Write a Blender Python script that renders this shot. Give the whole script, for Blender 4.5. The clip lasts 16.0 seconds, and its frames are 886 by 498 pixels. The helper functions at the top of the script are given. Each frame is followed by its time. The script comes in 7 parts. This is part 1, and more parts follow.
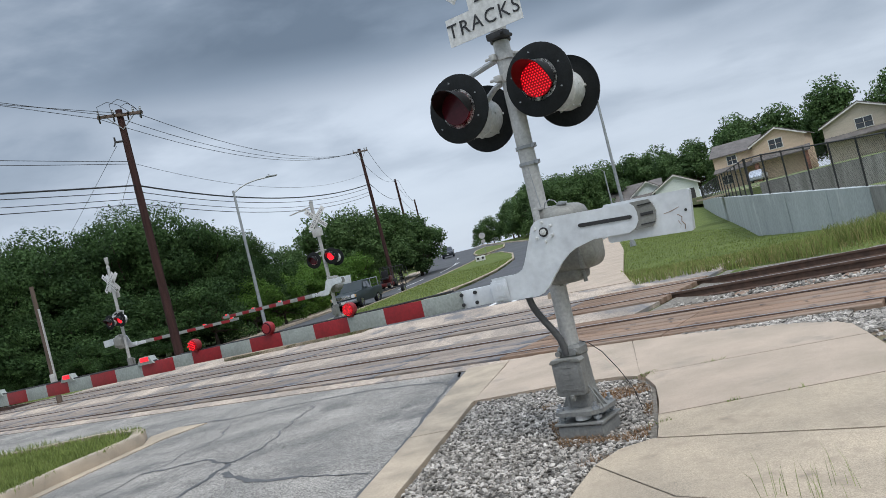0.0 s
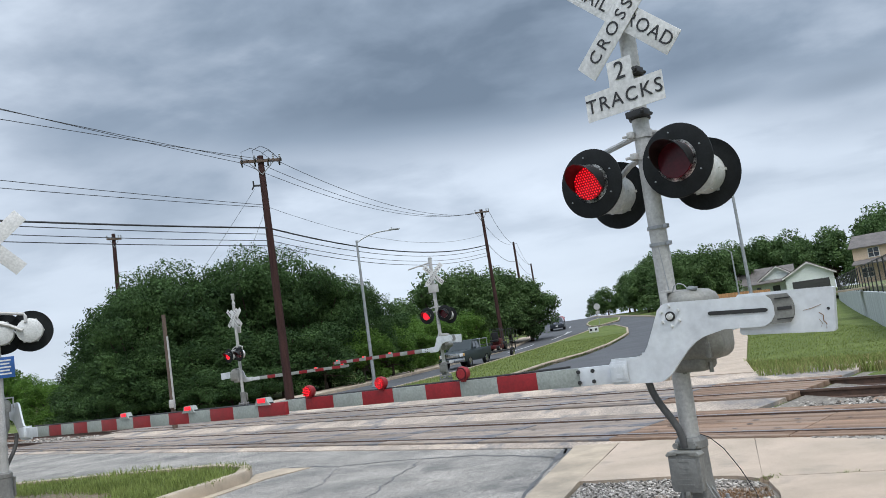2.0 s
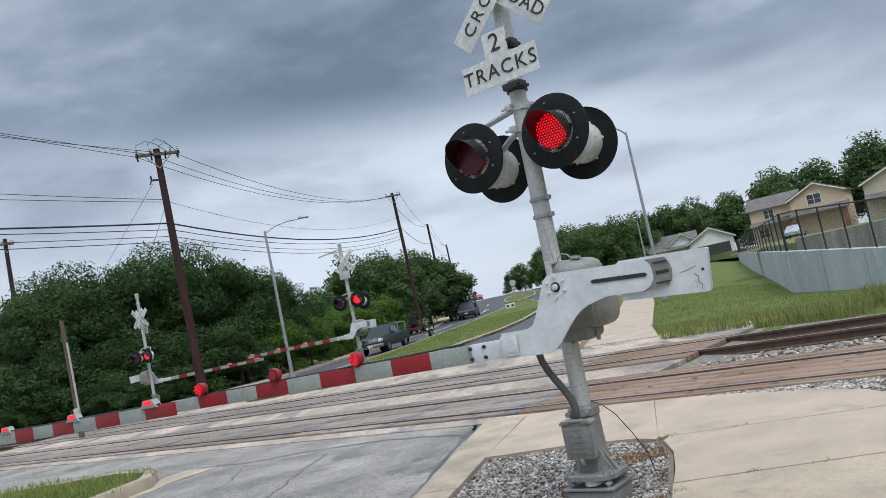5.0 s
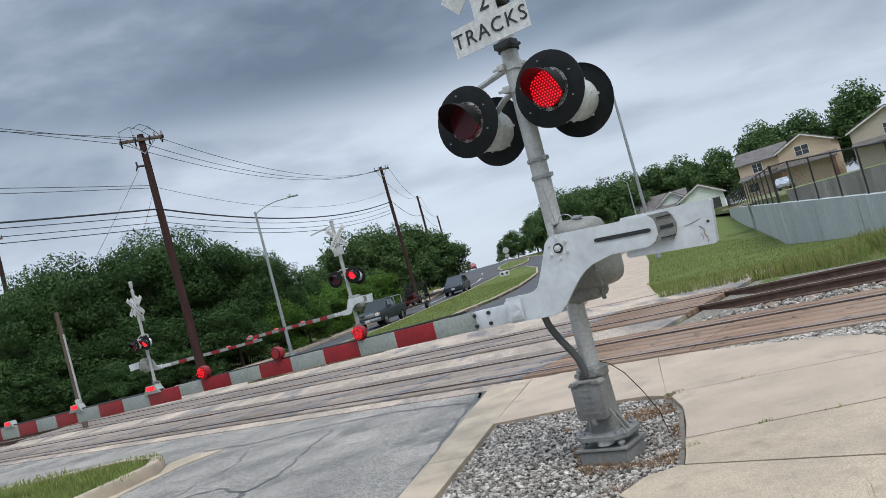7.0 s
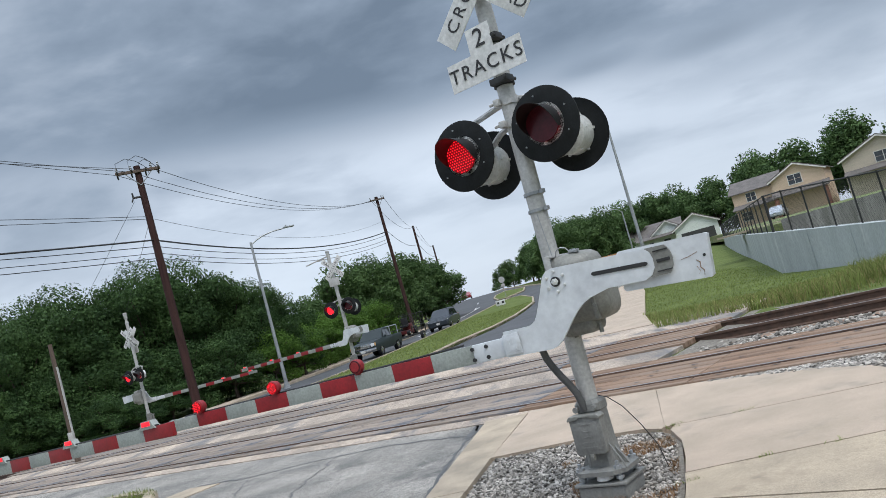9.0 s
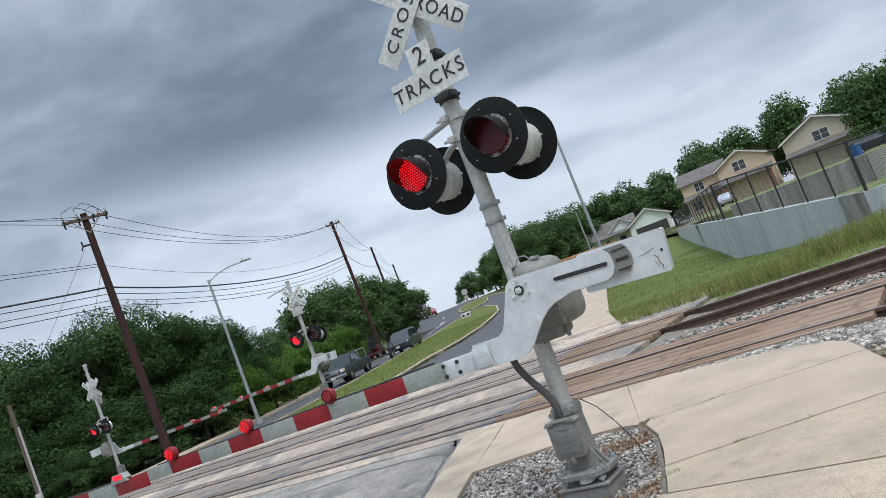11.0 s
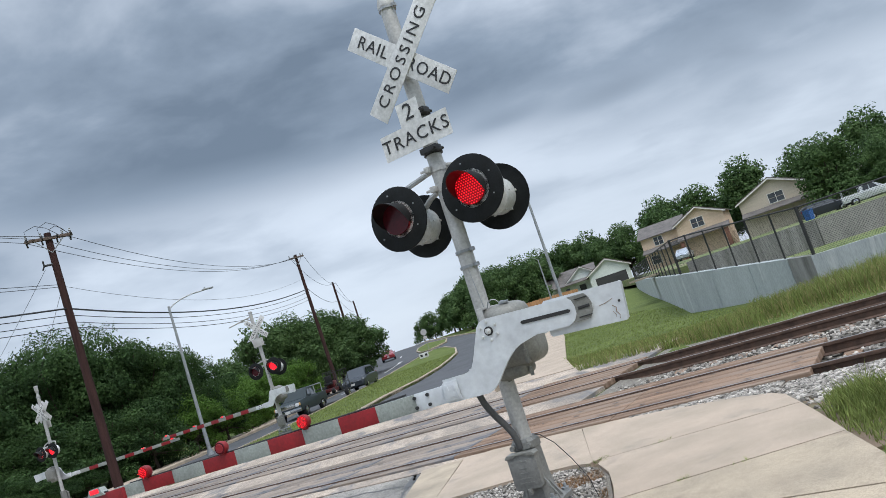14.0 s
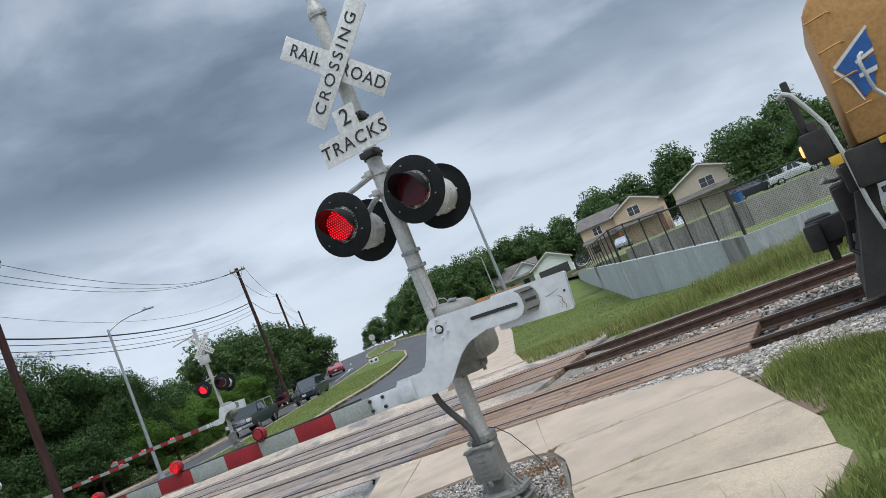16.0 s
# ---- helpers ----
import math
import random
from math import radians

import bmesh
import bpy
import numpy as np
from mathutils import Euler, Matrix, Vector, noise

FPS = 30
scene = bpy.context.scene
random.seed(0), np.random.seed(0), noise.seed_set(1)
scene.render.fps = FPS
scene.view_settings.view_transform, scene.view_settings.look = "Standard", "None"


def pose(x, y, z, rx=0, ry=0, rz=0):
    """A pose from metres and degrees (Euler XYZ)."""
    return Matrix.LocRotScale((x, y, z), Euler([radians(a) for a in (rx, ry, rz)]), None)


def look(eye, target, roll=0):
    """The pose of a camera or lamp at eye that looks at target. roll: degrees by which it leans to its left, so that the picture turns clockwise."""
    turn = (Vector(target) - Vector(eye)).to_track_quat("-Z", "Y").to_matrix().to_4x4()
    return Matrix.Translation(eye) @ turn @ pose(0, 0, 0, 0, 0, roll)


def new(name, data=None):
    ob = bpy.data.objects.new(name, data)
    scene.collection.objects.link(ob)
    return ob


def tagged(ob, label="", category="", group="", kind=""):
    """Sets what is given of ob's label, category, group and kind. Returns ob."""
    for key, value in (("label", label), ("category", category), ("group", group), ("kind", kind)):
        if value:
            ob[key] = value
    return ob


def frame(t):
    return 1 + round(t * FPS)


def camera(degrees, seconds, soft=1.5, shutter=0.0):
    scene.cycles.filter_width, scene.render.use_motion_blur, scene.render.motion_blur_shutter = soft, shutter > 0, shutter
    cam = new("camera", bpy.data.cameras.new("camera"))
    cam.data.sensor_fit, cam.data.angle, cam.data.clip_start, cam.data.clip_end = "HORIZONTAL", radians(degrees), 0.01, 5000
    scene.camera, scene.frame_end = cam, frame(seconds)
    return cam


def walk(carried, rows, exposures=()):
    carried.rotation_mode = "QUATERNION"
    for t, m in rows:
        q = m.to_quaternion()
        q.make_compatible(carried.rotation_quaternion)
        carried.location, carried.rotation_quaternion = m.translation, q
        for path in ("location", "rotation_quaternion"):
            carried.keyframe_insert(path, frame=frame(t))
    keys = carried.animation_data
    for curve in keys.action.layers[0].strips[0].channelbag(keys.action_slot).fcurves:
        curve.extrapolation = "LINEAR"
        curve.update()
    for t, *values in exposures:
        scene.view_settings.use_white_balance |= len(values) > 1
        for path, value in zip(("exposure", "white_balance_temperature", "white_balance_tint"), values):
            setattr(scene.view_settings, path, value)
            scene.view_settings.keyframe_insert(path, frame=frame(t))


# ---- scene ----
cam = camera(59.3, 16.0, soft=0.8)
PATH = [
    (0, (0.281, 0.35, 1.527), (0.222, 2.349, 1.563), -13.8),
    (0.5, (0.28, 0.37, 1.535), (0.139, 2.364, 1.592), -15.4),
    (1, (0.271, 0.357, 1.541), (0.061, 2.343, 1.661), -14.1),
    (1.5, (0.253, 0.365, 1.598), (-0.007, 2.334, 1.832), -9.9),
    (2, (0.228, 0.348, 1.591), (-0.086, 2.308, 1.836), -8.0),
    (2.5, (0.219, 0.335, 1.537), (-0.124, 2.303, 1.63), -11.0),
    (3, (0.225, 0.336, 1.581), (-0.06, 2.302, 1.809), -9.1),
    (3.5, (0.347, 0.461, 1.643), (0.167, 2.399, 2.103), -3.3),
    (4, (0.448, 0.446, 1.591), (0.33, 2.4, 2.001), -3.7),
    (4.5, (0.459, 0.471, 1.55), (0.345, 2.454, 1.789), -9.1),
    (7, (0.381, 0.606, 1.531), (0.271, 2.601, 1.622), -15.1),
    (7.5, (0.387, 0.587, 1.535), (0.321, 2.584, 1.625), -15.0),
    (8, (0.388, 0.606, 1.541), (0.334, 2.602, 1.648), -15.2),
    (8.5, (0.381, 0.596, 1.555), (0.305, 2.589, 1.703), -14.9),
    (11, (0.375, 0.598, 1.581), (0.408, 2.591, 1.748), -21.2),
    (11.5, (0.391, 0.588, 1.589), (0.469, 2.574, 1.814), -23.3),
    (12, (0.409, 0.574, 1.592), (0.489, 2.555, 1.857), -23.3),
    (12.5, (0.391, 0.49, 1.641), (0.63, 2.457, 1.919), -19.0),
    (13, (0.331, 0.44, 1.637), (0.676, 2.36, 2.079), -20.0),
    (13.5, (0.307, 0.189, 1.59), (0.516, 2.155, 1.888), -18.1),
    (14, (0.241, 0.101, 1.591), (0.401, 2.081, 1.821), -18.4),
    (14.5, (0.174, 0.091, 1.589), (0.345, 2.073, 1.792), -19.6),
    (15, (0.167, 0.063, 1.582), (0.402, 2.04, 1.772), -20.6),
    (15.5, (0.187, 0.053, 1.582), (0.47, 2.024, 1.772), -22.1),
    (16, (0.21, 0.046, 1.582), (0.509, 2.015, 1.766), -22.5),
]
SKY_AT = (0.0, 0.0, 0.0)
EXPOSURES = [(0, 0.12), (1.0, 0.12), (1.5, 0.2), (2.0, 0.3), (2.5, 0.08), (3.0, 0.25), (3.5, 0.5), (4.0, 0.42), (4.5, 0.2), (7.0, 0.15), (8.5, 0.2), (11.0, 0.24), (12.5, 0.28), (13.0, 0.38), (13.5, 0.28), (14.5, 0.25), (16.0, 0.18)]


def keyed(rows):
    return [(t, look(e, g, r)) for t, e, g, r in rows]


walk(cam, keyed(PATH), EXPOSURES)

# ---- world, sun, exposure ----
world = bpy.data.worlds.new("overcast_sky")
scene.world = world
world.use_nodes = True
wn, wl = world.node_tree.nodes, world.node_tree.links
wn.clear()


def wnode(kind, **kw):
    nd = wn.new(kind)
    for k, v in kw.items():
        nd.inputs[k].default_value = v
    return nd


w_out = wn.new("ShaderNodeOutputWorld")
w_bg = wnode("ShaderNodeBackground", Strength=1.0)
w_sky = wn.new("ShaderNodeTexSky")
w_sky.sky_type, w_sky.sun_disc = "NISHITA", False
w_sky.sun_elevation, w_sky.sun_rotation = radians(55), radians(150)
w_dim = wn.new("ShaderNodeVectorMath")
w_dim.operation = "SCALE"
w_dim.inputs["Scale"].default_value = 0.10
wl.new(w_sky.outputs[0], w_dim.inputs[0])
w_tc = wn.new("ShaderNodeTexCoord")
w_sep = wn.new("ShaderNodeSeparateXYZ")
wl.new(w_tc.outputs["Generated"], w_sep.inputs[0])


def wmath(op, a, b=None, clamp=False):
    nd = wn.new("ShaderNodeMath")
    nd.operation, nd.use_clamp = op, clamp
    for i, v in enumerate((a, b)):
        if v is None:
            continue
        if isinstance(v, (int, float)):
            nd.inputs[i].default_value = v
        else:
            wl.new(v, nd.inputs[i])
    return nd.outputs[0]


# clouds lie on a flat layer: direction divided by its height
w_up = wmath("ADD", wmath("MAXIMUM", w_sep.outputs[2], 0.0), 0.22)
w_comb = wn.new("ShaderNodeCombineXYZ")
wl.new(wmath("DIVIDE", w_sep.outputs[0], w_up), w_comb.inputs[0])
wl.new(wmath("DIVIDE", w_sep.outputs[1], w_up), w_comb.inputs[1])
w_map = wn.new("ShaderNodeMapping")
w_map.inputs["Rotation"].default_value = (0, 0, radians(12))
w_map.inputs["Location"].default_value = SKY_AT
w_map.inputs["Scale"].default_value = (0.85, 1.0, 1.0)
wl.new(w_comb.outputs[0], w_map.inputs[0])
w_n1 = wnode("ShaderNodeTexNoise", Scale=0.85, Detail=6.0, Roughness=0.46, Distortion=0.45)
w_n2 = wnode("ShaderNodeTexNoise", Scale=3.1, Detail=6.0, Roughness=0.55, Distortion=0.2)
wl.new(w_map.outputs[0], w_n1.inputs["Vector"])
wl.new(w_map.outputs[0], w_n2.inputs["Vector"])
# one heavy cloud bank hangs over the far road, its foot about a dozen degrees up
w_az = wmath("DIVIDE", w_sep.outputs[0], wmath("ADD", wmath("ABSOLUTE", w_sep.outputs[1]), 0.15))
w_warp = wmath("ADD", wmath("MULTIPLY", wmath("SUBTRACT", w_n1.outputs[0], 0.5), 0.24), wmath("MULTIPLY", wmath("SUBTRACT", w_n2.outputs[0], 0.5), 0.10))
w_rise = wmath("ADD", wmath("ADD", w_sep.outputs[2], w_warp), wmath("MULTIPLY", w_az, 0.03))


def wstep(v, lo, hi):
    """A smooth step from 0 at lo to 1 at hi."""
    nd = wn.new("ShaderNodeMapRange")
    nd.interpolation_type = "SMOOTHSTEP"
    nd.inputs["From Min"].default_value, nd.inputs["From Max"].default_value = lo, hi
    wl.new(v, nd.inputs["Value"])
    return nd.outputs[0]


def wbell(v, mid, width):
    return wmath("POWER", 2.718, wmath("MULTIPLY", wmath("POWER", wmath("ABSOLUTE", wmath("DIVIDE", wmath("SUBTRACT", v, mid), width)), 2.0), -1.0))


# a firm lower edge, a slow fade above; a thinner grey shelf hangs below it to the right
w_bank = wmath("SUBTRACT", wstep(w_rise, 0.205, 0.30), wmath("MULTIPLY", wstep(w_rise, 0.335, 0.53), 0.92))
w_side = wbell(w_az, -0.02, 0.62)
w_shelf = wmath("MULTIPLY", wmath("SUBTRACT", wstep(w_rise, 0.16, 0.20), wstep(w_rise, 0.24, 0.32)), wstep(w_az, 0.12, 0.34))
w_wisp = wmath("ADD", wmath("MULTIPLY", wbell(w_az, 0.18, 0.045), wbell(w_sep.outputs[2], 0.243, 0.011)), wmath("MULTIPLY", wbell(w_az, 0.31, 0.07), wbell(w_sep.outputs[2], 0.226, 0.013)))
w_mix = wmath("ADD", wmath("MULTIPLY", w_n1.outputs[0], 0.74), wmath("MULTIPLY", w_n2.outputs[0], 0.26))
w_mix = wmath("SUBTRACT", wmath("ADD", w_mix, 0.09), wmath("MULTIPLY", wmath("MULTIPLY", w_bank, w_side), 0.19))
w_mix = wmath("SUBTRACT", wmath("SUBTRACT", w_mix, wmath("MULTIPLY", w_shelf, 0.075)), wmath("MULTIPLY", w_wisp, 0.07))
w_ramp = wn.new("ShaderNodeValToRGB")
cr = w_ramp.color_ramp
cr.elements[0].position, cr.elements[0].color = 0.38, (0.155, 0.205, 0.275, 1)
cr.elements[1].position, cr.elements[1].color = 0.68, (0.68, 0.765, 0.88, 1)
for pos, col in ((0.46, (0.25, 0.315, 0.405, 1)), (0.53, (0.40, 0.47, 0.57, 1)), (0.59, (0.56, 0.64, 0.75, 1))):
    e = cr.elements.new(pos)
    e.color = col
wl.new(w_mix, w_ramp.inputs[0])
# the layer thins out to a pale haze at the horizon
w_h = wmath("MULTIPLY", w_sep.outputs[2], 3.5, clamp=True)
w_haze = wn.new("ShaderNodeMix")
w_haze.data_type = "RGBA"
w_haze.inputs[6].default_value = (0.555, 0.63, 0.735, 1)
wl.new(w_h, w_haze.inputs[0])
wl.new(w_ramp.outputs[0], w_haze.inputs[7])
w_add = wn.new("ShaderNodeMix")
w_add.data_type = "RGBA"
w_add.inputs[0].default_value = 0.93
wl.new(w_dim.outputs[0], w_add.inputs[6])
wl.new(w_haze.outputs[2], w_add.inputs[7])
wl.new(w_add.outputs[2], w_bg.inputs["Color"])
w_low = wmath("POWER", 2.718, wmath("MULTIPLY", wmath("POWER", wmath("ABSOLUTE", wmath("DIVIDE", wmath("ADD", w_az, 0.18), 0.3)), 2.0), -1.0))
w_low = wmath("MULTIPLY", w_low, wmath("SUBTRACT", 1.0, w_h))
# the cloud layer is thinnest and brightest overhead
wl.new(wmath("ADD", wmath("ADD", 0.98, wmath("MULTIPLY", w_low, 0.12)), wmath("MULTIPLY", wmath("MULTIPLY", wmath("SUBTRACT", w_sep.outputs[2], 0.5), 2.2, clamp=True), 2.3)), w_bg.inputs["Strength"])
wl.new(w_bg.outputs[0], w_out.inputs[0])

sun = new("sun", bpy.data.lights.new("sun", "SUN"))
sun.data.energy, sun.data.angle, sun.data.color = 1.5, radians(20), (1.0, 0.96, 0.9)
sun.matrix_world = look((0, 0, 60), (-20, 35, 0))


# ---- materials ----
MATS = {}


def mat(name, base, other=None, rough=0.7, metal=0.0, scale=6.0, fine=60.0, bump=0.15, coat=0.0, spots=None, per_object=0.0, stretch=(1, 1, 1), per_island=0.0, trans=0.0, emit=None, power=0.0, glass=False, depth=0.02, grit=0.15, spec=0.5):
    """Two-scale procedural surface: broad mottling from base to other, fine grain in value and relief, optional spots."""
    if name in MATS:
        return MATS[name]
    m = bpy.data.materials.new(name)
    m.use_nodes = True
    nt = m.node_tree
    N, L = nt.nodes, nt.links
    bsdf = N["Principled BSDF"]
    bsdf.inputs["Roughness"].default_value, bsdf.inputs["Metallic"].default_value = rough, metal
    bsdf.inputs["Coat Weight"].default_value = coat
    bsdf.inputs["Specular IOR Level"].default_value = spec
    tc = N.new("ShaderNodeTexCoord")
    mp = N.new("ShaderNodeMapping")
    mp.inputs["Scale"].default_value = stretch
    L.new(tc.outputs["Object"], mp.inputs[0])
    a = N.new("ShaderNodeTexNoise")
    a.inputs["Scale"].default_value, a.inputs["Detail"].default_value, a.inputs["Roughness"].default_value = scale, 5, 0.6
    b = N.new("ShaderNodeTexNoise")
    b.inputs["Scale"].default_value, b.inputs["Detail"].default_value = fine, 3
    for q in (a, b):
        L.new(mp.outputs[0], q.inputs["Vector"])
    ramp = N.new("ShaderNodeValToRGB")
    o = other or tuple(c * 0.72 for c in base)
    ramp.color_ramp.elements[0].position, ramp.color_ramp.elements[0].color = 0.34, (*o, 1)
    ramp.color_ramp.elements[1].position, ramp.color_ramp.elements[1].color = 0.64, (*base, 1)
    L.new(a.outputs[0], ramp.inputs[0])
    hsv = N.new("ShaderNodeHueSaturation")
    L.new(ramp.outputs[0], hsv.inputs["Color"])
    mr = N.new("ShaderNodeMapRange")
    mr.inputs["From Min"].default_value, mr.inputs["From Max"].default_value = 0.3, 0.7
    mr.inputs["To Min"].default_value, mr.inputs["To Max"].default_value = 1 - grit, 1 + grit
    L.new(b.outputs[0], mr.inputs["Value"])
    val = mr.outputs[0]
    if per_object or per_island:
        if per_object:
            oi = N.new("ShaderNodeObjectInfo")
            src, k = oi.outputs["Random"], per_object
        else:
            oi = N.new("ShaderNodeNewGeometry")
            src, k = oi.outputs["Random Per Island"], per_island
        m2 = N.new("ShaderNodeMapRange")
        m2.inputs["To Min"].default_value, m2.inputs["To Max"].default_value = 1 - k, 1 + k
        L.new(src, m2.inputs["Value"])
        mul = N.new("ShaderNodeMath")
        mul.operation = "MULTIPLY"
        L.new(val, mul.inputs[0])
        L.new(m2.outputs[0], mul.inputs[1])
        val = mul.outputs[0]
    L.new(val, hsv.inputs["Value"])
    colour = hsv.outputs[0]
    if spots:
        sc, lo, hi, col = spots
        v = N.new("ShaderNodeTexNoise")
        v.inputs["Scale"].default_value, v.inputs["Detail"].default_value, v.inputs["Roughness"].default_value = sc, 6, 0.65
        L.new(mp.outputs[0], v.inputs["Vector"])
        vr = N.new("ShaderNodeMapRange")
        vr.inputs["From Min"].default_value, vr.inputs["From Max"].default_value = lo, hi
        L.new(v.outputs[0], vr.inputs["Value"])
        mx = N.new("ShaderNodeMix")
        mx.data_type = "RGBA"
        mx.inputs[7].default_value = (*col, 1)
        L.new(vr.outputs[0], mx.inputs[0])
        L.new(colour, mx.inputs[6])
        colour = mx.outputs[2]
    L.new(colour, bsdf.inputs["Base Color"])
    if bump:
        bp = N.new("ShaderNodeBump")
        bp.inputs["Strength"].default_value, bp.inputs["Distance"].default_value = bump, depth
        L.new(b.outputs[0], bp.inputs["Height"])
        L.new(bp.outputs[0], bsdf.inputs["Normal"])
    if glass:
        bsdf.inputs["Transmission Weight"].default_value = 0.85
        bsdf.inputs["IOR"].default_value = 1.1
    if trans:
        tr = N.new("ShaderNodeBsdfTranslucent")
        L.new(colour, tr.inputs[0])
        ms = N.new("ShaderNodeMixShader")
        ms.inputs[0].default_value = trans
        L.new(bsdf.outputs[0], ms.inputs[1])
        L.new(tr.outputs[0], ms.inputs[2])
        L.new(ms.outputs[0], N["Material Output"].inputs[0])
    if emit:
        bsdf.inputs["Emission Color"].default_value = (*emit, 1)
        bsdf.inputs["Emission Strength"].default_value = power
    MATS[name] = m
    return m


M_ASPHALT = mat("asphalt", (0.32, 0.298, 0.268), (0.185, 0.178, 0.165), 0.95, scale=0.8, fine=75, bump=1.0, spots=(0.75, 0.55, 0.70, (0.125, 0.123, 0.12)), depth=0.012, grit=0.75, spec=0.05)
M_ASPHALT_FAR = mat("asphalt_dark", (0.075, 0.077, 0.082), (0.05, 0.052, 0.056), 0.9, scale=0.4, fine=40, bump=0.2)
M_CROSSING = mat("crossing_concrete", (0.47, 0.385, 0.31), (0.25, 0.215, 0.185), 0.95, spec=0.08, scale=0.9, fine=50, bump=0.6, spots=(1.1, 0.52, 0.64, (0.17, 0.165, 0.165)), depth=0.012, grit=0.4, stretch=(1.0, 0.28, 1.0))
M_CONCRETE = mat("walk_concrete", (0.43, 0.338, 0.262), (0.335, 0.272, 0.205), 0.88, scale=1.3, fine=130, bump=0.35, spots=(1.6, 0.56, 0.74, (0.26, 0.225, 0.18)), depth=0.01, grit=0.12)
M_OLD_CONCRETE = mat("rough_concrete", (0.47, 0.38, 0.275), (0.31, 0.255, 0.19), 0.92, scale=1.6, fine=140, bump=0.45, spots=(3.2, 0.50, 0.70, (0.27, 0.22, 0.165)), depth=0.014, grit=0.3)
M_KERB = mat("kerb_concrete", (0.42, 0.34, 0.25), (0.27, 0.225, 0.17), 0.92, scale=2.0, fine=90, bump=0.35, depth=0.01)
M_SEAL = mat("crack_sealant", (0.095, 0.094, 0.094), None, 0.75, scale=9, bump=0.1)
M_PAINT = mat("road_paint", (0.72, 0.72, 0.70), (0.45, 0.45, 0.44), 0.8, scale=5, bump=0.1)
M_GRASS = mat("grass", (0.125, 0.155, 0.048), (0.085, 0.11, 0.032), 0.9, scale=0.7, fine=30, bump=0.6, spots=(0.9, 0.6, 0.78, (0.15, 0.15, 0.06)), depth=0.04, spec=0.1)
M_BLADE = mat("grass_blade", (0.225, 0.27, 0.085), (0.145, 0.18, 0.05), 0.7, scale=0.5, fine=4, bump=0, per_island=0.35, trans=0.35, spec=0.1)
M_DRY = mat("dry_blade", (0.33, 0.28, 0.13), (0.22, 0.2, 0.08), 0.8, scale=1.5, fine=4, bump=0, per_island=0.3, trans=0.3, spec=0.1)
M_DIRT = mat("bare_dirt", (0.185, 0.13, 0.088), (0.11, 0.08, 0.052), 0.95, scale=3, fine=60, bump=0.6, spots=(4, 0.5, 0.7, (0.10, 0.12, 0.04)), depth=0.03)
M_STONE = mat("gravel_stone", (0.36, 0.33, 0.295), (0.17, 0.155, 0.135), 0.85, scale=5, fine=70, bump=0.25, per_island=0.75, spec=0.2)
M_GRAVEL_BED = mat("gravel_bed", (0.24, 0.215, 0.18), (0.13, 0.115, 0.095), 0.95, scale=22, fine=60, bump=0.8, depth=0.03)
M_TIMBER = mat("crossing_timber", (0.30, 0.192, 0.13), (0.145, 0.098, 0.072), 0.92, spec=0.12, scale=1.4, fine=26, bump=0.5, per_object=0.2, stretch=(0.35, 4, 3), spots=(1.0, 0.46, 0.66, (0.25, 0.195, 0.155)))
M_PANEL = mat("worn_grey_panel", spec=0.12, base=(0.35, 0.28, 0.225), other=(0.165, 0.14, 0.12), rough=0.93, scale=1.6, fine=40, bump=0.4, per_object=0.2, stretch=(0.8, 1.4, 3), spots=(1.6, 0.50, 0.64, (0.13, 0.13, 0.138)))
M_RAIL = mat("rusty_rail", (0.105, 0.062, 0.043), (0.06, 0.037, 0.028), 0.85, scale=8, fine=90, bump=0.3)
M_RAILTOP = mat("worn_rail_head", (0.36, 0.35, 0.35), (0.26, 0.24, 0.23), 0.35, 0.85, scale=4, fine=60, bump=0.05, stretch=(0.2, 3, 3))
M_GALV = mat("weathered_aluminium", (0.47, 0.465, 0.45), (0.37, 0.365, 0.35), 0.5, 0.25, scale=5, fine=45, bump=0.05, spots=(3.5, 0.6, 0.8, (0.31, 0.30, 0.28)))
M_SILVER = mat("silver_paint", (0.62, 0.645, 0.665), (0.50, 0.52, 0.545), 0.42, 0.15, scale=5, fine=22, bump=0.03, spots=(7, 0.66, 0.80, (0.40, 0.385, 0.36)), grit=0.06)
M_RUSTY = mat("rusty_scrape", (0.25, 0.14, 0.07), None, 0.8, scale=9, bump=0.1)
M_CAST = mat("dark_cast_housing", (0.235, 0.235, 0.215), (0.17, 0.17, 0.155), 0.55, 0.15, scale=3, fine=50, bump=0.06, spots=(3, 0.6, 0.78, (0.10, 0.085, 0.07)))
M_BODY = mat("cast_housing", (0.205, 0.205, 0.192), (0.155, 0.155, 0.147), 0.6, 0.1, scale=3, fine=50, bump=0.06, spots=(3, 0.62, 0.78, (0.20, 0.175, 0.14)))
M_DRUM = mat("lamp_drum_paint", (0.58, 0.59, 0.58), (0.50, 0.51, 0.50), 0.5, 0.05, scale=4, fine=40, bump=0.03, spots=(5, 0.66, 0.8, (0.36, 0.35, 0.33)))
M_BLACK = mat("black_disc", (0.016, 0.018, 0.019), (0.011, 0.012, 0.012), 0.62, scale=7, fine=60, bump=0.03, spec=0.12)
M_CONDUIT = mat("conduit_plastic", (0.075, 0.075, 0.075), (0.05, 0.05, 0.05), 0.55, scale=5, bump=0.03)
M_HOOD = mat("black_hood", (0.025, 0.025, 0.026), None, 0.45, scale=7, bump=0.02, spec=0.2)
M_REDIN = mat("hood_lining", (0.016, 0.006, 0.006), None, 0.4, scale=7, bump=0.02)
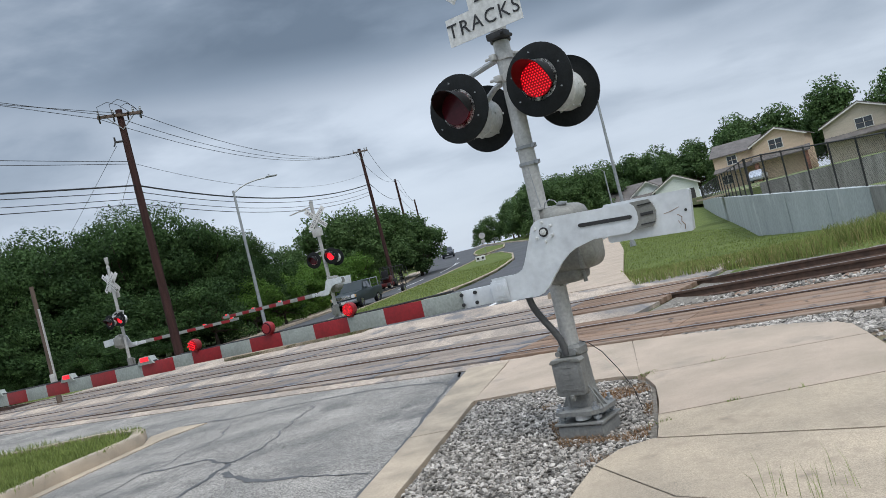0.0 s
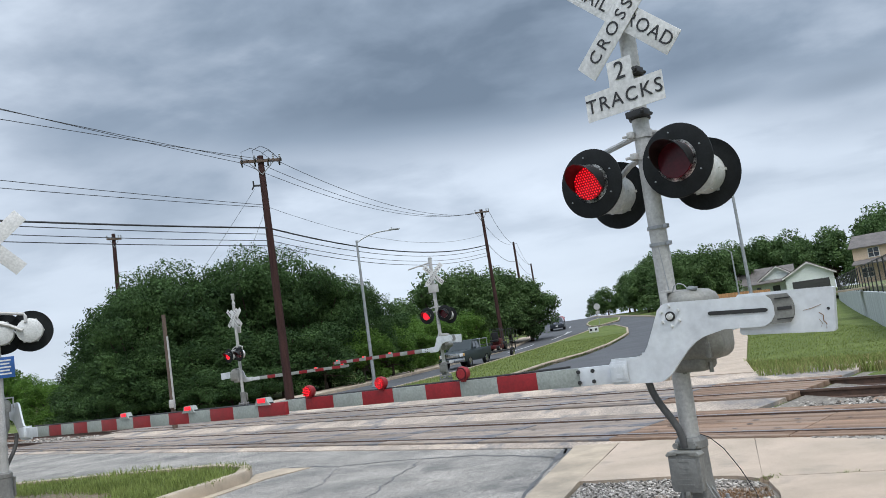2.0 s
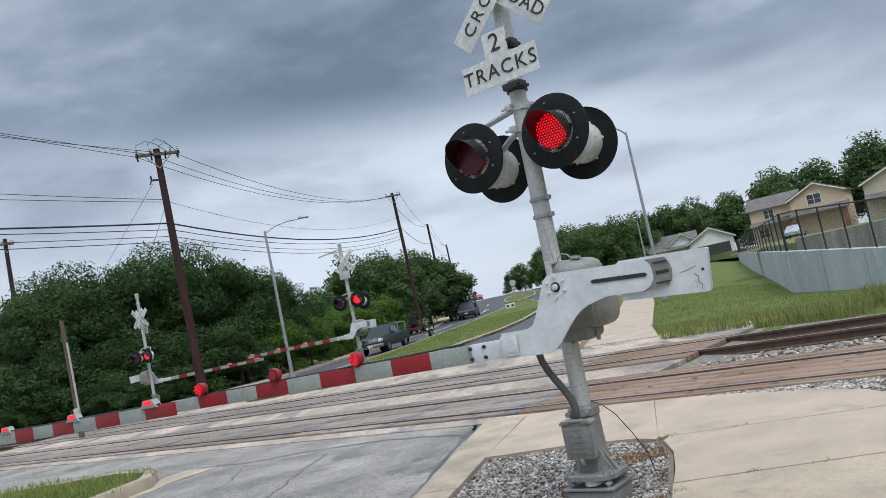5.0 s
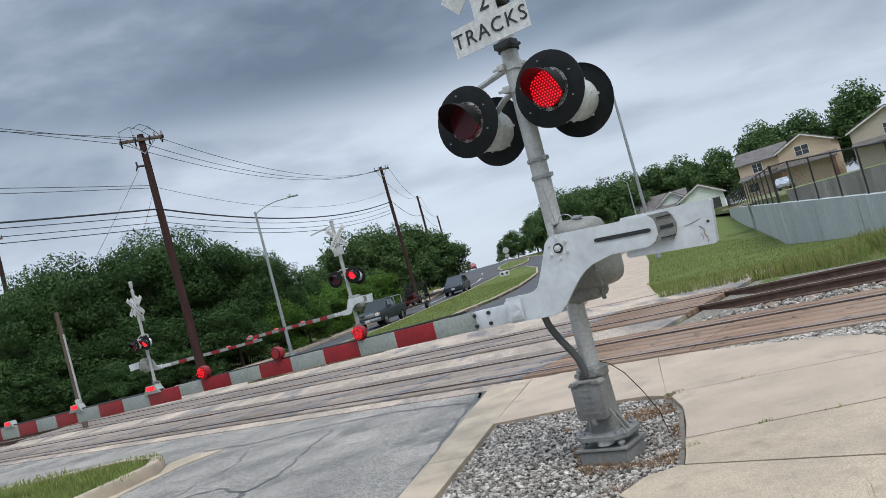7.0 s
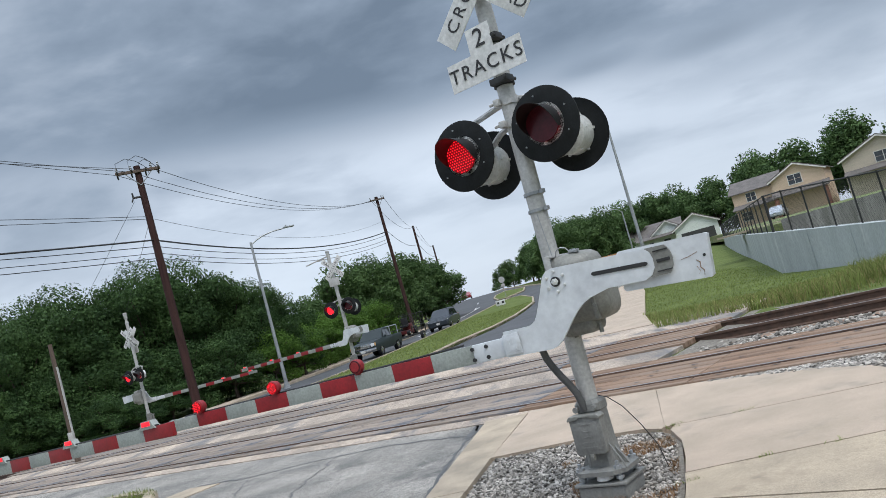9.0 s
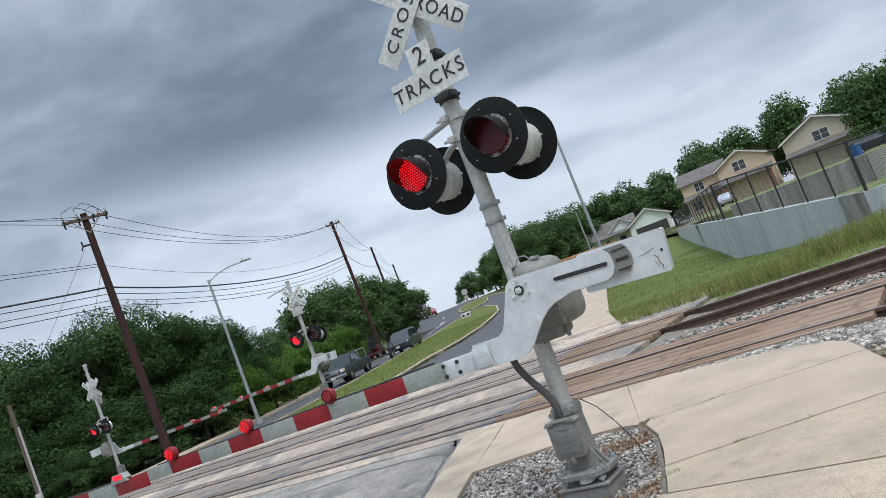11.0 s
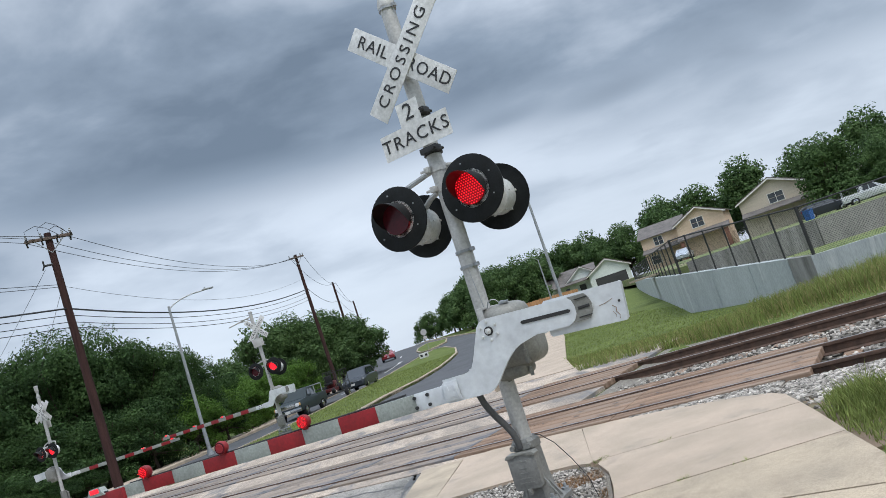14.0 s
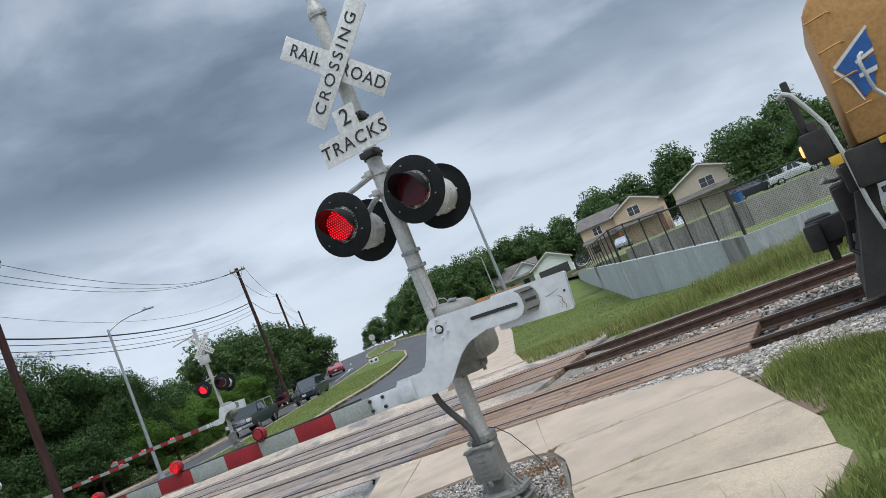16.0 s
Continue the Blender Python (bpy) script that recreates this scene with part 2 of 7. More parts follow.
M_WHITE = mat("sign_sheeting", (0.64, 0.64, 0.63), (0.53, 0.53, 0.52), 0.5, scale=4, fine=30, bump=0.02, spots=(6, 0.68, 0.8, (0.45, 0.44, 0.42)))
M_LETTER = mat("sign_letter", (0.02, 0.02, 0.022), None, 0.5, scale=8, bump=0.02)
M_ARMRED = mat("red_sheeting", (0.25, 0.007, 0.012), (0.19, 0.006, 0.009), 0.55, scale=5, bump=0.02)
M_ARMWHITE = mat("grey_white_sheeting", (0.285, 0.31, 0.285), (0.225, 0.245, 0.225), 0.5, scale=5, bump=0.02, spots=(5, 0.62, 0.75, (0.21, 0.22, 0.2)))
M_LEDON = mat("lit_red_led", (0.4, 0.008, 0.012), None, 0.4, scale=8, bump=0, emit=(1.0, 0.014, 0.028), power=1.5, spec=0.2)
M_LEDGLOW = mat("lit_red_lens", (0.16, 0.004, 0.008), None, 0.4, scale=8, bump=0, emit=(1.0, 0.003, 0.012), power=0.13, spec=0.2)
M_LEDOFF = mat("unlit_red_lens", (0.075, 0.006, 0.012), None, 0.25, scale=8, bump=0, spec=0.3)
M_AMBER = mat("amber_lens", (0.55, 0.32, 0.12), None, 0.4, scale=8, bump=0)
M_POLE = mat("creosote_pole", (0.055, 0.028, 0.025), (0.032, 0.018, 0.017), 0.9, scale=2, fine=25, bump=0.4, stretch=(4, 4, 0.4), spec=0.15)
M_POLE_OLD = mat("old_wood_pole", (0.12, 0.085, 0.065), (0.075, 0.055, 0.043), 0.9, scale=2, fine=25, bump=0.4, stretch=(4, 4, 0.4))
M_WIRE = mat("wire", (0.02, 0.02, 0.022), None, 0.6, scale=3, bump=0)
M_BARK = mat("bark", (0.09, 0.072, 0.055), (0.05, 0.04, 0.032), 0.95, scale=4, fine=20, bump=0.7, stretch=(3, 3, 0.6), spec=0.1)
# broad two-tone mottling also stands in for lit and shaded leaf clumps
M_LEAF = mat("oak_leaves", (0.072, 0.128, 0.043), (0.02, 0.042, 0.016), 0.6, scale=0.45, fine=3, bump=0, per_island=0.26, trans=0.25, spec=0.08)
M_LEAF2 = mat("bright_leaves", (0.11, 0.20, 0.04), (0.055, 0.11, 0.02), 0.6, scale=0.4, fine=3, bump=0, per_island=0.3, trans=0.32, spec=0.08)
M_LEAF3 = mat("far_leaves", (0.105, 0.17, 0.062), (0.045, 0.082, 0.03), 0.6, scale=0.4, fine=3, bump=0, per_island=0.28, trans=0.25, spec=0.08)
M_STEEL = mat("galvanised_steel", (0.34, 0.36, 0.37), (0.27, 0.28, 0.29), 0.5, 0.5, scale=3, fine=30, bump=0.03)
M_DARK = mat("dark_iron", (0.022, 0.022, 0.023), (0.015, 0.015, 0.015), 0.6, scale=6, fine=40, bump=0.05)
M_RUBBER = mat("tyre_rubber", (0.018, 0.018, 0.019), None, 0.85, scale=8, fine=60, bump=0.1, spec=0.2)
M_BLUE = mat("blue_plate", (0.02, 0.10, 0.33), None, 0.4, scale=4, bump=0.02)


# ---- mesh helpers ----
def BM():
    return bmesh.new()


def box(bm, size, at=(0, 0, 0), m=None, bevel=0.0, seg=2):
    r = bmesh.ops.create_cube(bm, size=1)
    vs = r["verts"]
    for v in vs:
        v.co = Vector((v.co.x * size[0] + at[0], v.co.y * size[1] + at[1], v.co.z * size[2] + at[2]))
        if m is not None:
            v.co = m @ v.co
    if bevel:
        es = list({e for v in vs for e in v.link_edges})
        bmesh.ops.bevel(bm, geom=es, offset=bevel, segments=seg, affect="EDGES", profile=0.6)
    return bm


def rod(bm, a, b, r0, r1=None, seg=10, caps=True):
    a, b = Vector(a), Vector(b)
    d = b - a
    q = d.to_track_quat("Z", "Y").to_matrix().to_4x4()
    m = Matrix.Translation((a + b) / 2) @ q
    bmesh.ops.create_cone(bm, cap_ends=caps, segments=seg, radius1=r0, radius2=r0 if r1 is None else r1, depth=d.length, matrix=m)
    return bm


def tube(bm, pts, r, seg=8):
    pts = [Vector(p) for p in pts]
    rings = []
    for i, p in enumerate(pts):
        d = (pts[min(i + 1, len(pts) - 1)] - pts[max(i - 1, 0)]).normalized()
        q = d.to_track_quat("Z", "Y")
        rr = r[i] if isinstance(r, (list, tuple)) else r
        rings.append([bm.verts.new(p + q @ Vector((rr * math.cos(2 * math.pi * k / seg), rr * math.sin(2 * math.pi * k / seg), 0))) for k in range(seg)])
    for A, B in zip(rings, rings[1:]):
        for k in range(seg):
            bm.faces.new((A[k], A[(k + 1) % seg], B[(k + 1) % seg], B[k]))
    bm.faces.new(rings[0][::-1])
    bm.faces.new(rings[-1])
    return bm


def lathe(bm, prof, seg=24, m=None):
    """prof: (radius, z) rows, turned about z."""
    rings = []
    for r, z in prof:
        ring = []
        for k in range(seg):
            c = Vector((r * math.cos(2 * math.pi * k / seg), r * math.sin(2 * math.pi * k / seg), z))
            ring.append(bm.verts.new(m @ c if m is not None else c))
        rings.append(ring)
    for A, B in zip(rings, rings[1:]):
        for k in range(seg):
            bm.faces.new((A[k], A[(k + 1) % seg], B[(k + 1) % seg], B[k]))
    for ring, rev in ((rings[0], True), (rings[-1], False)):
        try:
            bm.faces.new(ring[::-1] if rev else ring)
        except ValueError:
            pass
    return bm


def prism(bm, poly, lo, hi, m=None, bevel=0.0):
    """A polygon in x, z drawn out along y from lo to hi."""
    A = [bm.verts.new((x, lo, z)) for x, z in poly]
    B = [bm.verts.new((x, hi, z)) for x, z in poly]
    fs = [bm.faces.new(A), bm.faces.new(B[::-1])]
    for i in range(len(poly)):
        j = (i + 1) % len(poly)
        fs.append(bm.faces.new((A[j], A[i], B[i], B[j])))
    bmesh.ops.recalc_face_normals(bm, faces=fs)
    if bevel:
        es = [e for e in {e for v in A + B for e in v.link_edges}]
        bmesh.ops.bevel(bm, geom=es, offset=bevel, segments=2, affect="EDGES", profile=0.6)
    if m is not None:
        for v in bm.verts:
            if not v.tag:
                v.co = m @ v.co
    return bm


def mesh_of(bm, name, material, smooth=None):
    bmesh.ops.recalc_face_normals(bm, faces=bm.faces)
    me = bpy.data.meshes.new(name)
    if smooth:
        for f in bm.faces:
            f.smooth = True
        for e in bm.edges:
            if len(e.link_faces) == 2 and e.calc_face_angle(0) > radians(smooth):
                e.smooth = False
    bm.to_mesh(me)
    bm.free()
    for q in material if isinstance(material, (list, tuple)) else (material,):
        me.materials.append(q)
    return me


def part(name, bm, material, parent=None, label="", smooth=35, m=None):
    ob = new(name, mesh_of(bm, name, material, smooth))
    if parent is not None:
        ob.parent = parent
    if m is not None:
        ob.matrix_basis = m
    if label:
        ob["label"] = label
    return ob


def thing(name, m, label, category, group="", kind=""):
    ob = new(name)
    ob.matrix_basis = m
    ob.empty_display_size = 0.2
    return tagged(ob, label, category, group, kind)


def pydata(name, verts, faces, material, parent=None, smooth=False):
    me = bpy.data.meshes.new(name)
    me.from_pydata(verts, [], faces)
    for q in material if isinstance(material, (list, tuple)) else (material,):
        me.materials.append(q)
    if smooth:
        me.polygons.foreach_set("use_smooth", [True] * len(me.polygons))
    ob = new(name, me)
    if parent is not None:
        ob.parent = parent
    return ob


def text_part(word, size, m, material, parent, name="lettering", extrude=0.002, space=1.0):
    cu = bpy.data.curves.new(name, "FONT")
    cu.body, cu.size, cu.extrude, cu.align_x, cu.align_y, cu.space_character = word, size, extrude, "CENTER", "CENTER", space
    cu.resolution_u = 3
    tmp = bpy.data.objects.new(name, cu)
    me = bpy.data.meshes.new_from_object(tmp)
    bpy.data.objects.remove(tmp)
    me.materials.clear()
    me.materials.append(material)
    ob = new(name, me)
    ob.parent = parent
    ob.matrix_basis = m
    return ob


# ---- plan: the tracks' frame, u along the rails and n across them ----
TURN = radians(34.5)
U = Vector((math.cos(TURN), -math.sin(TURN), 0))
V = Vector((math.sin(TURN), math.cos(TURN), 0))
TRACK_DEG = -34.5


def un(u, n, z=0.0):
    p = U * u + V * n
    return Vector((p.x, p.y, z))


def ramp(v, rows):
    for (a, p), (b, q) in zip(rows, rows[1:]):
        if v <= b:
            k = max(0.0, (v - a) / (b - a))
            return p + (q - p) * k
    return rows[-1][1]


def gz(x, y):
    """Height of the ground: flat at the crossing, a slow climb beyond it."""
    n = x * V.x + y * V.y
    u = x * U.x + y * U.y
    z = ramp(n, ((-99, 0), (17.4, 0), (24, 0.06), (36, 0.13), (50, 0.26), (59, 0.42), (70, 0.8), (97, 2.0), (122, 3.0), (160, 3.2), (900, 3.2)))
    if y > 1:
        z *= 1 - 0.55 * min(1, max(0, (x / y - 0.15) / 0.12))
    right = min(1, max(0, (u + 13) / 7)) * min(1, max(0, (45 - n) / 15))
    z = z * (1 - right) - 0.12 * right * min(1, max(0, (n - 18) / 5))
    open_track = max(min(1, max(0, (u + 5.1) / 0.9)), min(1, max(0, (-31.6 - u) / 1.0)))
    return z - 0.11 * open_track * min(1, max(0, (n - 8.7) / 0.8)) * min(1, max(0, (17.6 - n) / 0.8))


XS = [-1600, -900, -500, -300, -200, -140, -100, -80] + [i * 2.0 for i in range(-33, -9)] + [i * 1.0 for i in range(-18, 15)] + [i * 2.0 for i in range(8, 34)] + [80, 100, 140, 200, 300, 500, 900, 1600]
YS = [-900, -400, -200, -100, -60, -40] + [i * 2.0 for i in range(-15, 3)] + [i * 1.0 for i in range(6, 42)] + [i * 2.0 for i in range(21, 62)] + [130, 140, 150, 165, 180, 220, 300, 500, 900, 2000]
XS, YS = sorted(set(XS)), sorted(set(YS))


def sheet(name, outline, lift, material, height=gz, skirt=0.12, parent=None, label="", kind="structure"):
    """A piece of ground with this outline, cut along the ground's own grid so that it follows its height."""
    bm = BM()
    f = bm.faces.new([bm.verts.new((p[0], p[1], 0)) for p in outline])
    if f.normal.z < 0 or f.calc_area() and (f.normal_update() or f.normal.z < 0):
        f.normal_flip()
    xs, ys = [p[0] for p in outline], [p[1] for p in outline]
    for axis, cuts, lo, hi in ((0, XS, min(xs), max(xs)), (1, YS, min(ys), max(ys))):
        for c in cuts:
            if lo < c < hi:
                co, no = [0, 0, 0], [0, 0, 0]
                co[axis], no[axis] = c, 1
                bmesh.ops.bisect_plane(bm, geom=bm.verts[:] + bm.edges[:] + bm.faces[:], dist=1e-5, plane_co=co, plane_no=no)
    for v in bm.verts:
        v.co.z = height(v.co.x, v.co.y) + lift
    edges = [e for e in bm.edges if len(e.link_faces) == 1]
    ex = bmesh.ops.extrude_edge_only(bm, edges=edges)
    for g in ex["geom"]:
        if isinstance(g, bmesh.types.BMVert):
            g.co.z -= skirt
    ob = part(name, bm, material, parent, label, smooth=None)
    if kind:
        ob["kind"] = kind
    return ob


def kerb(name, line, width, high, material=None, height=gz, closed=False):
    """A kerb drawn along a line of plan points, with a rounded top edge."""
    bm = BM()
    prof = [(0, -0.1), (0, high * 0.75), (0.03, high), (width, high), (width, -0.1)]
    pts = [Vector((p[0], p[1])) for p in line]
    dense = []
    loop = pts + [pts[0]] if closed else pts
    for a, b in zip(loop, loop[1:]):
        k = max(1, int((b - a).length / 1.0))
        dense += [a.lerp(b, i / k) for i in range(k)]
    if not closed:
        dense.append(loop[-1])
    rings = []
    cnt = len(dense)
    for i, p in enumerate(dense):
        a = dense[(i - 1) % cnt] if closed or i else p
        b = dense[(i + 1) % cnt] if closed or i < cnt - 1 else p
        d = (b - a).normalized()
        nrm = Vector((-d.y, d.x))
        rings.append([bm.verts.new((p.x + nrm.x * o, p.y + nrm.y * o, height(p.x, p.y) + z)) for o, z in prof])
    pairs = list(zip(rings, rings[1:])) + ([(rings[-1], rings[0])] if closed else [])
    for A, B in pairs:
        for k in range(len(prof) - 1):
            bm.faces.new((A[k], A[k + 1], B[k + 1], B[k]))
    if not closed:
        bm.faces.new(rings[0])
        bm.faces.new(rings[-1][::-1])
    ob = part(name, bm, material or M_KERB, None, "", smooth=40)
    ob["kind"] = "structure"
    return ob


# ---- ground ----
verts = [(x, y, gz(x, y) - 0.06) for y in YS for x in XS]
W_ = len(XS)
faces = [(j * W_ + i, j * W_ + i + 1, (j + 1) * W_ + i + 1, (j + 1) * W_ + i) for j in range(len(YS) - 1) for i in range(W_ - 1)]
tagged(pydata("ground", verts, faces, M_GRASS), "mown grass ground rising slowly beyond the tracks", "ground", kind="structure")



road = sheet("road", [(-4.75, -20), (-0.9, 6.2), (-0.46, 8.9), (-0.05, 11.3)] + [tuple(un(-32, 9.3)[:2]), tuple(un(-34, -20)[:2]), (-40, -20)], -0.02, M_ASPHALT)
tagged(road, "worn grey asphalt road with sealed cracks", "road")
FAR_L = [(-16.6, 24.2), (-13.4, 33), (-11.4, 41), (-9.9, 50), (-8.5, 60), (-6.5, 76), (-5.3, 100), (-6.5, 150), (-7, 200)]
FAR_R = [(2.0, 20.3), (4.0, 30), (5.5, 40), (7.0, 50), (9.3, 68), (10.2, 84), (8.5, 105), (3.0, 150), (1, 200)]
far_road = sheet("road", [tuple(un(-31.5, 17.2)[:2])] + FAR_L + FAR_R[::-1] + [tuple(un(-9.6, 17.2)[:2])], -0.02, M_ASPHALT_FAR)
tagged(far_road, "dark asphalt road climbing to a crest", "road")
cross = sheet("road", [tuple(un(a, b)[:2]) for a, b in ((-31.5, 9.2), (-5.2, 9.2), (-5.2, 19.2), (-31.5, 19.2))], -0.005, M_CROSSING)
tagged(cross, "pale stained concrete and asphalt of the level crossing", "crossing")

# ---- near median, far median ----
MED = [(-6.6, 4.5), (-5.75, 8.3), (-5.35, 10.3), (-5.0, 11.6), (-5.25, 12.35), (-6.1, 13.0), (-8.2, 13.5), (-11.4, 14.1), (-14.6, 14.6), (-15.6, 14.0), (-16.2, 11), (-18, 4), (-19, -2), (-9, -6)]
kerb("kerb", MED, 0.18, 0.15, closed=True)
sheet("median", [(x + (0.16 if x < -14 else -0.16), y - (0.12 if y > 11 else 0)) for x, y in MED], 0.10, M_GRASS, skirt=0.2)
sheet("median", [(-6.3, 6.0), (-5.95, 8.4), (-6.6, 11.0), (-8.6, 12.3), (-11.5, 12.8), (-13, 11), (-12, 7), (-9, 4)], 0.106, M_DIRT, skirt=0.02)
gut = [(-6.42, 4.4), (-5.55, 8.25), (-5.15, 10.25), (-4.75, 11.75), (-4.3, 12.4), (-4.9, 12.7), (-5.2, 12.35), (-5.0, 11.6), (-5.35, 10.3), (-5.75, 8.3), (-6.6, 4.5)]
sheet("gutter", gut, -0.008, M_KERB, skirt=0.03)

FM_R = [(-3.6, 25.0), (-2.5, 30), (-1.4, 36), (0.2, 41.5), (1.8, 50), (4.1, 68), (4.8, 80), (4.2, 91), (2.9, 94)]
FM_L = [(-8.9, 27.4), (-7.7, 34), (-6.3, 41), (-5.2, 50), (-4.0, 60), (-1.9, 75), (0.8, 88)]
FMED = FM_R + FM_L[::-1]
kerb("kerb", FMED, 0.18, 0.15, closed=True)
sheet("median", FMED, 0.10, M_GRASS, skirt=0.15)
ISL = [(1.4, 99), (2.6, 98), (5.2, 104), (6.0, 116), (3.2, 128), (1.4, 118), (1.0, 108)]
kerb("kerb", ISL, 0.18, 0.15, closed=True)
sheet("median", ISL, 0.10, M_GRASS, skirt=0.15)
kerb("kerb", FAR_L[1:], 0.16, 0.14)
kerb("kerb", FAR_R[::-1], 0.16, 0.14)
sheet("pavement", [(a - 0.18, b) for a, b in FAR_L[1:7]] + [(a - 2.2, b) for a, b in FAR_L[1:7]][::-1], 0.10, M_CONCRETE)

# ---- road marks ----
def dashes(rows, w, material, name="lane_marking"):
    for (x0, y0), (x1, y1) in rows:
        d = Vector((x1 - x0, y1 - y0)).normalized()
        q = Vector((-d.y, d.x)) * w / 2
        ob = sheet(name, [(x0 + q.x, y0 + q.y), (x1 + q.x, y1 + q.y), (x1 - q.x, y1 - q.y), (x0 - q.x, y0 - q.y)][::-1], -0.013, material, skirt=0.004)


dashes([((-7.6, 75), (-6.3, 92)), ((-7.15, 75), (-5.9, 92)), ((-6.2, 66), (-4.6, 78)), ((-1.6, 92), (-1.4, 97)), ((-1.3, 108), (-1.2, 113)), ((1.2, 22.6), (2.3, 26)), ((0.5, 22.8), (1.5, 26.2)), ((-3.0, 82), (-1.0, 96))], 0.15, M_PAINT)

# ---- near pavement in slabs, gravel bed ----
walkway = tagged(new("pavement"), "tan concrete pavement slabs with open joints", "pavement", kind="structure")
SLABS = [
    ([(-4.72, -20), (-4.28, -20), (-0.62, 5.95), (-0.28, 7.62), (-0.67, 7.70), (-0.95, 6.0)], M_KERB),
    ([(-0.66, 7.73), (-0.27, 7.65), (-0.06, 8.72), (0.47, 11.12), (-0.10, 11.35), (-0.45, 9.1)], M_KERB),
    ([(-0.03, 8.80), (0.50, 11.10), (1.62, 10.95), (2.05, 10.40), (1.64, 8.10), (1.60, 8.04), (1.45, 8.25), (0.86, 8.56)], M_CONCRETE),
    ([(2.064, 10.36), (3.0, 9.62), (3.42, 9.02), (3.74, 8.38), (3.76, 8.1), (3.62, 7.52), (1.76, 8.06), (1.654, 8.092)], M_CONCRETE),
    ([(1.74, 8.04), (3.61, 7.49), (3.44, 6.85), (3.22, 6.08), (1.42, 6.42), (1.52, 6.8), (1.64, 7.4), (1.66, 7.9)], M_CONCRETE),
    ([(1.41, 6.39), (3.21, 6.05), (3.0, 5.25), (2.72, 4.70), (1.26, 5.80), (1.33, 6.05)], M_OLD_CONCRETE),
    ([(0.98, 5.73), (1.22, 5.79), (2.70, 4.67), (2.66, 4.45), (2.35, 4.15), (2.03, 3.97), (1.9, 3.8), (1.07, 4.62), (0.77, 5.50)], M_OLD_CONCRETE),
    ([(0.75, 5.47), (1.05, 4.60), (1.88, 3.78), (1.5, 3.2), (1.3, 0.0), (-0.4, 0), (-0.2, 3.0), (0.4, 4.7)], M_OLD_CONCRETE),
    ([(1.29, -0.03), (-0.41, -0.03), (-1.2, -5), (0.7, -5)], M_OLD_CONCRETE),
]
sheet("pavement_base", [(-4.6, -19), (-0.8, 6.2), (-0.4, 8.4), (0.2, 11.0), (1.6, 10.8), (2.0, 10.3), (3.5, 8.6), (3.66, 8.0), (3.4, 7.0), (3.1, 6.0), (2.8, 5.0), (2.6, 4.5), (1.9, 3.95), (1.4, 3.2), (1.2, 0), (0.6, -5)][::-1], -0.045, M_DIRT, height=lambda x, y: 0.0, skirt=0.02)
for pts, mm in SLABS:
    cx, cy = sum(p[0] for p in pts) / len(pts), sum(p[1] for p in pts) / len(pts)
    if len(pts) != 6 or cy > 2:
        pts = [(cx + (x - cx) * 1.008, cy + (y - cy) * 1.008) for x, y in pts]
    sheet("slab", pts[::-1], 0.004, mm, height=lambda x, y: 0.0, skirt=0.15, parent=walkway, kind="")
bed = sheet("gravel_bed", [(-0.60, 5.96), (-0.26, 7.62), (-0.03, 8.78), (0.86, 8.54), (1.45, 8.22), (1.60, 8.02), (1.65, 7.85), (1.63, 7.4), (1.40, 6.4), (1.24, 5.82), (0.97, 5.72), (0.75, 5.48), (0.4, 4.7), (-0.2, 3.0), (-1.0, 3.0)][::-1], -0.03, M_GRAVEL_BED, skirt=0.05)


def inside(p, poly):
    c = False
    for (x0, y0), (x1, y1) in zip(poly, poly[1:] + poly[:1]):
        if (y0 > p[1]) != (y1 > p[1]) and p[0] < (x1 - x0) * (p[1] - y0) / (y1 - y0) + x0:
            c = not c
    return c


def stones(name, count, pick, size, label, material=None, seed=1, flat=0.65):
    """Loose stones, each a small squashed and turned lump."""
    rng = np.random.default_rng(seed)
    bm = BM()
    bmesh.ops.create_icosphere(bm, subdivisions=1, radius=1)
    base = np.array([v.co for v in bm.verts])
    bm.verts.index_update()
    tri = np.array([[v.index for v in f.verts] for f in bm.faces])
    bm.free()
    V_, F_ = [], []
    got = 0
    while got < count:
        p = pick(rng)
        if p is None:
            continue
        s = size * rng.uniform(0.5, 1.25)
        pts = base * (1 + rng.uniform(-0.28, 0.28, (len(base), 1))) * np.array([rng.uniform(0.8, 1.4), rng.uniform(0.7, 1.1), flat]) * s
        r = Euler((rng.uniform(-0.6, 0.6), rng.uniform(-0.6, 0.6), rng.uniform(0, 6.28))).to_matrix()
        V_.append(pts @ np.array(r).T + np.array(p))
        F_.append(tri + got * len(base))
        got += 1
    ob = pydata(name, np.concatenate(V_).tolist(), np.concatenate(F_).tolist(), material or M_STONE)
    return tagged(ob, label, "gravel", kind="stuff")


BED = [(-0.57, 6.0), (-0.23, 7.65), (0.0, 8.72), (0.86, 8.49), (1.42, 8.18), (1.56, 7.98), (1.60, 7.85), (1.58, 7.4), (1.36, 6.4), (1.20, 5.86), (0.95, 5.76), (0.71, 5.5), (0.35, 4.7), (-0.1, 3.6), (-0.9, 4.4)]


def in_bed(rng):
    p = (rng.uniform(-0.95, 1.7), rng.uniform(3.6, 8.75))
    return (p[0], p[1], -0.022 + rng.uniform(-0.01, 0.012)) if inside(p, BED) else None


stones("gravel", 17000, in_bed, 0.0175, "loose grey and white gravel in the mast's bed", seed=3)

# ---- tracks ----
NEAR_N, FAR_N, GAUGE = (9.94, 11.44), (14.0, 15.5), 1.5
LONG = (-60.0, 60.0)


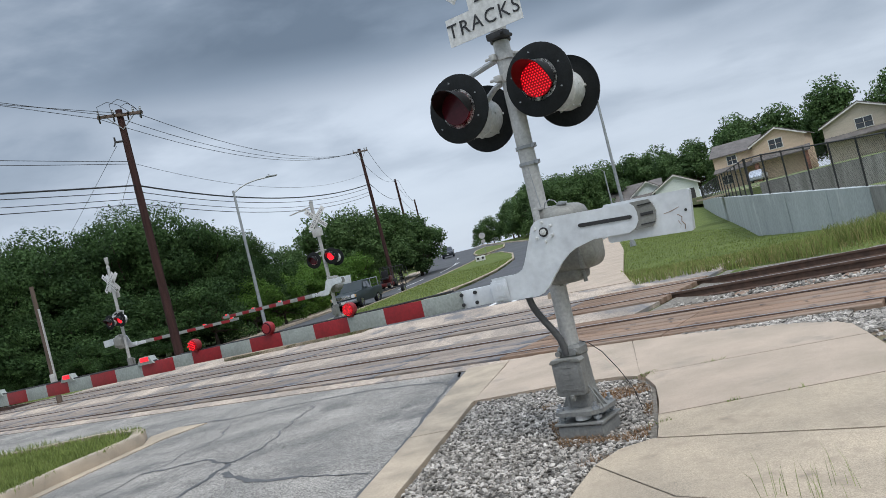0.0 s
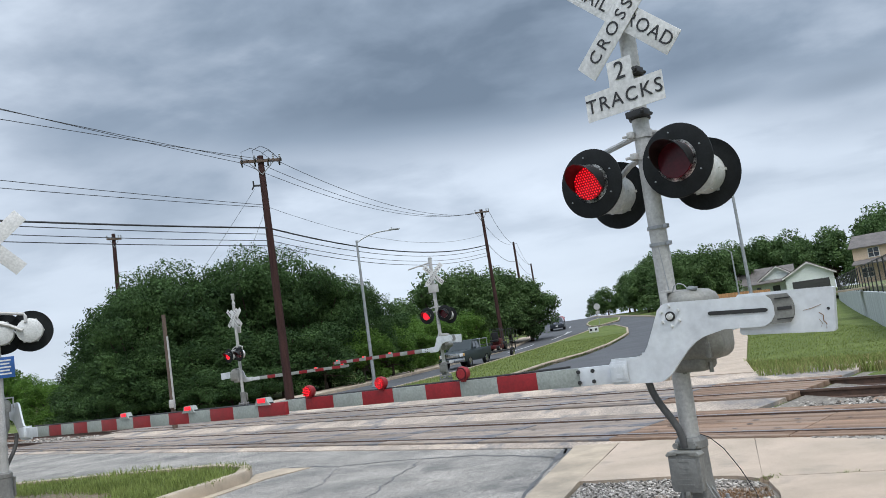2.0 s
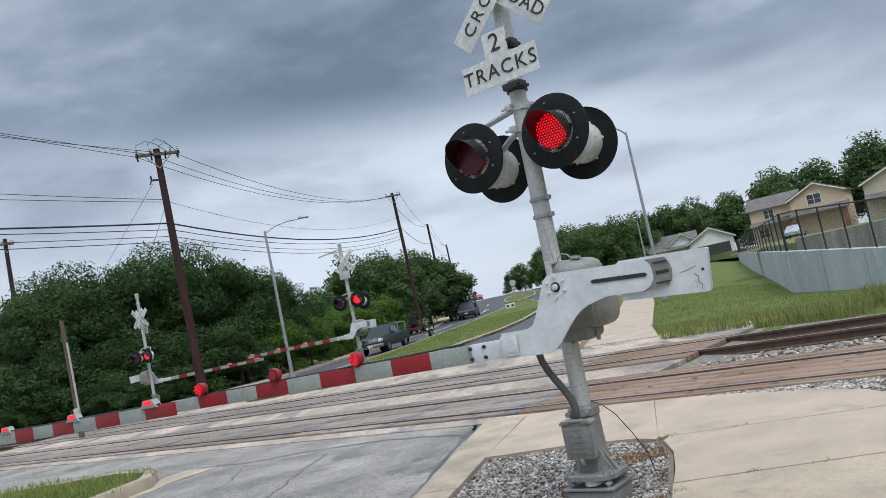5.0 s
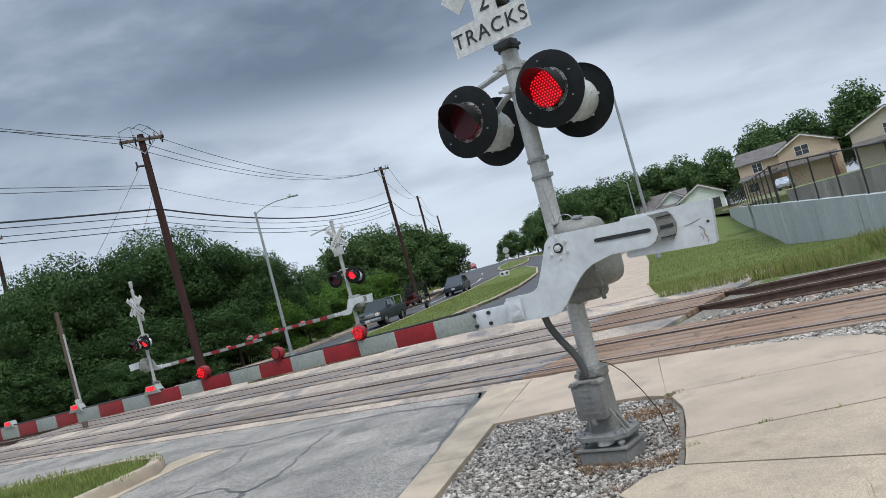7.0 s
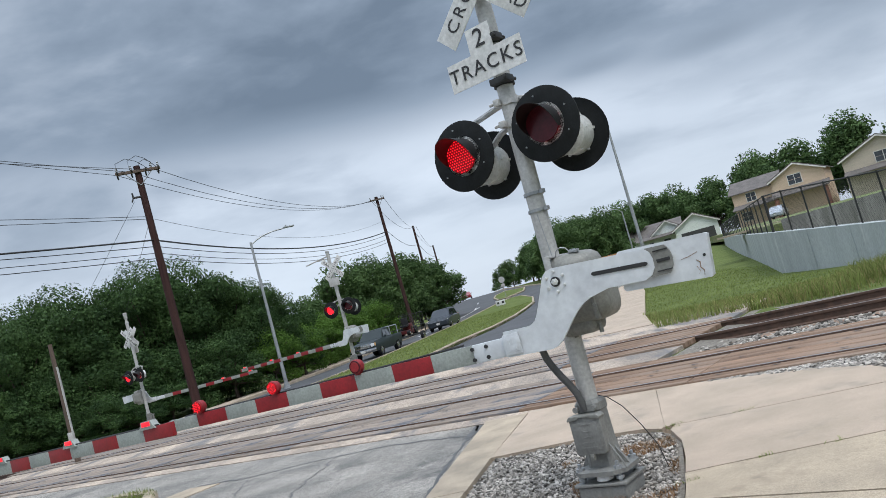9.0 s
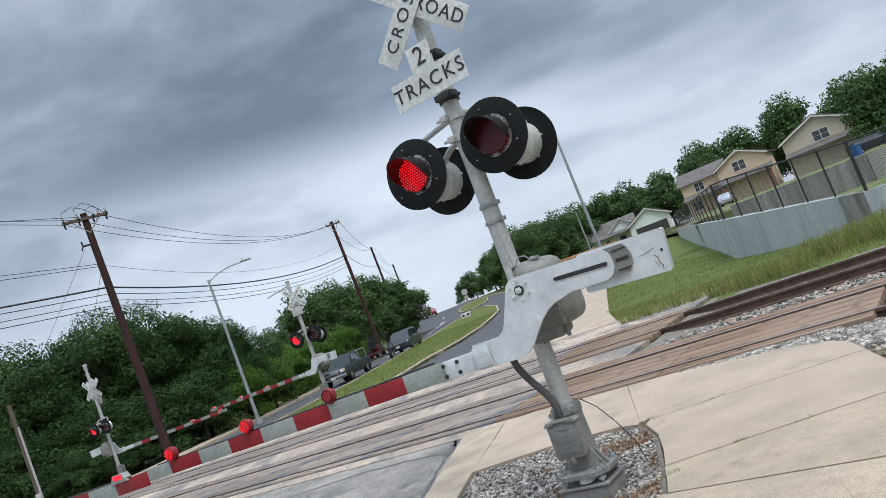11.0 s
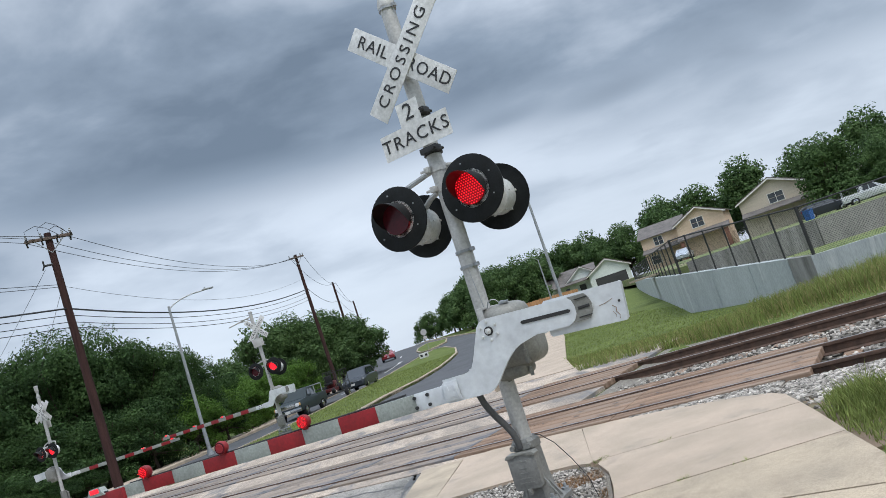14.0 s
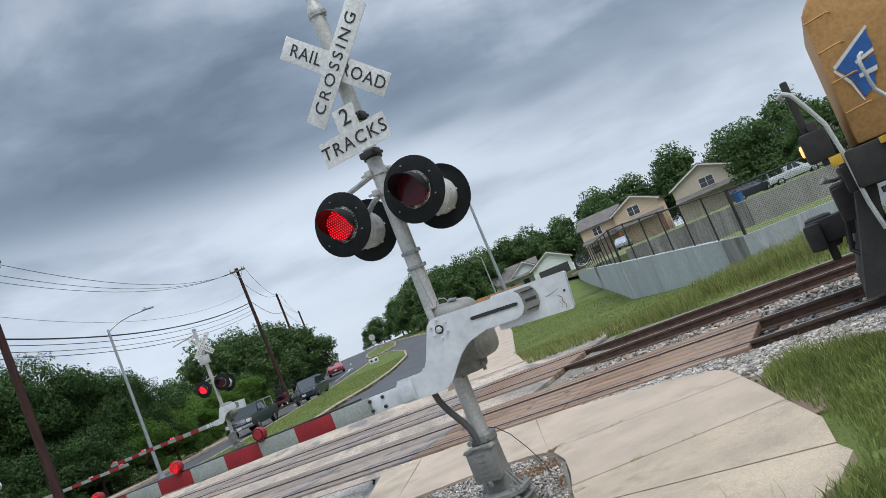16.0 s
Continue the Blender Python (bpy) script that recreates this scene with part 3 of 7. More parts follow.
def rail(n, z0):
    bm = BM()
    prof = [(-0.075, 0), (-0.075, 0.012), (-0.012, 0.03), (-0.012, 0.115), (-0.034, 0.125), (-0.034, 0.158), (-0.026, 0.165), (0.026, 0.165), (0.034, 0.158), (0.034, 0.125), (0.012, 0.115), (0.012, 0.03), (0.075, 0.012), (0.075, 0)]
    A, B = [], []
    for o, z in prof:
        A.append(bm.verts.new(un(LONG[0], n + o, z0 + z)))
        B.append(bm.verts.new(un(LONG[1], n + o, z0 + z)))
    for i in range(len(prof)):
        j = (i + 1) % len(prof)
        f = bm.faces.new((A[i], A[j], B[j], B[i]))
        if i == 6:
            f.material_index = 1
    bm.faces.new(A[::-1])
    bm.faces.new(B)
    return bm


RAIL_Z = -0.125
for name, ns in (("near", NEAR_N), ("far", FAR_N)):
    tr = tagged(new("railway_track"), "rusty steel rails with worn heads on wooden sleepers", "railway track", group="railway tracks")
    for n in ns:
        ob = part("rail", rail(n, RAIL_Z), [M_RAIL, M_RAILTOP], tr, smooth=None)
    bm = BM()
    box(bm, (0.23, 2.6, 0.16), bevel=0.012)
    me = mesh_of(bm, "sleeper", M_TIMBER)
    c = sum(ns) / 2
    for side in ((-31.6, -50), (-1.0, 22)) if name == "near" else ((-31.6, -50), (-5.0, 22)):
        lo, hi = min(side), max(side)
        k = lo
        while k < hi:
            ob = new("sleeper", me)
            ob.parent = tr
            ob.matrix_basis = Matrix.Translation(un(k + random.uniform(-0.05, 0.05), c, RAIL_Z - 0.085)) @ pose(0, 0, 0, 0, 0, TRACK_DEG + random.uniform(-1.5, 1.5))
            k += 0.55
    # timber panels of the crossing, plank by plank
    end = -1.3 if name == "near" else -5.15
    w_in = (GAUGE - 0.07 - 2 * 0.075) / 2
    cols = [(ns[0] + 0.11 + w_in * (i + 0.5), w_in - 0.008) for i in range(2)]
    cols += [(ns[0] - 0.06 - 0.13, 0.25)] + ([] if name == "near" else [(ns[0] - 0.06 - 0.395, 0.25)]) + [ (ns[1] + 0.06 + 0.13, 0.25), (ns[1] + 0.06 + 0.395, 0.25)]
    shared = {}
    for n, w in cols:
        a = end
        while a > -31:
            ln = 2.44
            grey = a < -6.0
            key = (round(w, 3), grey)
            if key not in shared:
                bm = BM()
                box(bm, (ln - 0.012, w, 0.10), bevel=0.012)
                shared[key] = mesh_of(bm, "plank", M_PANEL if grey else M_TIMBER)
            ob = new("plank", shared[key])
            ob.parent = tr
            ob.matrix_basis = Matrix.Translation(un(a - ln / 2, n, -0.022 + random.uniform(-0.006, 0.006))) @ pose(0, 0, 0, random.uniform(-0.5, 0.5), random.uniform(-0.15, 0.15), TRACK_DEG)
            a -= ln


def bed_sheet(n0, n1, u0, u1, lift):
    return sheet("ballast_bed", [tuple(un(a, b)[:2]) for a, b in ((u0, n0), (u1, n0), (u1, n1), (u0, n1))], lift, M_GRAVEL_BED, skirt=0.1)


bed_sheet(8.7, 17.2, -5.1, 40, -0.055)
bed_sheet(8.7, 17.2, -60, -31.5, -0.055)


sheet("gravel_strip", [tuple(un(a, b)[:2]) for a, b in ((-4.2, 8.6), (1.6, 8.6), (1.6, 9.66), (-4.2, 9.66))], 0.0, M_GRAVEL_BED, height=lambda x, y: -0.03, skirt=0.1)


def in_ballast(rng):
    u, n = rng.uniform(-5.2, 9.0), rng.uniform(8.75, 17.0)
    if u < -1.3 and n < 12.1:
        return None
    if n < 9.2 and u > 0.5 and rng.random() < 0.7:
        return None
    near = min(abs(n - q) for q in (*NEAR_N, *FAR_N))
    if near < 0.06:
        return None
    p = un(u, n)
    return (p.x, p.y, -0.145 + rng.uniform(-0.02, 0.015) + (0.05 if 12.2 < n < 13.3 else 0) + (0.07 if n < 9.0 else 0))


stones("ballast", 19000, in_ballast, 0.033, "grey crushed-stone ballast round the rails", seed=5)


def edge_ballast(rng):
    u, n = rng.uniform(-3.6, 1.4), 0
    n = 9.66 - abs(rng.normal(0, 0.22 if u < -1.6 else 0.6))
    p = un(u, n)
    if inside((p.x, p.y), [(1.9, 10.6), (3.1, 9.3), (3.6, 8.7), (3.78, 8.1), (3.5, 7.0), (1.2, 7.0)]) or n < 7.4:
        return None
    return (p.x, p.y, -0.012 if u < -1.6 else -0.04)


sheet("dirt", [(3.4, 8.8), (3.7, 8.0), (3.4, 7.0), (2.98, 5.6), (3.2, 5.5), (3.9, 6.6), (5.2, 6.6), (5.8, 7.0), (4.0, 8.4)][::-1], -0.035, M_DIRT, skirt=0.03)
stones("ballast", 9000, edge_ballast, 0.028, "scattered pale ballast along the pavement edge", seed=6)


def left_ballast(rng):
    u, n = rng.uniform(-42, -31.5), rng.uniform(9, 16.8)
    p = un(u, n)
    return (p.x, p.y, -0.14)


stones("ballast", 2500, left_ballast, 0.06, "grey ballast beyond the crossing", seed=7)

# sealed joint and cracks in the near road
def crack(rows, w, name="crack_seal"):
    bm = BM()
    rows = [Vector((x, y, 0)) for x, y in rows]
    L_, R_ = [], []
    for i, p in enumerate(rows):
        d = (rows[min(i + 1, len(rows) - 1)] - rows[max(i - 1, 0)]).normalized()
        q = Vector((-d.y, d.x, 0)) * w * random.uniform(0.6, 1.2)
        for side, s in ((L_, 1), (R_, -1)):
            c = p + q * s
            side.append(bm.verts.new((c.x, c.y, gz(c.x, c.y) - 0.016)))
    for i in range(len(rows) - 1):
        bm.faces.new((L_[i], L_[i + 1], R_[i + 1], R_[i]))
    ob = part(name, bm, M_SEAL, None, smooth=None)
    ob["kind"] = "structure"


def wander(a, b, amp, k=14):
    a, b = Vector(a), Vector(b)
    d = (b - a).normalized()
    q = Vector((-d.y, d.x))
    return [tuple(a.lerp(b, i / k) + q * (noise.noise((a.x + i * 0.43, a.y, 3.1)) * amp)) for i in range(k + 1)]


def chain(pts, amp, w, k=6):
    """A wandering crack through plan points."""
    rows = []
    for a, b in zip(pts, pts[1:]):
        rows += wander(a, b, amp, k)[:-1]
    crack(rows + [pts[-1]], w)


chain([(-0.36, 10.52), (-0.45, 9.8), (-0.63, 8.26), (-0.80, 7.09), (-0.96, 6.2), (-1.6, 2.5)], 0.05, 0.022, 10)
chain([(-1.8, 12.37), (-1.25, 12.21), (-0.7, 11.93), (-0.35, 11.65), (-0.22, 11.28), (-0.24, 10.9)], 0.03, 0.022)
chain([(-0.20, 11.35), (-0.23, 11.0), (-0.36, 10.5)], 0.03, 0.07, 4)
chain([(-4.81, 12.75), (-3.75, 12.19), (-2.86, 12.1), (-1.72, 11.75), (-0.91, 11.2), (-0.37, 10.71)], 0.08, 0.026)
chain([(-2.38, 11.65), (-2.47, 10.22), (-2.53, 9.12)], 0.10, 0.012, 12)
chain([(-2.53, 9.12), (-2.77, 8.6), (-2.9, 7.8), (-3.2, 6.6)], 0.10, 0.035, 8)
chain([(-2.68, 8.25), (-2.31, 7.71), (-2.01, 7.43), (-1.65, 7.27)], 0.06, 0.04, 6)
chain([(-1.65, 7.27), (-1.24, 6.98), (-0.95, 6.8)], 0.05, 0.014, 8)
chain([(-4.02, 9.31), (-3.65, 9.24), (-3.25, 9.26), (-2.75, 8.7)], 0.10, 0.03, 6)
chain([(-3.75, 12.0), (-3.5, 10.6), (-4.0, 9.3), (-4.4, 7.4)], 0.14, 0.010, 12)

# flat dark ovals just above the planks stand for shaded bolt holes
bm = BM()
rng_b = random.Random(8)
for ns in (NEAR_N, FAR_N):
    end = -1.3 if ns is NEAR_N else -5.15
    for n in (ns[0] + 0.22, ns[0] + 0.62, ns[1] - 0.62, ns[1] - 0.2, ns[0] - 0.2, ns[1] + 0.2, ns[1] + 0.47):
        a = end - 0.25
        while a > -20:
            if rng_b.random() < 0.75:
                c = un(a + rng_b.uniform(-0.08, 0.08), n + rng_b.uniform(-0.04, 0.04), 0.0365)
                d = Vector((U.x, U.y, 0)) * rng_b.uniform(0.03, 0.065)
                e = Vector((V.x, V.y, 0)) * rng_b.uniform(0.014, 0.026)
                bm.faces.new([bm.verts.new(c + d * math.cos(k) + e * math.sin(k)) for k in (0, 0.785, 1.57, 2.36, 3.14, 3.93, 4.71, 5.5)])
            a -= 0.61
tagged(part("lag_bolts", bm, M_DARK, None, smooth=None), "flat dark ovals for the shaded bolt holes in the crossing planks", "bolts", kind="stuff")

# ---- crossing signals ----
FLIPS = []


def led(parent, at, radius, lit_first, facing_back=False, dots=True, name="led_lens"):
    """A two-faced lens: one side of lit diodes, the other dark; it turns over when the lamp goes on or off."""
    bm = BM()
    lathe(bm, [(radius * 0.98, -0.008), (radius, 0.0), (radius * 0.98, 0.008)], 24, pose(0, 0, 0, 90, 0, 0))
    for f in bm.faces:
        c = f.calc_center_median()
        f.material_index = 1 if f.normal.y < -0.5 or c.y < -0.006 else 2
    bm.normal_update()
    for f in bm.faces:
        f.material_index = 1 if f.calc_center_median().y < 0 else 2
    if dots:
        step = radius / 6.2
        for i in range(-7, 8):
            for j in range(-7, 8):
                x, z = (i + 0.5 * (j % 2)) * step * 1.08, j * step * 0.94
                if x * x + z * z < (radius * 0.93) ** 2:
                    g = bmesh.ops.create_circle(bm, cap_ends=True, segments=6, radius=step * 0.29, matrix=Matrix.Translation((x, -0.0105, z)) @ pose(0, 0, 0, 90, 0, 0))
                    for v in g["verts"]:
                        for f in v.link_faces:
                            f.material_index = 0
    ob = part(name, bm, [M_LEDON, M_LEDGLOW if dots else M_LEDON, M_LEDOFF], parent, smooth=None)
    FLIPS.append((ob, at, lit_first, facing_back))
    return ob


def flash(ob, at, right_phase, back):
    """Turns the lens over at each change of the flasher."""
    base = 180.0 if back else 0.0
    x, y, z = at
    rows = []
    lit = right_phase
    ang = base + (0.0 if lit else 180.0)
    rows.append((0.0, pose(x, y, z, 0, 0, ang)))
    for k in range(0, 30):
        tk = 0.2667 + 0.5917 * k
        if tk > 15.9:
            break
        f0 = round(tk * 30) - 2
        half = round(tk * 2) * 15
        if f0 < half < f0 + 3:
            f0 = half if tk * 30 > half else half - 3
        for i in range(4):
            rows.append(((f0 + i) / 30, pose(x, y, z, 0, 0, ang + 60 * i)))
        ang += 180
    rows.append((16.0, pose(x, y, z, 0, 0, ang)))
    walk(ob, rows)


def lamp_unit(sig, x, y, z, back, right_phase, detail=True, k=1.0):
    """One flashing lamp: background disc, housing, hood and lens, facing -y or +y."""
    s = 1 if not back else -1
    m = Matrix.Translation((x, y, z)) @ pose(0, 0, 0, 0, 0, 180 if back else 0) @ Matrix.Scale(k, 4)
    head = new("flashing_lamp")
    head.parent = sig
    head.matrix_basis = m
    seg = 40 if detail else 24
    bm = BM()
    lathe(bm, [(0.134, -0.022), (0.145, -0.022), (0.16, -0.012), (0.29, -0.012), (0.305, -0.02), (0.305, -0.006), (0.29, 0.0), (0.134, 0.0)], seg, pose(0, 0, 0, 90, 0, 0))
    part("background", bm, M_BLACK, head, "black round background disc")
    bm = BM()
    lathe(bm, [(0.172, 0.0), (0.172, -0.19), (0.176, -0.192), (0.176, -0.205), (0.16, -0.215), (0.06, -0.225)], seg, pose(0, 0, 0, 90, 0, 0))
    for k in range(6):
        a = k * math.pi / 3
        box(bm, (0.02, 0.03, 0.02), (0.176 * math.cos(a), 0.02, 0.176 * math.sin(a)))
        rod(bm, (0.176 * math.cos(a), 0.155, 0.176 * math.sin(a)), (0.19 * math.cos(a), 0.155, 0.19 * math.sin(a)), 0.008, seg=6)
    part("housing", bm, M_DRUM, head, "light grey metal lamp drum")
    # hood: a cut-back tube above the lens
    bm = BM()
    R = 0.15
    outer, inner = [], []
    ks = 24
    for k in range(ks + 1):
        a = radians(-25 + 230 * k / ks)
        c = max(0.0, math.sin((a + radians(25)) / radians(230) * math.pi))
        depth = 0.03 + 0.22 * c ** 0.8
        for rr, lst in ((R, outer), (R - 0.006, inner)):
            lst.append((bm.verts.new((rr * math.cos(a), -0.01, rr * math.sin(a))), bm.verts.new((rr * math.cos(a), -0.01 - depth, rr * math.sin(a)))))
    for lst, mi in ((outer, 0), (inner, 1)):
        for p, q in zip(lst, lst[1:]):
            f = bm.faces.new((p[0], p[1], q[1], q[0]))
            f.material_index = mi
    for (p, q), (p2, q2) in zip(zip(outer, inner), zip(outer[1:], inner[1:])):
        bm.faces.new((p[1], q[1], q2[1], p2[1]))
    part("hood", bm, [M_HOOD, M_REDIN], head, "black half-round visor")
    led(head, (0, -0.03, 0), 0.147, right_phase, False, dots=detail)
    if detail:
        for a in (20, 95, 160, 215, 330):
            bm = BM()
            rod(bm, (0.235 * math.cos(radians(a)), -0.02, 0.235 * math.sin(radians(a))), (0.235 * math.cos(radians(a)), -0.032, 0.235 * math.sin(radians(a))), 0.007, seg=6)
            part("screw", bm, M_STEEL, head)
    return head


def crossbuck(sig, y, z, back=False, detail=True, k=1.0, x0=0.0):
    """Two crossed blades with their words."""
    m0 = Matrix.Translation((x0, y, z)) @ pose(0, 0, 0, 0, 0, 180 if back else 0) @ Matrix.Scale(k, 4)
    for ang, word, off in ((-44, ("RAIL", "ROAD"), 0.0), (44, ("CROSSING",), -0.012)):
        bm = BM()
        box(bm, (1.20, 0.006, 0.22), bevel=0.002)
        b = part("blade", bm, M_WHITE, sig, "white crossbuck blade with black letters", m=m0 @ pose(0.03 if off else 0.0, off, 0, 0, -ang, 0))
        face = pose(0, -0.005, 0, 90, 0, 0)
        if len(word) == 2:
            for w, x in zip(word, (-0.33, 0.33)):
                text_part(w, 0.165, pose(x, -0.005, 0, 90, 0, 0), M_LETTER, b, space=1.12)
        else:
            text_part(word[0], 0.165, face, M_LETTER, b, space=1.32)


def signal_mast(name, at, heading, label, lean=(0, 0), detail=True, front=True, tracks=True, cap=True, arm=None, side=-1, swing=0.0, rear_cross=False, lamps=((-0.38, False, False), (0.38, False, True)), lamp_z=2.72, lens=True, level=0.0, box_on=False, k_head=1.0, k_cross=1.0, cross_at=(0.0, 4.02), gate_at=(0.0, 0.0), arm_at=(0.0, -0.02), plate_x=0.0, sig_top=4.6, arm_swing=0.0):
    """A crossing signal: mast, crossbuck, lamp pairs, gate mechanism, counterweight and arm. Its face looks along -y."""
    sig = thing(name, Matrix.Translation(at) @ pose(0, 0, 0, lean[0], lean[1], 0) @ pose(0, 0, 0, 0, 0, heading), label, "signal", group="crossing signals")
    bm = BM()
    rod(bm, (0, 0, 0.18), (0, 0, sig_top), 0.067, 0.065, seg=20)
    part("mast", bm, M_GALV, sig, "weathered aluminium tube mast")
    for z in (2.25, 2.12, sig_top - 0.05):
        bm = BM()
        rod(bm, (0, 0, z - 0.012), (0, 0, z + 0.012), 0.078, seg=20)
        box(bm, (0.03, 0.04, 0.03), (0.085, -0.02, z))
        part("band", bm, M_STEEL, sig)
    if cap:
        bm = BM()
        lathe(bm, [(0.068, -0.07), (0.078, -0.04), (0.078, 0.0), (0.042, 0.10), (0.045, 0.13), (0.072, 0.19), (0.075, 0.22), (0.075, 0.36), (0.082, 0.365), (0.082, 0.41), (0.072, 0.43)], 24, Matrix.Translation((0, 0, sig_top)))
        part("bell", bm, M_GALV, sig, "grey bell on the mast top")
    # base
    bm = BM()
    box(bm, (0.37, 0.34, 0.13), (0, 0, 0.02), bevel=0.015)
    part("footing", bm, M_BODY, sig, "concrete footing")
    bm = BM()
    box(bm, (0.41, 0.37, 0.02), (0, 0, 0.10), bevel=0.006)
    rod(bm, (0, 0, 0.105), (0, 0, 0.17), 0.075, seg=16)
    part("base_plate", bm, M_BODY, sig)
    for x in (-0.15, 0.15):
        for y in (-0.13, 0.13):
            bm = BM()
            rod(bm, (x, y, 0.1), (x, y, 0.25), 0.014, seg=8)
            rod(bm, (x, y, 0.128), (x, y, 0.15), 0.03, seg=6)
            rod(bm, (x, y, 0.195), (x, y, 0.22), 0.03, seg=6)
            part("anchor_bolt", bm, M_STEEL, sig)
    # cast base: a flange plate on levelling nuts, a tapering square body, gussets and a collar
    bm = BM()
    rows = ((0.205, 0.19, 0.165), (0.205, 0.19, 0.195), (0.115, 0.10, 0.21), (0.098, 0.09, 0.40), (0.092, 0.088, 0.60), (0.10, 0.095, 0.61), (0.10, 0.095, 0.66), (0.08, 0.08, 0.685))
    rings = []
    for wx, wy, z in rows:
        c = 0.35 * wx
        rings.append([bm.verts.new((x, y, z)) for x, y in ((wx - c, -wy), (wx, -wy + c), (wx, wy - c), (wx - c, wy), (c - wx, wy), (-wx, wy - c), (-wx, c - wy), (c - wx, -wy))])
    for A, B in zip(rings, rings[1:]):
        for k in range(8):
            bm.faces.new((A[k], A[(k + 1) % 8], B[(k + 1) % 8], B[k]))
    bm.faces.new(rings[0][::-1])
    bm.faces.new(rings[-1])
    for sx in (-1, 1):
        v = [(sx * 0.10, 0, 0.20), (sx * 0.19, 0, 0.197), (sx * 0.10, 0, 0.34)]
        P = [[bm.verts.new((x, y + dy, z)) for x, y, z in v] for dy in (-0.012, 0.012)]
        bm.faces.new(P[0])
        bm.faces.new(P[1][::-1])
        for k in range(3):
            bm.faces.new((P[0][k], P[1][k], P[1][(k + 1) % 3], P[0][(k + 1) % 3]))
    for x in (-0.07, 0.07):
        rod(bm, (x, -0.085, 0.635), (x, -0.125, 0.635), 0.022, seg=8)
    part("pinnacle_base", bm, M_BODY, sig, "cast grey base", smooth=30)
    bm = BM()
    lathe(bm, [(0.05, 0.118), (0.062, 0.125), (0.058, 0.16)], 14, Matrix.Translation((0.02, -0.11, 0)))
    part("foam_plug", bm, M_WHITE, sig, "white foam plug between the plates")
    bm = BM()
    prism(bm, [(-0.105, 0.315), (0.105, 0.315), (0.122, 0.33), (0.122, 0.575), (0.11, 0.59), (-0.11, 0.59), (-0.122, 0.575), (-0.122, 0.33)], -0.165, -0.09, bevel=0.008)
    jb = part("junction_box", bm, M_BODY, sig, "grey cast junction box")
    bm = BM()
    prism(bm, [(-0.128, 0.568), (-0.05, 0.578), (-0.04, 0.588), (0.04, 0.588), (0.05, 0.578), (0.128, 0.568), (0.132, 0.582), (0.11, 0.602), (-0.11, 0.602), (-0.132, 0.582)], -0.178, -0.085, bevel=0.004)
    part("lid_lip", bm, M_CAST, jb, "curved drip edge over the cover")
    bm = BM()
    box(bm, (0.20, 0.006, 0.20), (0, -0.166, 0.45), bevel=0.002)
    for k, (w, z) in enumerate(((0.09, 0.535), (0.06, 0.485), (0.07, 0.445), (0.10, 0.405), (0.12, 0.37))):
        box(bm, (w, 0.006, 0.008), (0, -0.169, z))
    part("cover", bm, M_BODY, jb, "cast cover with raised bars")
    bm = BM()
    box(bm, (0.035, 0.03, 0.045), (0, -0.16, 0.30), bevel=0.006)
    rod(bm, (0, -0.174, 0.30), (0, -0.182, 0.30), 0.010, seg=8)
    part("hasp", bm, M_CAST, jb)
    bm = BM()
    tube(bm, [(0.10, -0.10, 0.40), (0.16, -0.14, 0.33), (0.21, -0.15, 0.25), (0.23, -0.15, 0.20)], 0.007, 6)
    part("drain_pipe", bm, M_BODY, sig)
    if detail:
        bm = BM()
        tube(bm, [(-0.01, -0.09, 0.62), (-0.015, -0.095, 0.68), (-0.03, -0.10, 0.75), (-0.065, -0.115, 0.83), (-0.105, -0.14, 0.91), (-0.135, -0.16, 0.98), (-0.155, -0.18, 1.05), (-0.165, -0.19, 1.12), (-0.165, -0.2, 1.2)], 0.027, 12)
        part("conduit", bm, M_CONDUIT, sig, "black flexible cable conduit")
        bm = BM()
        tube(bm, [(0.08, 0.0, 0.70), (0.12, 0.05, 0.67), (0.17, 0.15, 0.57), (0.21, 0.28, 0.40), (0.24, 0.42, 0.2), (0.24, 0.5, 0.0)], 0.0035, 6)
        part("ground_wire", bm, M_WIRE, sig)
    crossbuck(sig, -0.11, cross_at[1], detail=detail, k=k_cross, x0=cross_at[0])
    bm = BM()
    box(bm, (0.05, 0.09, 0.06), (0, -0.06, cross_at[1]), bevel=0.004)
    part("bracket", bm, M_STEEL, sig)
    if rear_cross:
        crossbuck(sig, 0.11, cross_at[1], back=True, k=k_cross)
    if tracks:
        bm = BM()
        prism(bm, [(-0.335, 3.165), (0.335, 3.165), (0.335, 3.385), (0.105, 3.385), (0.105, 3.58), (-0.105, 3.58), (-0.105, 3.385), (-0.335, 3.385)], -0.136, -0.13)
        pl = part("tracks_plate", bm, M_WHITE, sig, "white plate lettered 2 TRACKS", m=pose(plate_x, 0, 0))
        text_part("2", 0.2, pose(0, -0.139, 3.485, 90, 0, 0), M_LETTER, pl)
        text_part("TRACKS", 0.158, pose(0, -0.139, 3.275, 90, 0, 0), M_LETTER, pl, space=1.2)
        for z in (3.46, 3.13):
            bm = BM()
            box(bm, (0.16, 0.10, 0.05), (0.03, -0.08, z), bevel=0.008)
            rod(bm, (0.09, -0.16, z), (0.09, 0.02, z), 0.014, seg=8)
            rod(bm, (0, 0, z - 0.03), (0, 0, z + 0.03), 0.082, seg=16)
            part("clamp", bm, M_DARK, sig)
    elif box_on:
        bm = BM()
        box(bm, (0.42, 0.05, 0.3), (0.05, -0.12, 3.42), bevel=0.008)
        part("plate_back", bm, M_GALV, sig)
    # lamps on a crossarm
    bm = BM()
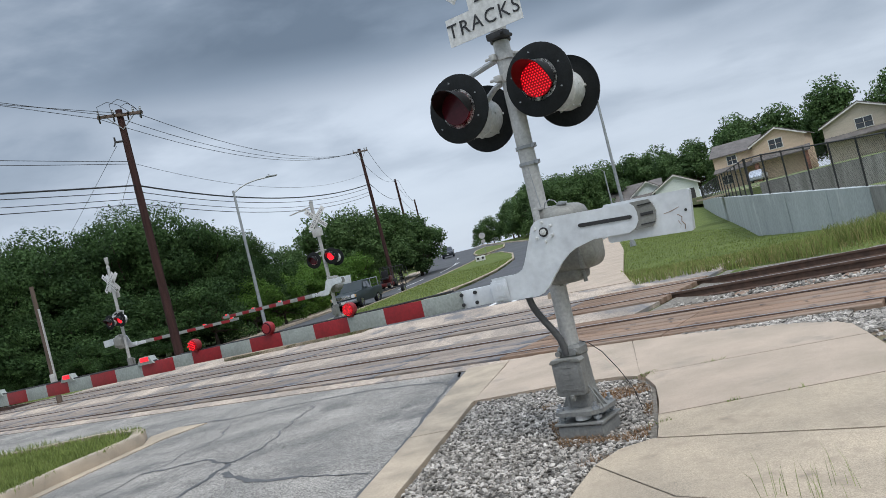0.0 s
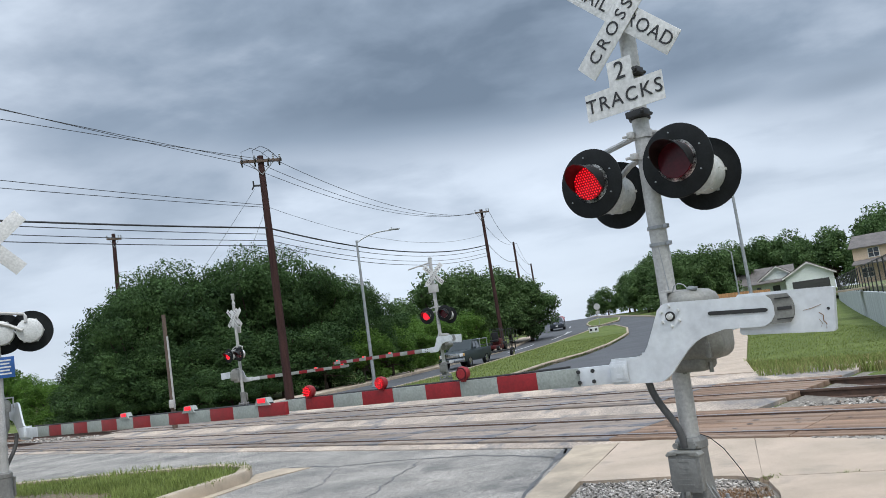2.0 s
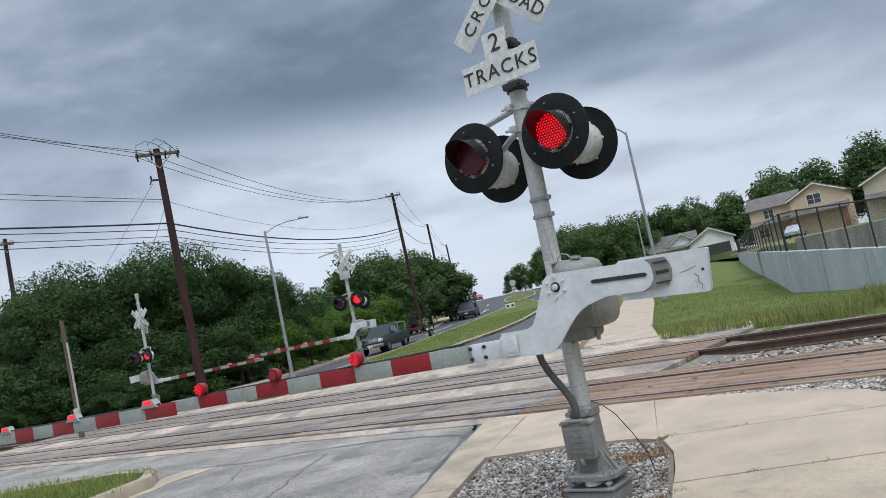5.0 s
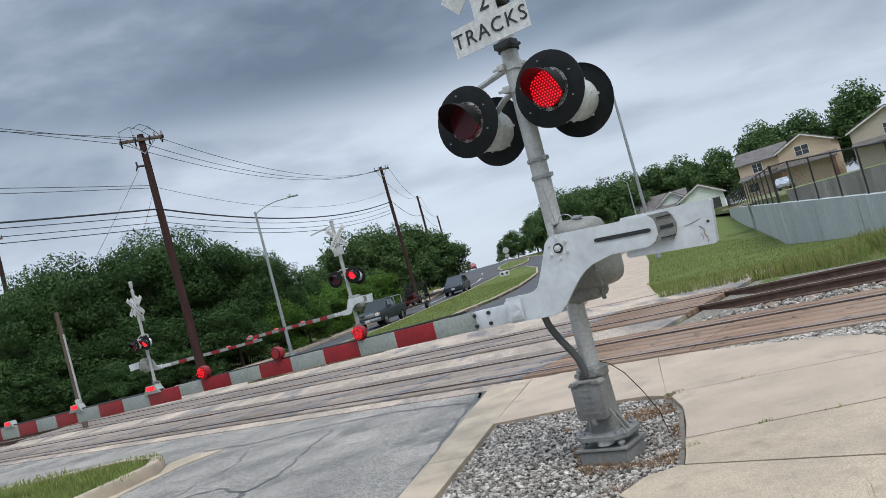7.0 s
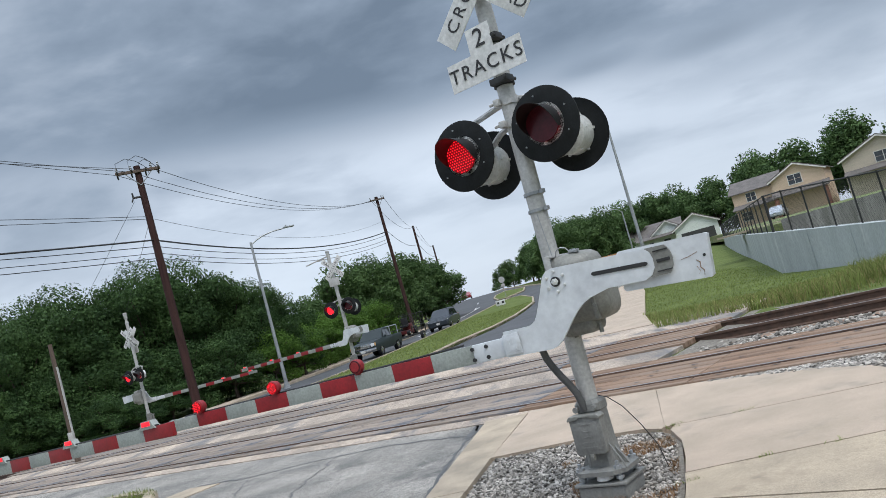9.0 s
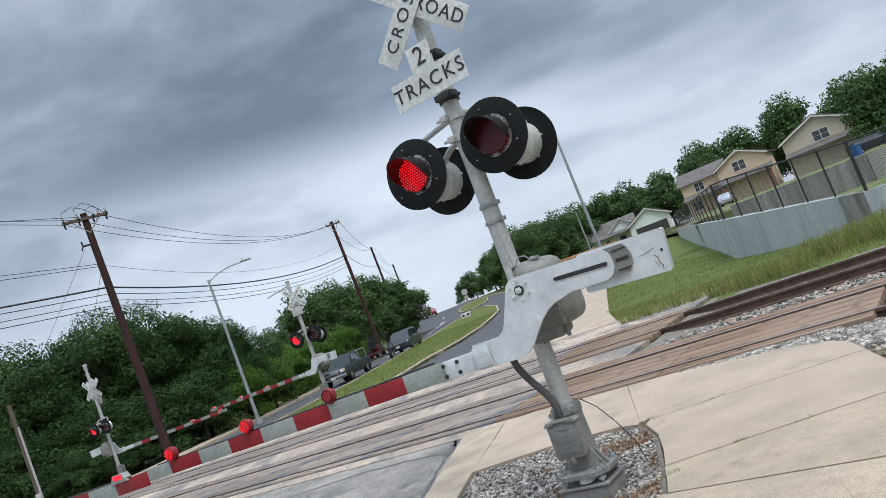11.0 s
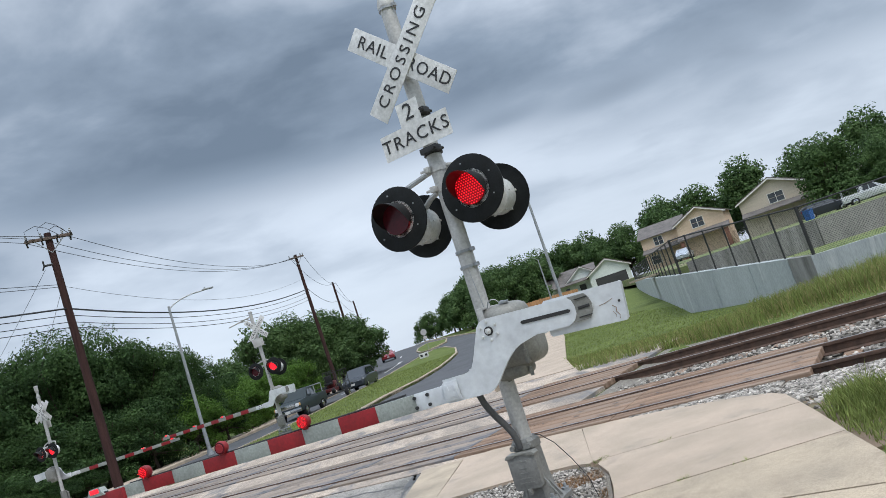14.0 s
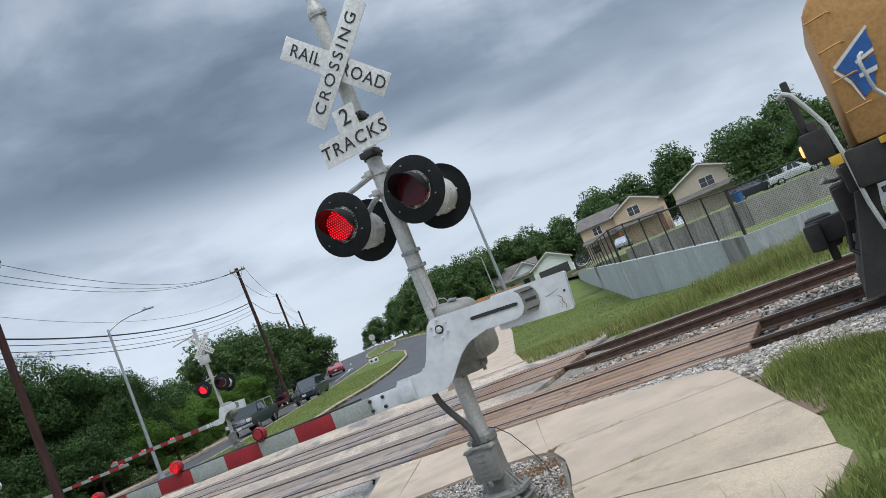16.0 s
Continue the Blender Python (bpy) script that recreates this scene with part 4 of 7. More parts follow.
    tube(bm, [(-0.42, 0.10, lamp_z + 0.12), (-0.42, 0.08, lamp_z + 0.21), (-0.40, 0.06, lamp_z + 0.25), (0, 0.03, lamp_z + 0.31), (0.24, 0.05, lamp_z + 0.25), (0.29, 0.08, lamp_z + 0.20), (0.30, 0.10, lamp_z + 0.12)], 0.024, 8)
    tube(bm, [(-0.38, 0.14, lamp_z), (-0.2, 0.1, lamp_z + 0.1), (0, 0.09, lamp_z + 0.16), (0.2, 0.1, lamp_z + 0.1), (0.38, 0.14, lamp_z)], 0.025, 8)
    for z in (0.12, 0.29):
        rod(bm, (0, 0, lamp_z + z - 0.03), (0, 0, lamp_z + z + 0.03), 0.077, seg=20)
        box(bm, (0.05, 0.07, 0.05), (-0.05, -0.08, lamp_z + z), bevel=0.008)
        rod(bm, (-0.05, -0.09, lamp_z + z), (-0.12, -0.09, lamp_z + z), 0.012, seg=6)
    part("crossarm", bm, M_GALV, sig, "grey tube crossarm with clamps")
    for x, back, rp in lamps:
        lamp_unit(sig, x, 0.26 if back else -0.13, lamp_z - (0.08 if back else 0), back, rp, detail, k_head)
    # gate mechanism
    if arm:
        s = side
        gm = pose(gate_at[0], 0, gate_at[1], 0, 0, swing)
        bm = BM()
        box(bm, (0.42, 0.38, 0.44), (0.25 * -s, 0.03, 1.42), bevel=0.13, seg=6)
        box(bm, (0.28, 0.28, 0.20), (0.17 * -s, 0.03, 1.22), bevel=0.07, seg=4)
        lathe(bm, [(0.21, -0.10), (0.212, 0.02), (0.195, 0.06), (0.15, 0.09), (0.06, 0.105)], 28, pose(0.22 * -s, 0.0, 1.62, 0, 0, 0))
        for k in (-1, 1):
            rod(bm, (0.22 * -s + 0.10 * k, -0.05, 1.11), (0.22 * -s + 0.10 * k, -0.05, 1.18), 0.016, seg=6)
        part("gate_mechanism", bm, M_CAST, sig, "grey cast gate machine housing", m=gm)
        bm = BM()
        box(bm, (0.035, 0.395, 0.40), (0.355 * -s, 0.03, 1.41), bevel=0.016, seg=3)
        box(bm, (0.03, 0.03, 0.05), (0.36 * -s, -0.165, 1.30), bevel=0.006)
        box(bm, (0.03, 0.03, 0.05), (0.36 * -s, -0.165, 1.50), bevel=0.006)
        part("machine_cover", bm, M_CAST, sig, "cast cover flange with hinge lugs", m=gm)
        bm = BM()
        box(bm, (0.045, 0.44, 0.02), (0.12 * -s, -0.01, 1.722), bevel=0.006)
        box(bm, (0.045, 0.012, 0.16), (0.12 * -s, -0.222, 1.645), bevel=0.004)
        part("strap", bm, M_GALV, sig, "pale metal strap over the machine", m=gm)
        if detail:
            bm = BM()
            rod(bm, (0.12, -0.10, 1.72), (0.09, -0.10, 2.06), 0.005, 0.003, seg=6)
            tube(bm, [(0.15, -0.12, 1.71), (0.17, -0.13, 1.755), (0.205, -0.13, 1.772), (0.24, -0.12, 1.76), (0.265, -0.11, 1.72)], 0.004, 6)
            tube(bm, [(0.25, -0.12, 1.715), (0.275, -0.12, 1.74), (0.31, -0.12, 1.735), (0.33, -0.10, 1.70)], 0.004, 6)
            box(bm, (0.07, 0.04, 0.018), (0.30, -0.12, 1.725), bevel=0.004)
            part("wire_whip", bm, M_STEEL, sig, m=gm)
        # cast support: hub, curved to the arm on one side and the weight on the other
        for y in ((-0.30, -0.275), (0.27, 0.295)) if detail else ((-0.30, -0.27),):
            bm = BM()
            pts = [(-0.33, 1.28), (-0.34, 1.10), (-0.33, 1.092), (0.02, 1.086), (0.07, 1.10), (0.13, 1.145), (0.19, 1.215), (0.27, 1.30), (0.33, 1.347), (0.39, 1.376), (0.53, 1.41), (0.80, 1.40), (0.85, 1.425), (0.878, 1.47), (0.88, 1.53), (0.868, 1.575), (0.84, 1.603), (0.17, 1.641), (0.12, 1.63), (0.083, 1.596), (0.05, 1.52), (-0.03, 1.35), (-0.06, 1.305), (-0.10, 1.285), (-0.15, 1.28)]
            prism(bm, [(x * (-s), z) for x, z in pts], y[0], y[1])
            part("arm_support", bm, M_SILVER, sig, "silver cast arm support", m=gm)
        if detail:
            # no slot is cut: a dark strip on the face stands for its shade
            bm = BM()
            prism(bm, [(x * (-s), z) for x, z in ((0.445, 1.525), (0.46, 1.514), (0.825, 1.493), (0.84, 1.502), (0.84, 1.513), (0.825, 1.521), (0.46, 1.542), (0.445, 1.536))], -0.306, -0.301)
            part("slot", bm, M_DARK, sig, "dark strip laid on for the shaded long slot", m=gm)
            bm = BM()
            lathe(bm, [(0.036, 0), (0.036, 0.006), (0.024, 0.008)], 20, Matrix.Translation((-s * 0.175, -0.30, 1.542)) @ pose(0, 0, 0, 90, 0, 0))
            hb = part("hub", bm, M_DARK, sig, "dark washer on the pivot", m=gm)
            bm = BM()
            lathe(bm, [(0.025, 0.004), (0.025, 0.022), (0.012, 0.024), (0.011, 0.036)], 6, Matrix.Translation((-s * 0.175, -0.30, 1.542)) @ pose(0, 0, 0, 90, 0, 0))
            part("nut", bm, M_DRUM, hb, "bright hexagon nut")
            for a in (0, 60, 120, 180, 240, 300):
                x, z = -s * 0.175 + 0.072 * math.cos(radians(a + 30)), 1.542 + 0.072 * math.sin(radians(a + 30))
                bm = BM()
                rod(bm, (x, -0.30, z), (x, -0.316, z), 0.013, 0.010, seg=6)
                part("hub_bolt", bm, M_DRUM, sig, m=gm)
        # counterweight
        bm = BM()
        prism(bm, [(x * (-s), z) for x, z in ((0.655, 1.632), (1.235, 1.608), (1.25, 1.598), (1.222, 1.335), (1.207, 1.322), (0.645, 1.357), (0.63, 1.372), (0.64, 1.615))], -0.27, -0.20)
        cw = part("counterweight", bm, M_SILVER, sig, "scuffed silver counterweight plate", m=gm)
        bm = BM()
        prism(bm, [(x * (-s), z) for x, z in ((0.84, 1.605), (0.97, 1.60), (0.995, 1.56), (1.005, 1.51), (0.995, 1.455), (0.965, 1.41), (0.84, 1.41))], -0.295, -0.27)
        block = part("slide_block", bm, M_CAST, cw, "grey slotted clamp block")
        if detail:
            for z, w in ((1.572, 0.10), (1.437, 0.10)):
                bm = BM()
                box(bm, (w, 0.01, 0.008), (-s * 0.94, -0.297, z))
                part("shim", bm, M_DARK, block)
            # another laid-on dark strip, for the shade in the block's slot
            bm = BM()
            box(bm, (0.09, 0.01, 0.022), (-s * 0.945, -0.296, 1.505), bevel=0.002)
            part("slot", bm, M_DARK, block)
            # dark disc set on the plate for the shade in a bolt hole
            bm = BM()
            rod(bm, (-s * 1.20, -0.268, 1.47), (-s * 1.20, -0.274, 1.47), 0.010, seg=8)
            part("bolt_hole", bm, M_DARK, cw)
            bm = BM()
            tube(bm, [(-s * 1.14, -0.270, 1.452), (-s * 1.165, -0.271, 1.43), (-s * 1.158, -0.270, 1.40), (-s * 1.175, -0.271, 1.375), (-s * 1.170, -0.270, 1.345)], 0.003, 5)
            tube(bm, [(-s * 1.05, -0.270, 1.475), (-s * 1.10, -0.2705, 1.482), (-s * 1.16, -0.270, 1.50)], 0.002, 5)
            tube(bm, [(-s * 1.135, -0.270, 1.41), (-s * 1.15, -0.2705, 1.38), (-s * 1.14, -0.270, 1.36)], 0.002, 5)
            part("rust_streak", bm, M_RUSTY, cw, "thin rusty scrapes")
        # arm: a metal sleeve, then red and white lengths
        ga = new("gate_arm")
        ga.parent = sig
        ga.matrix_basis = pose(arm_at[0], 0, arm_at[1] if level else 0, 0, level, arm_swing if level else swing)
        y = -0.24
        bm = BM()
        box(bm, (0.22, 0.10, 0.14), (s * 0.24, y, 1.20), bevel=0.01)
        box(bm, (0.13, 0.008, 0.15), (s * 0.265, y - 0.066, 1.205), bevel=0.003)
        if detail:
            box(bm, (0.10, 0.004, 0.11), (s * 0.265, y - 0.072, 1.205), bevel=0.002)
            for k in (0.235, 0.265, 0.295):
                box(bm, (0.018, 0.004, 0.035), (s * k, y - 0.075, 1.225))
            box(bm, (0.05, 0.004, 0.025), (s * 0.26, y - 0.075, 1.175))
        part("arm_clamp", bm, M_SILVER, ga)
        start = arm.get("start", 0.8)
        ln = arm["length"]
        bm = BM()
        box(bm, (start - 0.26, 0.036, 0.14), (s * (start + 0.26) / 2, y, 1.19), bevel=0.006)
        part("arm_sleeve", bm, M_SILVER, ga, "grey metal arm sleeve")
        for k in (0.50, 0.62):
            for z in (1.15, 1.23):
                bm = BM()
                rod(bm, (s * k, y - 0.016, z), (s * k, y - 0.032, z), 0.015, seg=8)
                part("arm_bolt", bm, M_DARK, ga)
        x = start
        step = arm["step"]
        k = 0
        while x < ln - 0.05:
            x1 = min(ln, x + step)
            hh = 0.145 - 0.035 * (x / ln)
            bm = BM()
            box(bm, (x1 - x, 0.034 if k % 2 else 0.035, hh), (s * (x + x1) / 2, y, 1.19), bevel=0.003)
            part("arm_stripe", bm, M_ARMRED if k % 2 else M_ARMWHITE, ga, "red reflective stripe" if k % 2 else "grey-white reflective stripe")
            x = x1
            k += 1
        bm = BM()
        tube(bm, [(s * 0.7, y + 0.01, 1.275)] + [(s * (0.7 + (ln - 0.9) * i / 6), y + 0.01, 1.268 - 0.018 * i / 6) for i in range(1, 7)], 0.009, 6)
        part("arm_cable", bm, M_WIRE, ga, "black cable along the arm")
        for dist, kind in arm["lights"]:
            top = 1.26 - 0.018 * dist / ln
            if kind == "box":
                bm = BM()
                prism(bm, [(s * dist - 0.13, top - 0.01), (s * dist - 0.10, top + 0.015), (s * dist - 0.07, top + 0.058), (s * dist + 0.07, top + 0.058), (s * dist + 0.10, top + 0.015), (s * dist + 0.13, top - 0.01)], y - 0.03, y + 0.03)
                lb = part("arm_lamp", bm, M_ARMWHITE, ga, "small lamp box on the arm")
                for sy in (-0.043, 0.043):
                    bm = BM()
                    box(bm, (0.12, 0.006, 0.036), (s * dist, y + sy * 0.75, top + 0.034), bevel=0.002)
                    part("lamp_lens", bm, M_LEDON, lb)
            else:
                lb = new("arm_lamp")
                lb.parent = ga
                bm = BM()
                lathe(bm, [(0.055, -0.02), (0.060, 0), (0.060, 0.035), (0.04, 0.05)], 12, Matrix.Translation((s * dist, y, top + 0.065)) @ pose(0, 0, 0, 90, 0, 0))
                box(bm, (0.05, 0.05, 0.03), (s * dist, y, top + 0.01))
                part("lamp_body", bm, M_ARMRED, lb, "round red arm lamp")
                if kind == "steady":
                    bm = BM()
                    lathe(bm, [(0.052, 0.0), (0.055, 0.006), (0.04, 0.016)], 16, Matrix.Translation((s * dist, y - 0.045, top + 0.065)) @ pose(0, 0, 0, 90, 0, 0))
                    part("lamp_lens", bm, M_LEDGLOW, lb, "lit red lens")
                    bm = BM()
                    for i in range(-3, 4):
                        for j in range(-3, 4):
                            if i * i + j * j < 10:
                                bmesh.ops.create_circle(bm, cap_ends=True, segments=6, radius=0.0055, matrix=Matrix.Translation((s * dist + (i + 0.5 * (j % 2)) * 0.0165, y - 0.064, top + 0.065 + j * 0.0155)) @ pose(0, 0, 0, 90, 0, 0))
                    part("diode", bm, M_LEDON, lb)
                else:
                    lens_at = (s * dist, y - 0.040, top + 0.065)
                    led(lb, lens_at, 0.053, kind == "right", dots=True)
    return sig


NEAR = signal_mast("crossing_signal", (0.88, 6.42, 0), -33.5, "silver crossing signal with lowered striped gate in a gravel bed", lean=(0, 0.85), level=-0.65, swing=6.0, arm_swing=7.7,
                   k_head=0.905, k_cross=0.91, cross_at=(0.03, 3.93), gate_at=(-0.07, 0.032), arm_at=(-0.07, 0.014), plate_x=-0.035, sig_top=4.48,
                   lamps=((-0.44, False, False), (0.30, False, True), (-0.42, True, True), (0.335, True, False)), lamp_z=2.69,
                   arm={"length": 4.0, "start": 0.62, "step": 0.375, "lights": ((1.70, "right"), (2.62, "left"), (3.555, "steady"))}, side=-1)
LEFT = signal_mast("crossing_signal", (-8.12, 10.45, 0.0), 212, "grey crossing signal on the grass median, seen from behind", detail=True, tracks=False, swing=-66, level=0.5, arm_swing=-66.0, arm_at=(0.0, 0.0),
                   lamps=((-0.46, False, True), (-0.08, False, False), (0.42, False, True)), lamp_z=2.66, cap=False,
                   arm={"length": 6.8, "step": 0.428, "lights": ((3.6, "box"), (5.1, "box"), (6.45, "box"))}, side=-1)
bm = BM()
box(bm, (0.36, 0.004, 0.30), (-0.06, 0.09, 2.16), bevel=0.001)
bp = part("blue_plate", bm, M_BLUE, LEFT, "blue notice plate")
bm = BM()
for k in range(5):
    box(bm, (0.27 - 0.04 * (k % 2), 0.003, 0.022), (-0.06, 0.0935, 2.26 - 0.048 * k))
part("lettering", bm, M_WHITE, bp)
SIG_A = signal_mast("crossing_signal", (-14.66, 32.85, 0.14), 150, "silver crossing signal before dark trees, gate lowered", k_cross=0.86, cross_at=(0.06, 3.95), detail=False, tracks=False, box_on=True, rear_cross=True, swing=17,
                    lamps=((-0.38, True, True), (0.38, True, False), (0.38, False, True)), lamp_z=2.4,
                    arm={"length": 5.3, "step": 0.41, "lights": ((2.3, "box"), (3.7, "box"), (5.0, "box"))}, side=-1)
SIG_B = signal_mast("crossing_signal", (-4.9, 28.9, 0.32), -20, "silver crossing signal on the far median, gate lowered", k_cross=0.86, cross_at=(0.12, 3.92), detail=False, tracks=False, box_on=True,
                    lamps=((-0.38, False, False), (0.38, False, True), (0.38, True, False)), lamp_z=2.45, cap=False, swing=-14,
                    arm={"length": 6.2, "step": 0.41, "lights": ((2.6, "box"), (4.2, "box"), (5.9, "box"))}, side=-1)

bm = BM()
rod(bm, (0, 0, 4.42), (-1.0, 0, 4.30), 0.025, seg=8)
rod(bm, (-0.05, 0, 4.30), (-0.55, 0, 4.35), 0.02, seg=8)
part("bracket_arm", bm, M_GALV, SIG_B, "thin metal bracket reaching out at the top")

# ---- trees ----
def crown_mesh(name, blobs, count, leaf, seed, material):
    """A crown of many small leaf clumps scattered through lumpy masses, with gaps between them."""
    rng = np.random.default_rng(seed)
    vol = np.array([b[3] * b[4] for b in blobs])
    pick = rng.choice(len(blobs), count, p=vol / vol.sum())
    B = np.array(blobs)[pick]
    d = rng.normal(size=(count, 3))
    d /= np.linalg.norm(d, axis=1, keepdims=True)
    rad = rng.uniform(0.25, 1.0, count) ** 0.4
    lump = 1 + 0.22 * np.sin(d[:, 0] * 7 + B[:, 0] * 3) * np.sin(d[:, 1] * 6 + 1.3) + 0.16 * np.sin(d[:, 2] * 9 + B[:, 1])
    P = B[:, :3] + d * (rad * lump)[:, None] * np.stack([B[:, 3], B[:, 3], B[:, 4]], 1)
    P += rng.normal(0, 0.05, P.shape)
    keep = P[:, 2] > 0.05
    P, d = P[keep], d[keep]
    k = len(P)
    nrm = d + rng.normal(0, 0.7, (k, 3)) + np.array([0, 0, 0.35])
    nrm /= np.linalg.norm(nrm, axis=1, keepdims=True)
    t = np.cross(nrm, rng.normal(size=(k, 3)))
    t /= np.linalg.norm(t, axis=1, keepdims=True)
    b = np.cross(nrm, t)
    s = leaf * rng.uniform(0.55, 1.35, (k, 1))
    quad = np.stack([P - t * s, P - b * s * 0.55 + nrm * s * 0.12, P + t * s, P + b * s * 0.55 + nrm * s * 0.12], 1).reshape(-1, 3)
    idx = np.arange(k * 4).reshape(-1, 4)
    me = bpy.data.meshes.new(name)
    me.from_pydata(quad.tolist(), [], idx.tolist())
    me.materials.append(material)
    return me


def tree_kind(seed, height, spread, material, count, leaf, low=0.15):
    """Trunk, limbs and crown of one kind of tree; returns its meshes."""
    rng = random.Random(seed)
    bm = BM()
    tube(bm, [(0, 0, -0.3), (0.05, 0.02, height * 0.12), (0.1, -0.05, height * 0.3), (0.05, 0.1, height * 0.55)], [0.05 * height * 0.55, 0.04 * height * 0.55, 0.033 * height * 0.5, 0.012 * height], 10)
    blobs = []
    for k in range(24):
        a = k * 2.4 + rng.uniform(-0.4, 0.4)
        r = spread * rng.uniform(0.35, 0.72)
        z = height * rng.uniform(low + 0.12, 0.80)
        r *= 1.0 - 0.55 * max(0, (z / height - 0.55) / 0.45)
        p = (r * math.cos(a), r * math.sin(a), z)
        z0 = height * rng.uniform(0.18, 0.35)
        tube(bm, [(0.05, 0, z0), (p[0] * 0.5, p[1] * 0.5, (z0 + z) / 2 + 0.1), p], [0.018 * height * 0.6, 0.012 * height * 0.5, 0.03], 6)
        blobs.append((*p, spread * rng.uniform(0.19, 0.33), height * rng.uniform(0.08, 0.14)))
    blobs.append((0, 0, height * 0.8, spread * 0.42, height * 0.17))
    blobs.append((0.1, 0.2, height * 0.5, spread * 0.45, height * 0.2))
    trunk = mesh_of(bm, "trunk", M_BARK, 40)
    return trunk, crown_mesh("crown", blobs, count, leaf, seed, material)


KINDS = [tree_kind(11, 8.6, 4.6, M_LEAF, 48000, 0.082, 0.02), tree_kind(12, 8.0, 4.2, M_LEAF, 44000, 0.082, 0.0), tree_kind(13, 7.0, 3.6, M_LEAF2, 16000, 0.10, 0.0), tree_kind(14, 8.0, 3.9, M_LEAF3, 19000, 0.125, 0.12), tree_kind(15, 8.6, 4.6, M_LEAF3, 13000, 0.16, 0.02), tree_kind(16, 8.0, 4.2, M_LEAF3, 13000, 0.16, 0.0), tree_kind(17, 7.0, 3.8, M_LEAF, 16000, 0.10, 0.0)]


def tree(kind, x, y, scale, turn, label, wide=1.0, name="tree", z=None):
    tk, ck = KINDS[kind]
    zz = gz(x, y) - 0.08 if z is None else z
    t = thing(name, Matrix.Translation((x, y, zz)) @ pose(0, 0, 0, 0, 0, turn) @ Matrix.Diagonal((scale * wide, scale * wide, scale, 1)), label, "tree" if name == "tree" else "shrub", group="trees")
    for nm, me in (("trunk", tk), ("crown", ck)):
        ob = new(nm, me)
        ob.parent = t
    return t


DARK_OAK = "dense dark green live oak beside the crossing"
for k, (x, y, s, kd) in enumerate(((-23.2, 38.4, 0.90, 1), (-23.9, 41.0, 0.98, 0), (-20.6, 42.6, 1.03, 1), (-18.4, 43.4, 1.06, 0), (-16.4, 44.4, 1.02, 0), (-14.9, 45.2, 0.92, 1), (-13.4, 46.4, 0.78, 0), (-12.2, 49.0, 0.68, 1), (-25.4, 45, 0.9, 0), (-16.5, 50, 0.95, 1), (-20, 49, 1.05, 0))):
    tree(kd, x, y, s, k * 67, DARK_OAK, 0.86)
for k, (x, y, s, kd) in enumerate(((-22.2, 37.0, 0.52, 6), (-21.4, 38.0, 0.56, 6), (-19.4, 38.6, 0.56, 6), (-17.4, 39.2, 0.58, 6), (-15.6, 40.0, 0.55, 6), (-13.8, 41.6, 0.55, 6), (-12.4, 44.4, 0.5, 2), (-11.6, 48.0, 0.5, 2), (-11.4, 54, 0.5, 2), (-10.6, 60, 0.55, 2), (-9.4, 68, 0.6, 2), (-12.5, 57, 0.6, 2), (-11.5, 64, 0.65, 2))):
    tree(kd, x, y, s, k * 51, "dark undergrowth at the foot of the oaks" if kd == 6 else "bright green undergrowth beside the far road", 1.2, "shrub")
for k, (x, y, s, kd) in enumerate(((-13.2, 76, 1.05, 4), (-10.8, 79, 1.15, 3), (-8.2, 83, 1.1, 3), (-15.5, 70, 0.8, 5), (-9.4, 92, 0.95, 4), (-8.9, 110, 0.8, 5), (-10, 130, 0.8, 4))):
    tree(kd, x, y, s, k * 83, "tall dark green oak beside the far road")
tree(3, -5.2, 87.5, 0.92, 40, "spreading oak reaching over the far road", 1.22)
tree(4, -7.6, 88.5, 1.0, 130, "tall dark green oak beside the far road", 1.1)
for k, (x, y, s, kd) in enumerate(((-25.4, 42.6, 0.86, 1), (-24.4, 40.6, 0.84, 0), (-22.4, 41.8, 1.02, 0))):
    tree(kd, x, y, s, k * 77 + 20, DARK_OAK, 0.95)
for k, (x, y, s) in enumerate(((-25.4, 38.4, 0.5), (-26.8, 39.8, 0.55), (-28.2, 41.2, 0.5), (-24.6, 37.6, 0.42), (-27.6, 43.5, 0.7))):
    tree(6, x, y, s, k * 43, "dark undergrowth at the foot of the oaks", 1.25, "shrub")
for k, (x, y, s, kd) in enumerate(((-50, 62, 0.75, 2), (-46, 60, 0.6, 2), (-54, 66, 0.8, 5), (-42, 60, 0.5, 2), (-60, 70, 0.7, 2), (-66, 64, 0.7, 5), (-38, 56, 0.45, 2))):
    tree(kd, x, y, s, k * 47, "light green tree beyond the tracks")
for k, (x, y, s, kd) in enumerate(((12.4, 106, 0.86, 4), (15.5, 110, 0.98, 5), (19.0, 114, 1.0, 4), (10.6, 121, 0.95, 5), (13.2, 124, 1.08, 4), (9.6, 136, 0.9, 5), (5.8, 152, 0.7, 5), (16.5, 126, 1.1, 5), (11.4, 130, 0.9, 4), (9.4, 146, 0.8, 5), (14.6, 114, 0.8, 4), (24, 128, 1.0, 4), (4.0, 172, 0.6, 4))):
    tree(kd, x, y, s, k * 59, "dark green oak behind the far road")
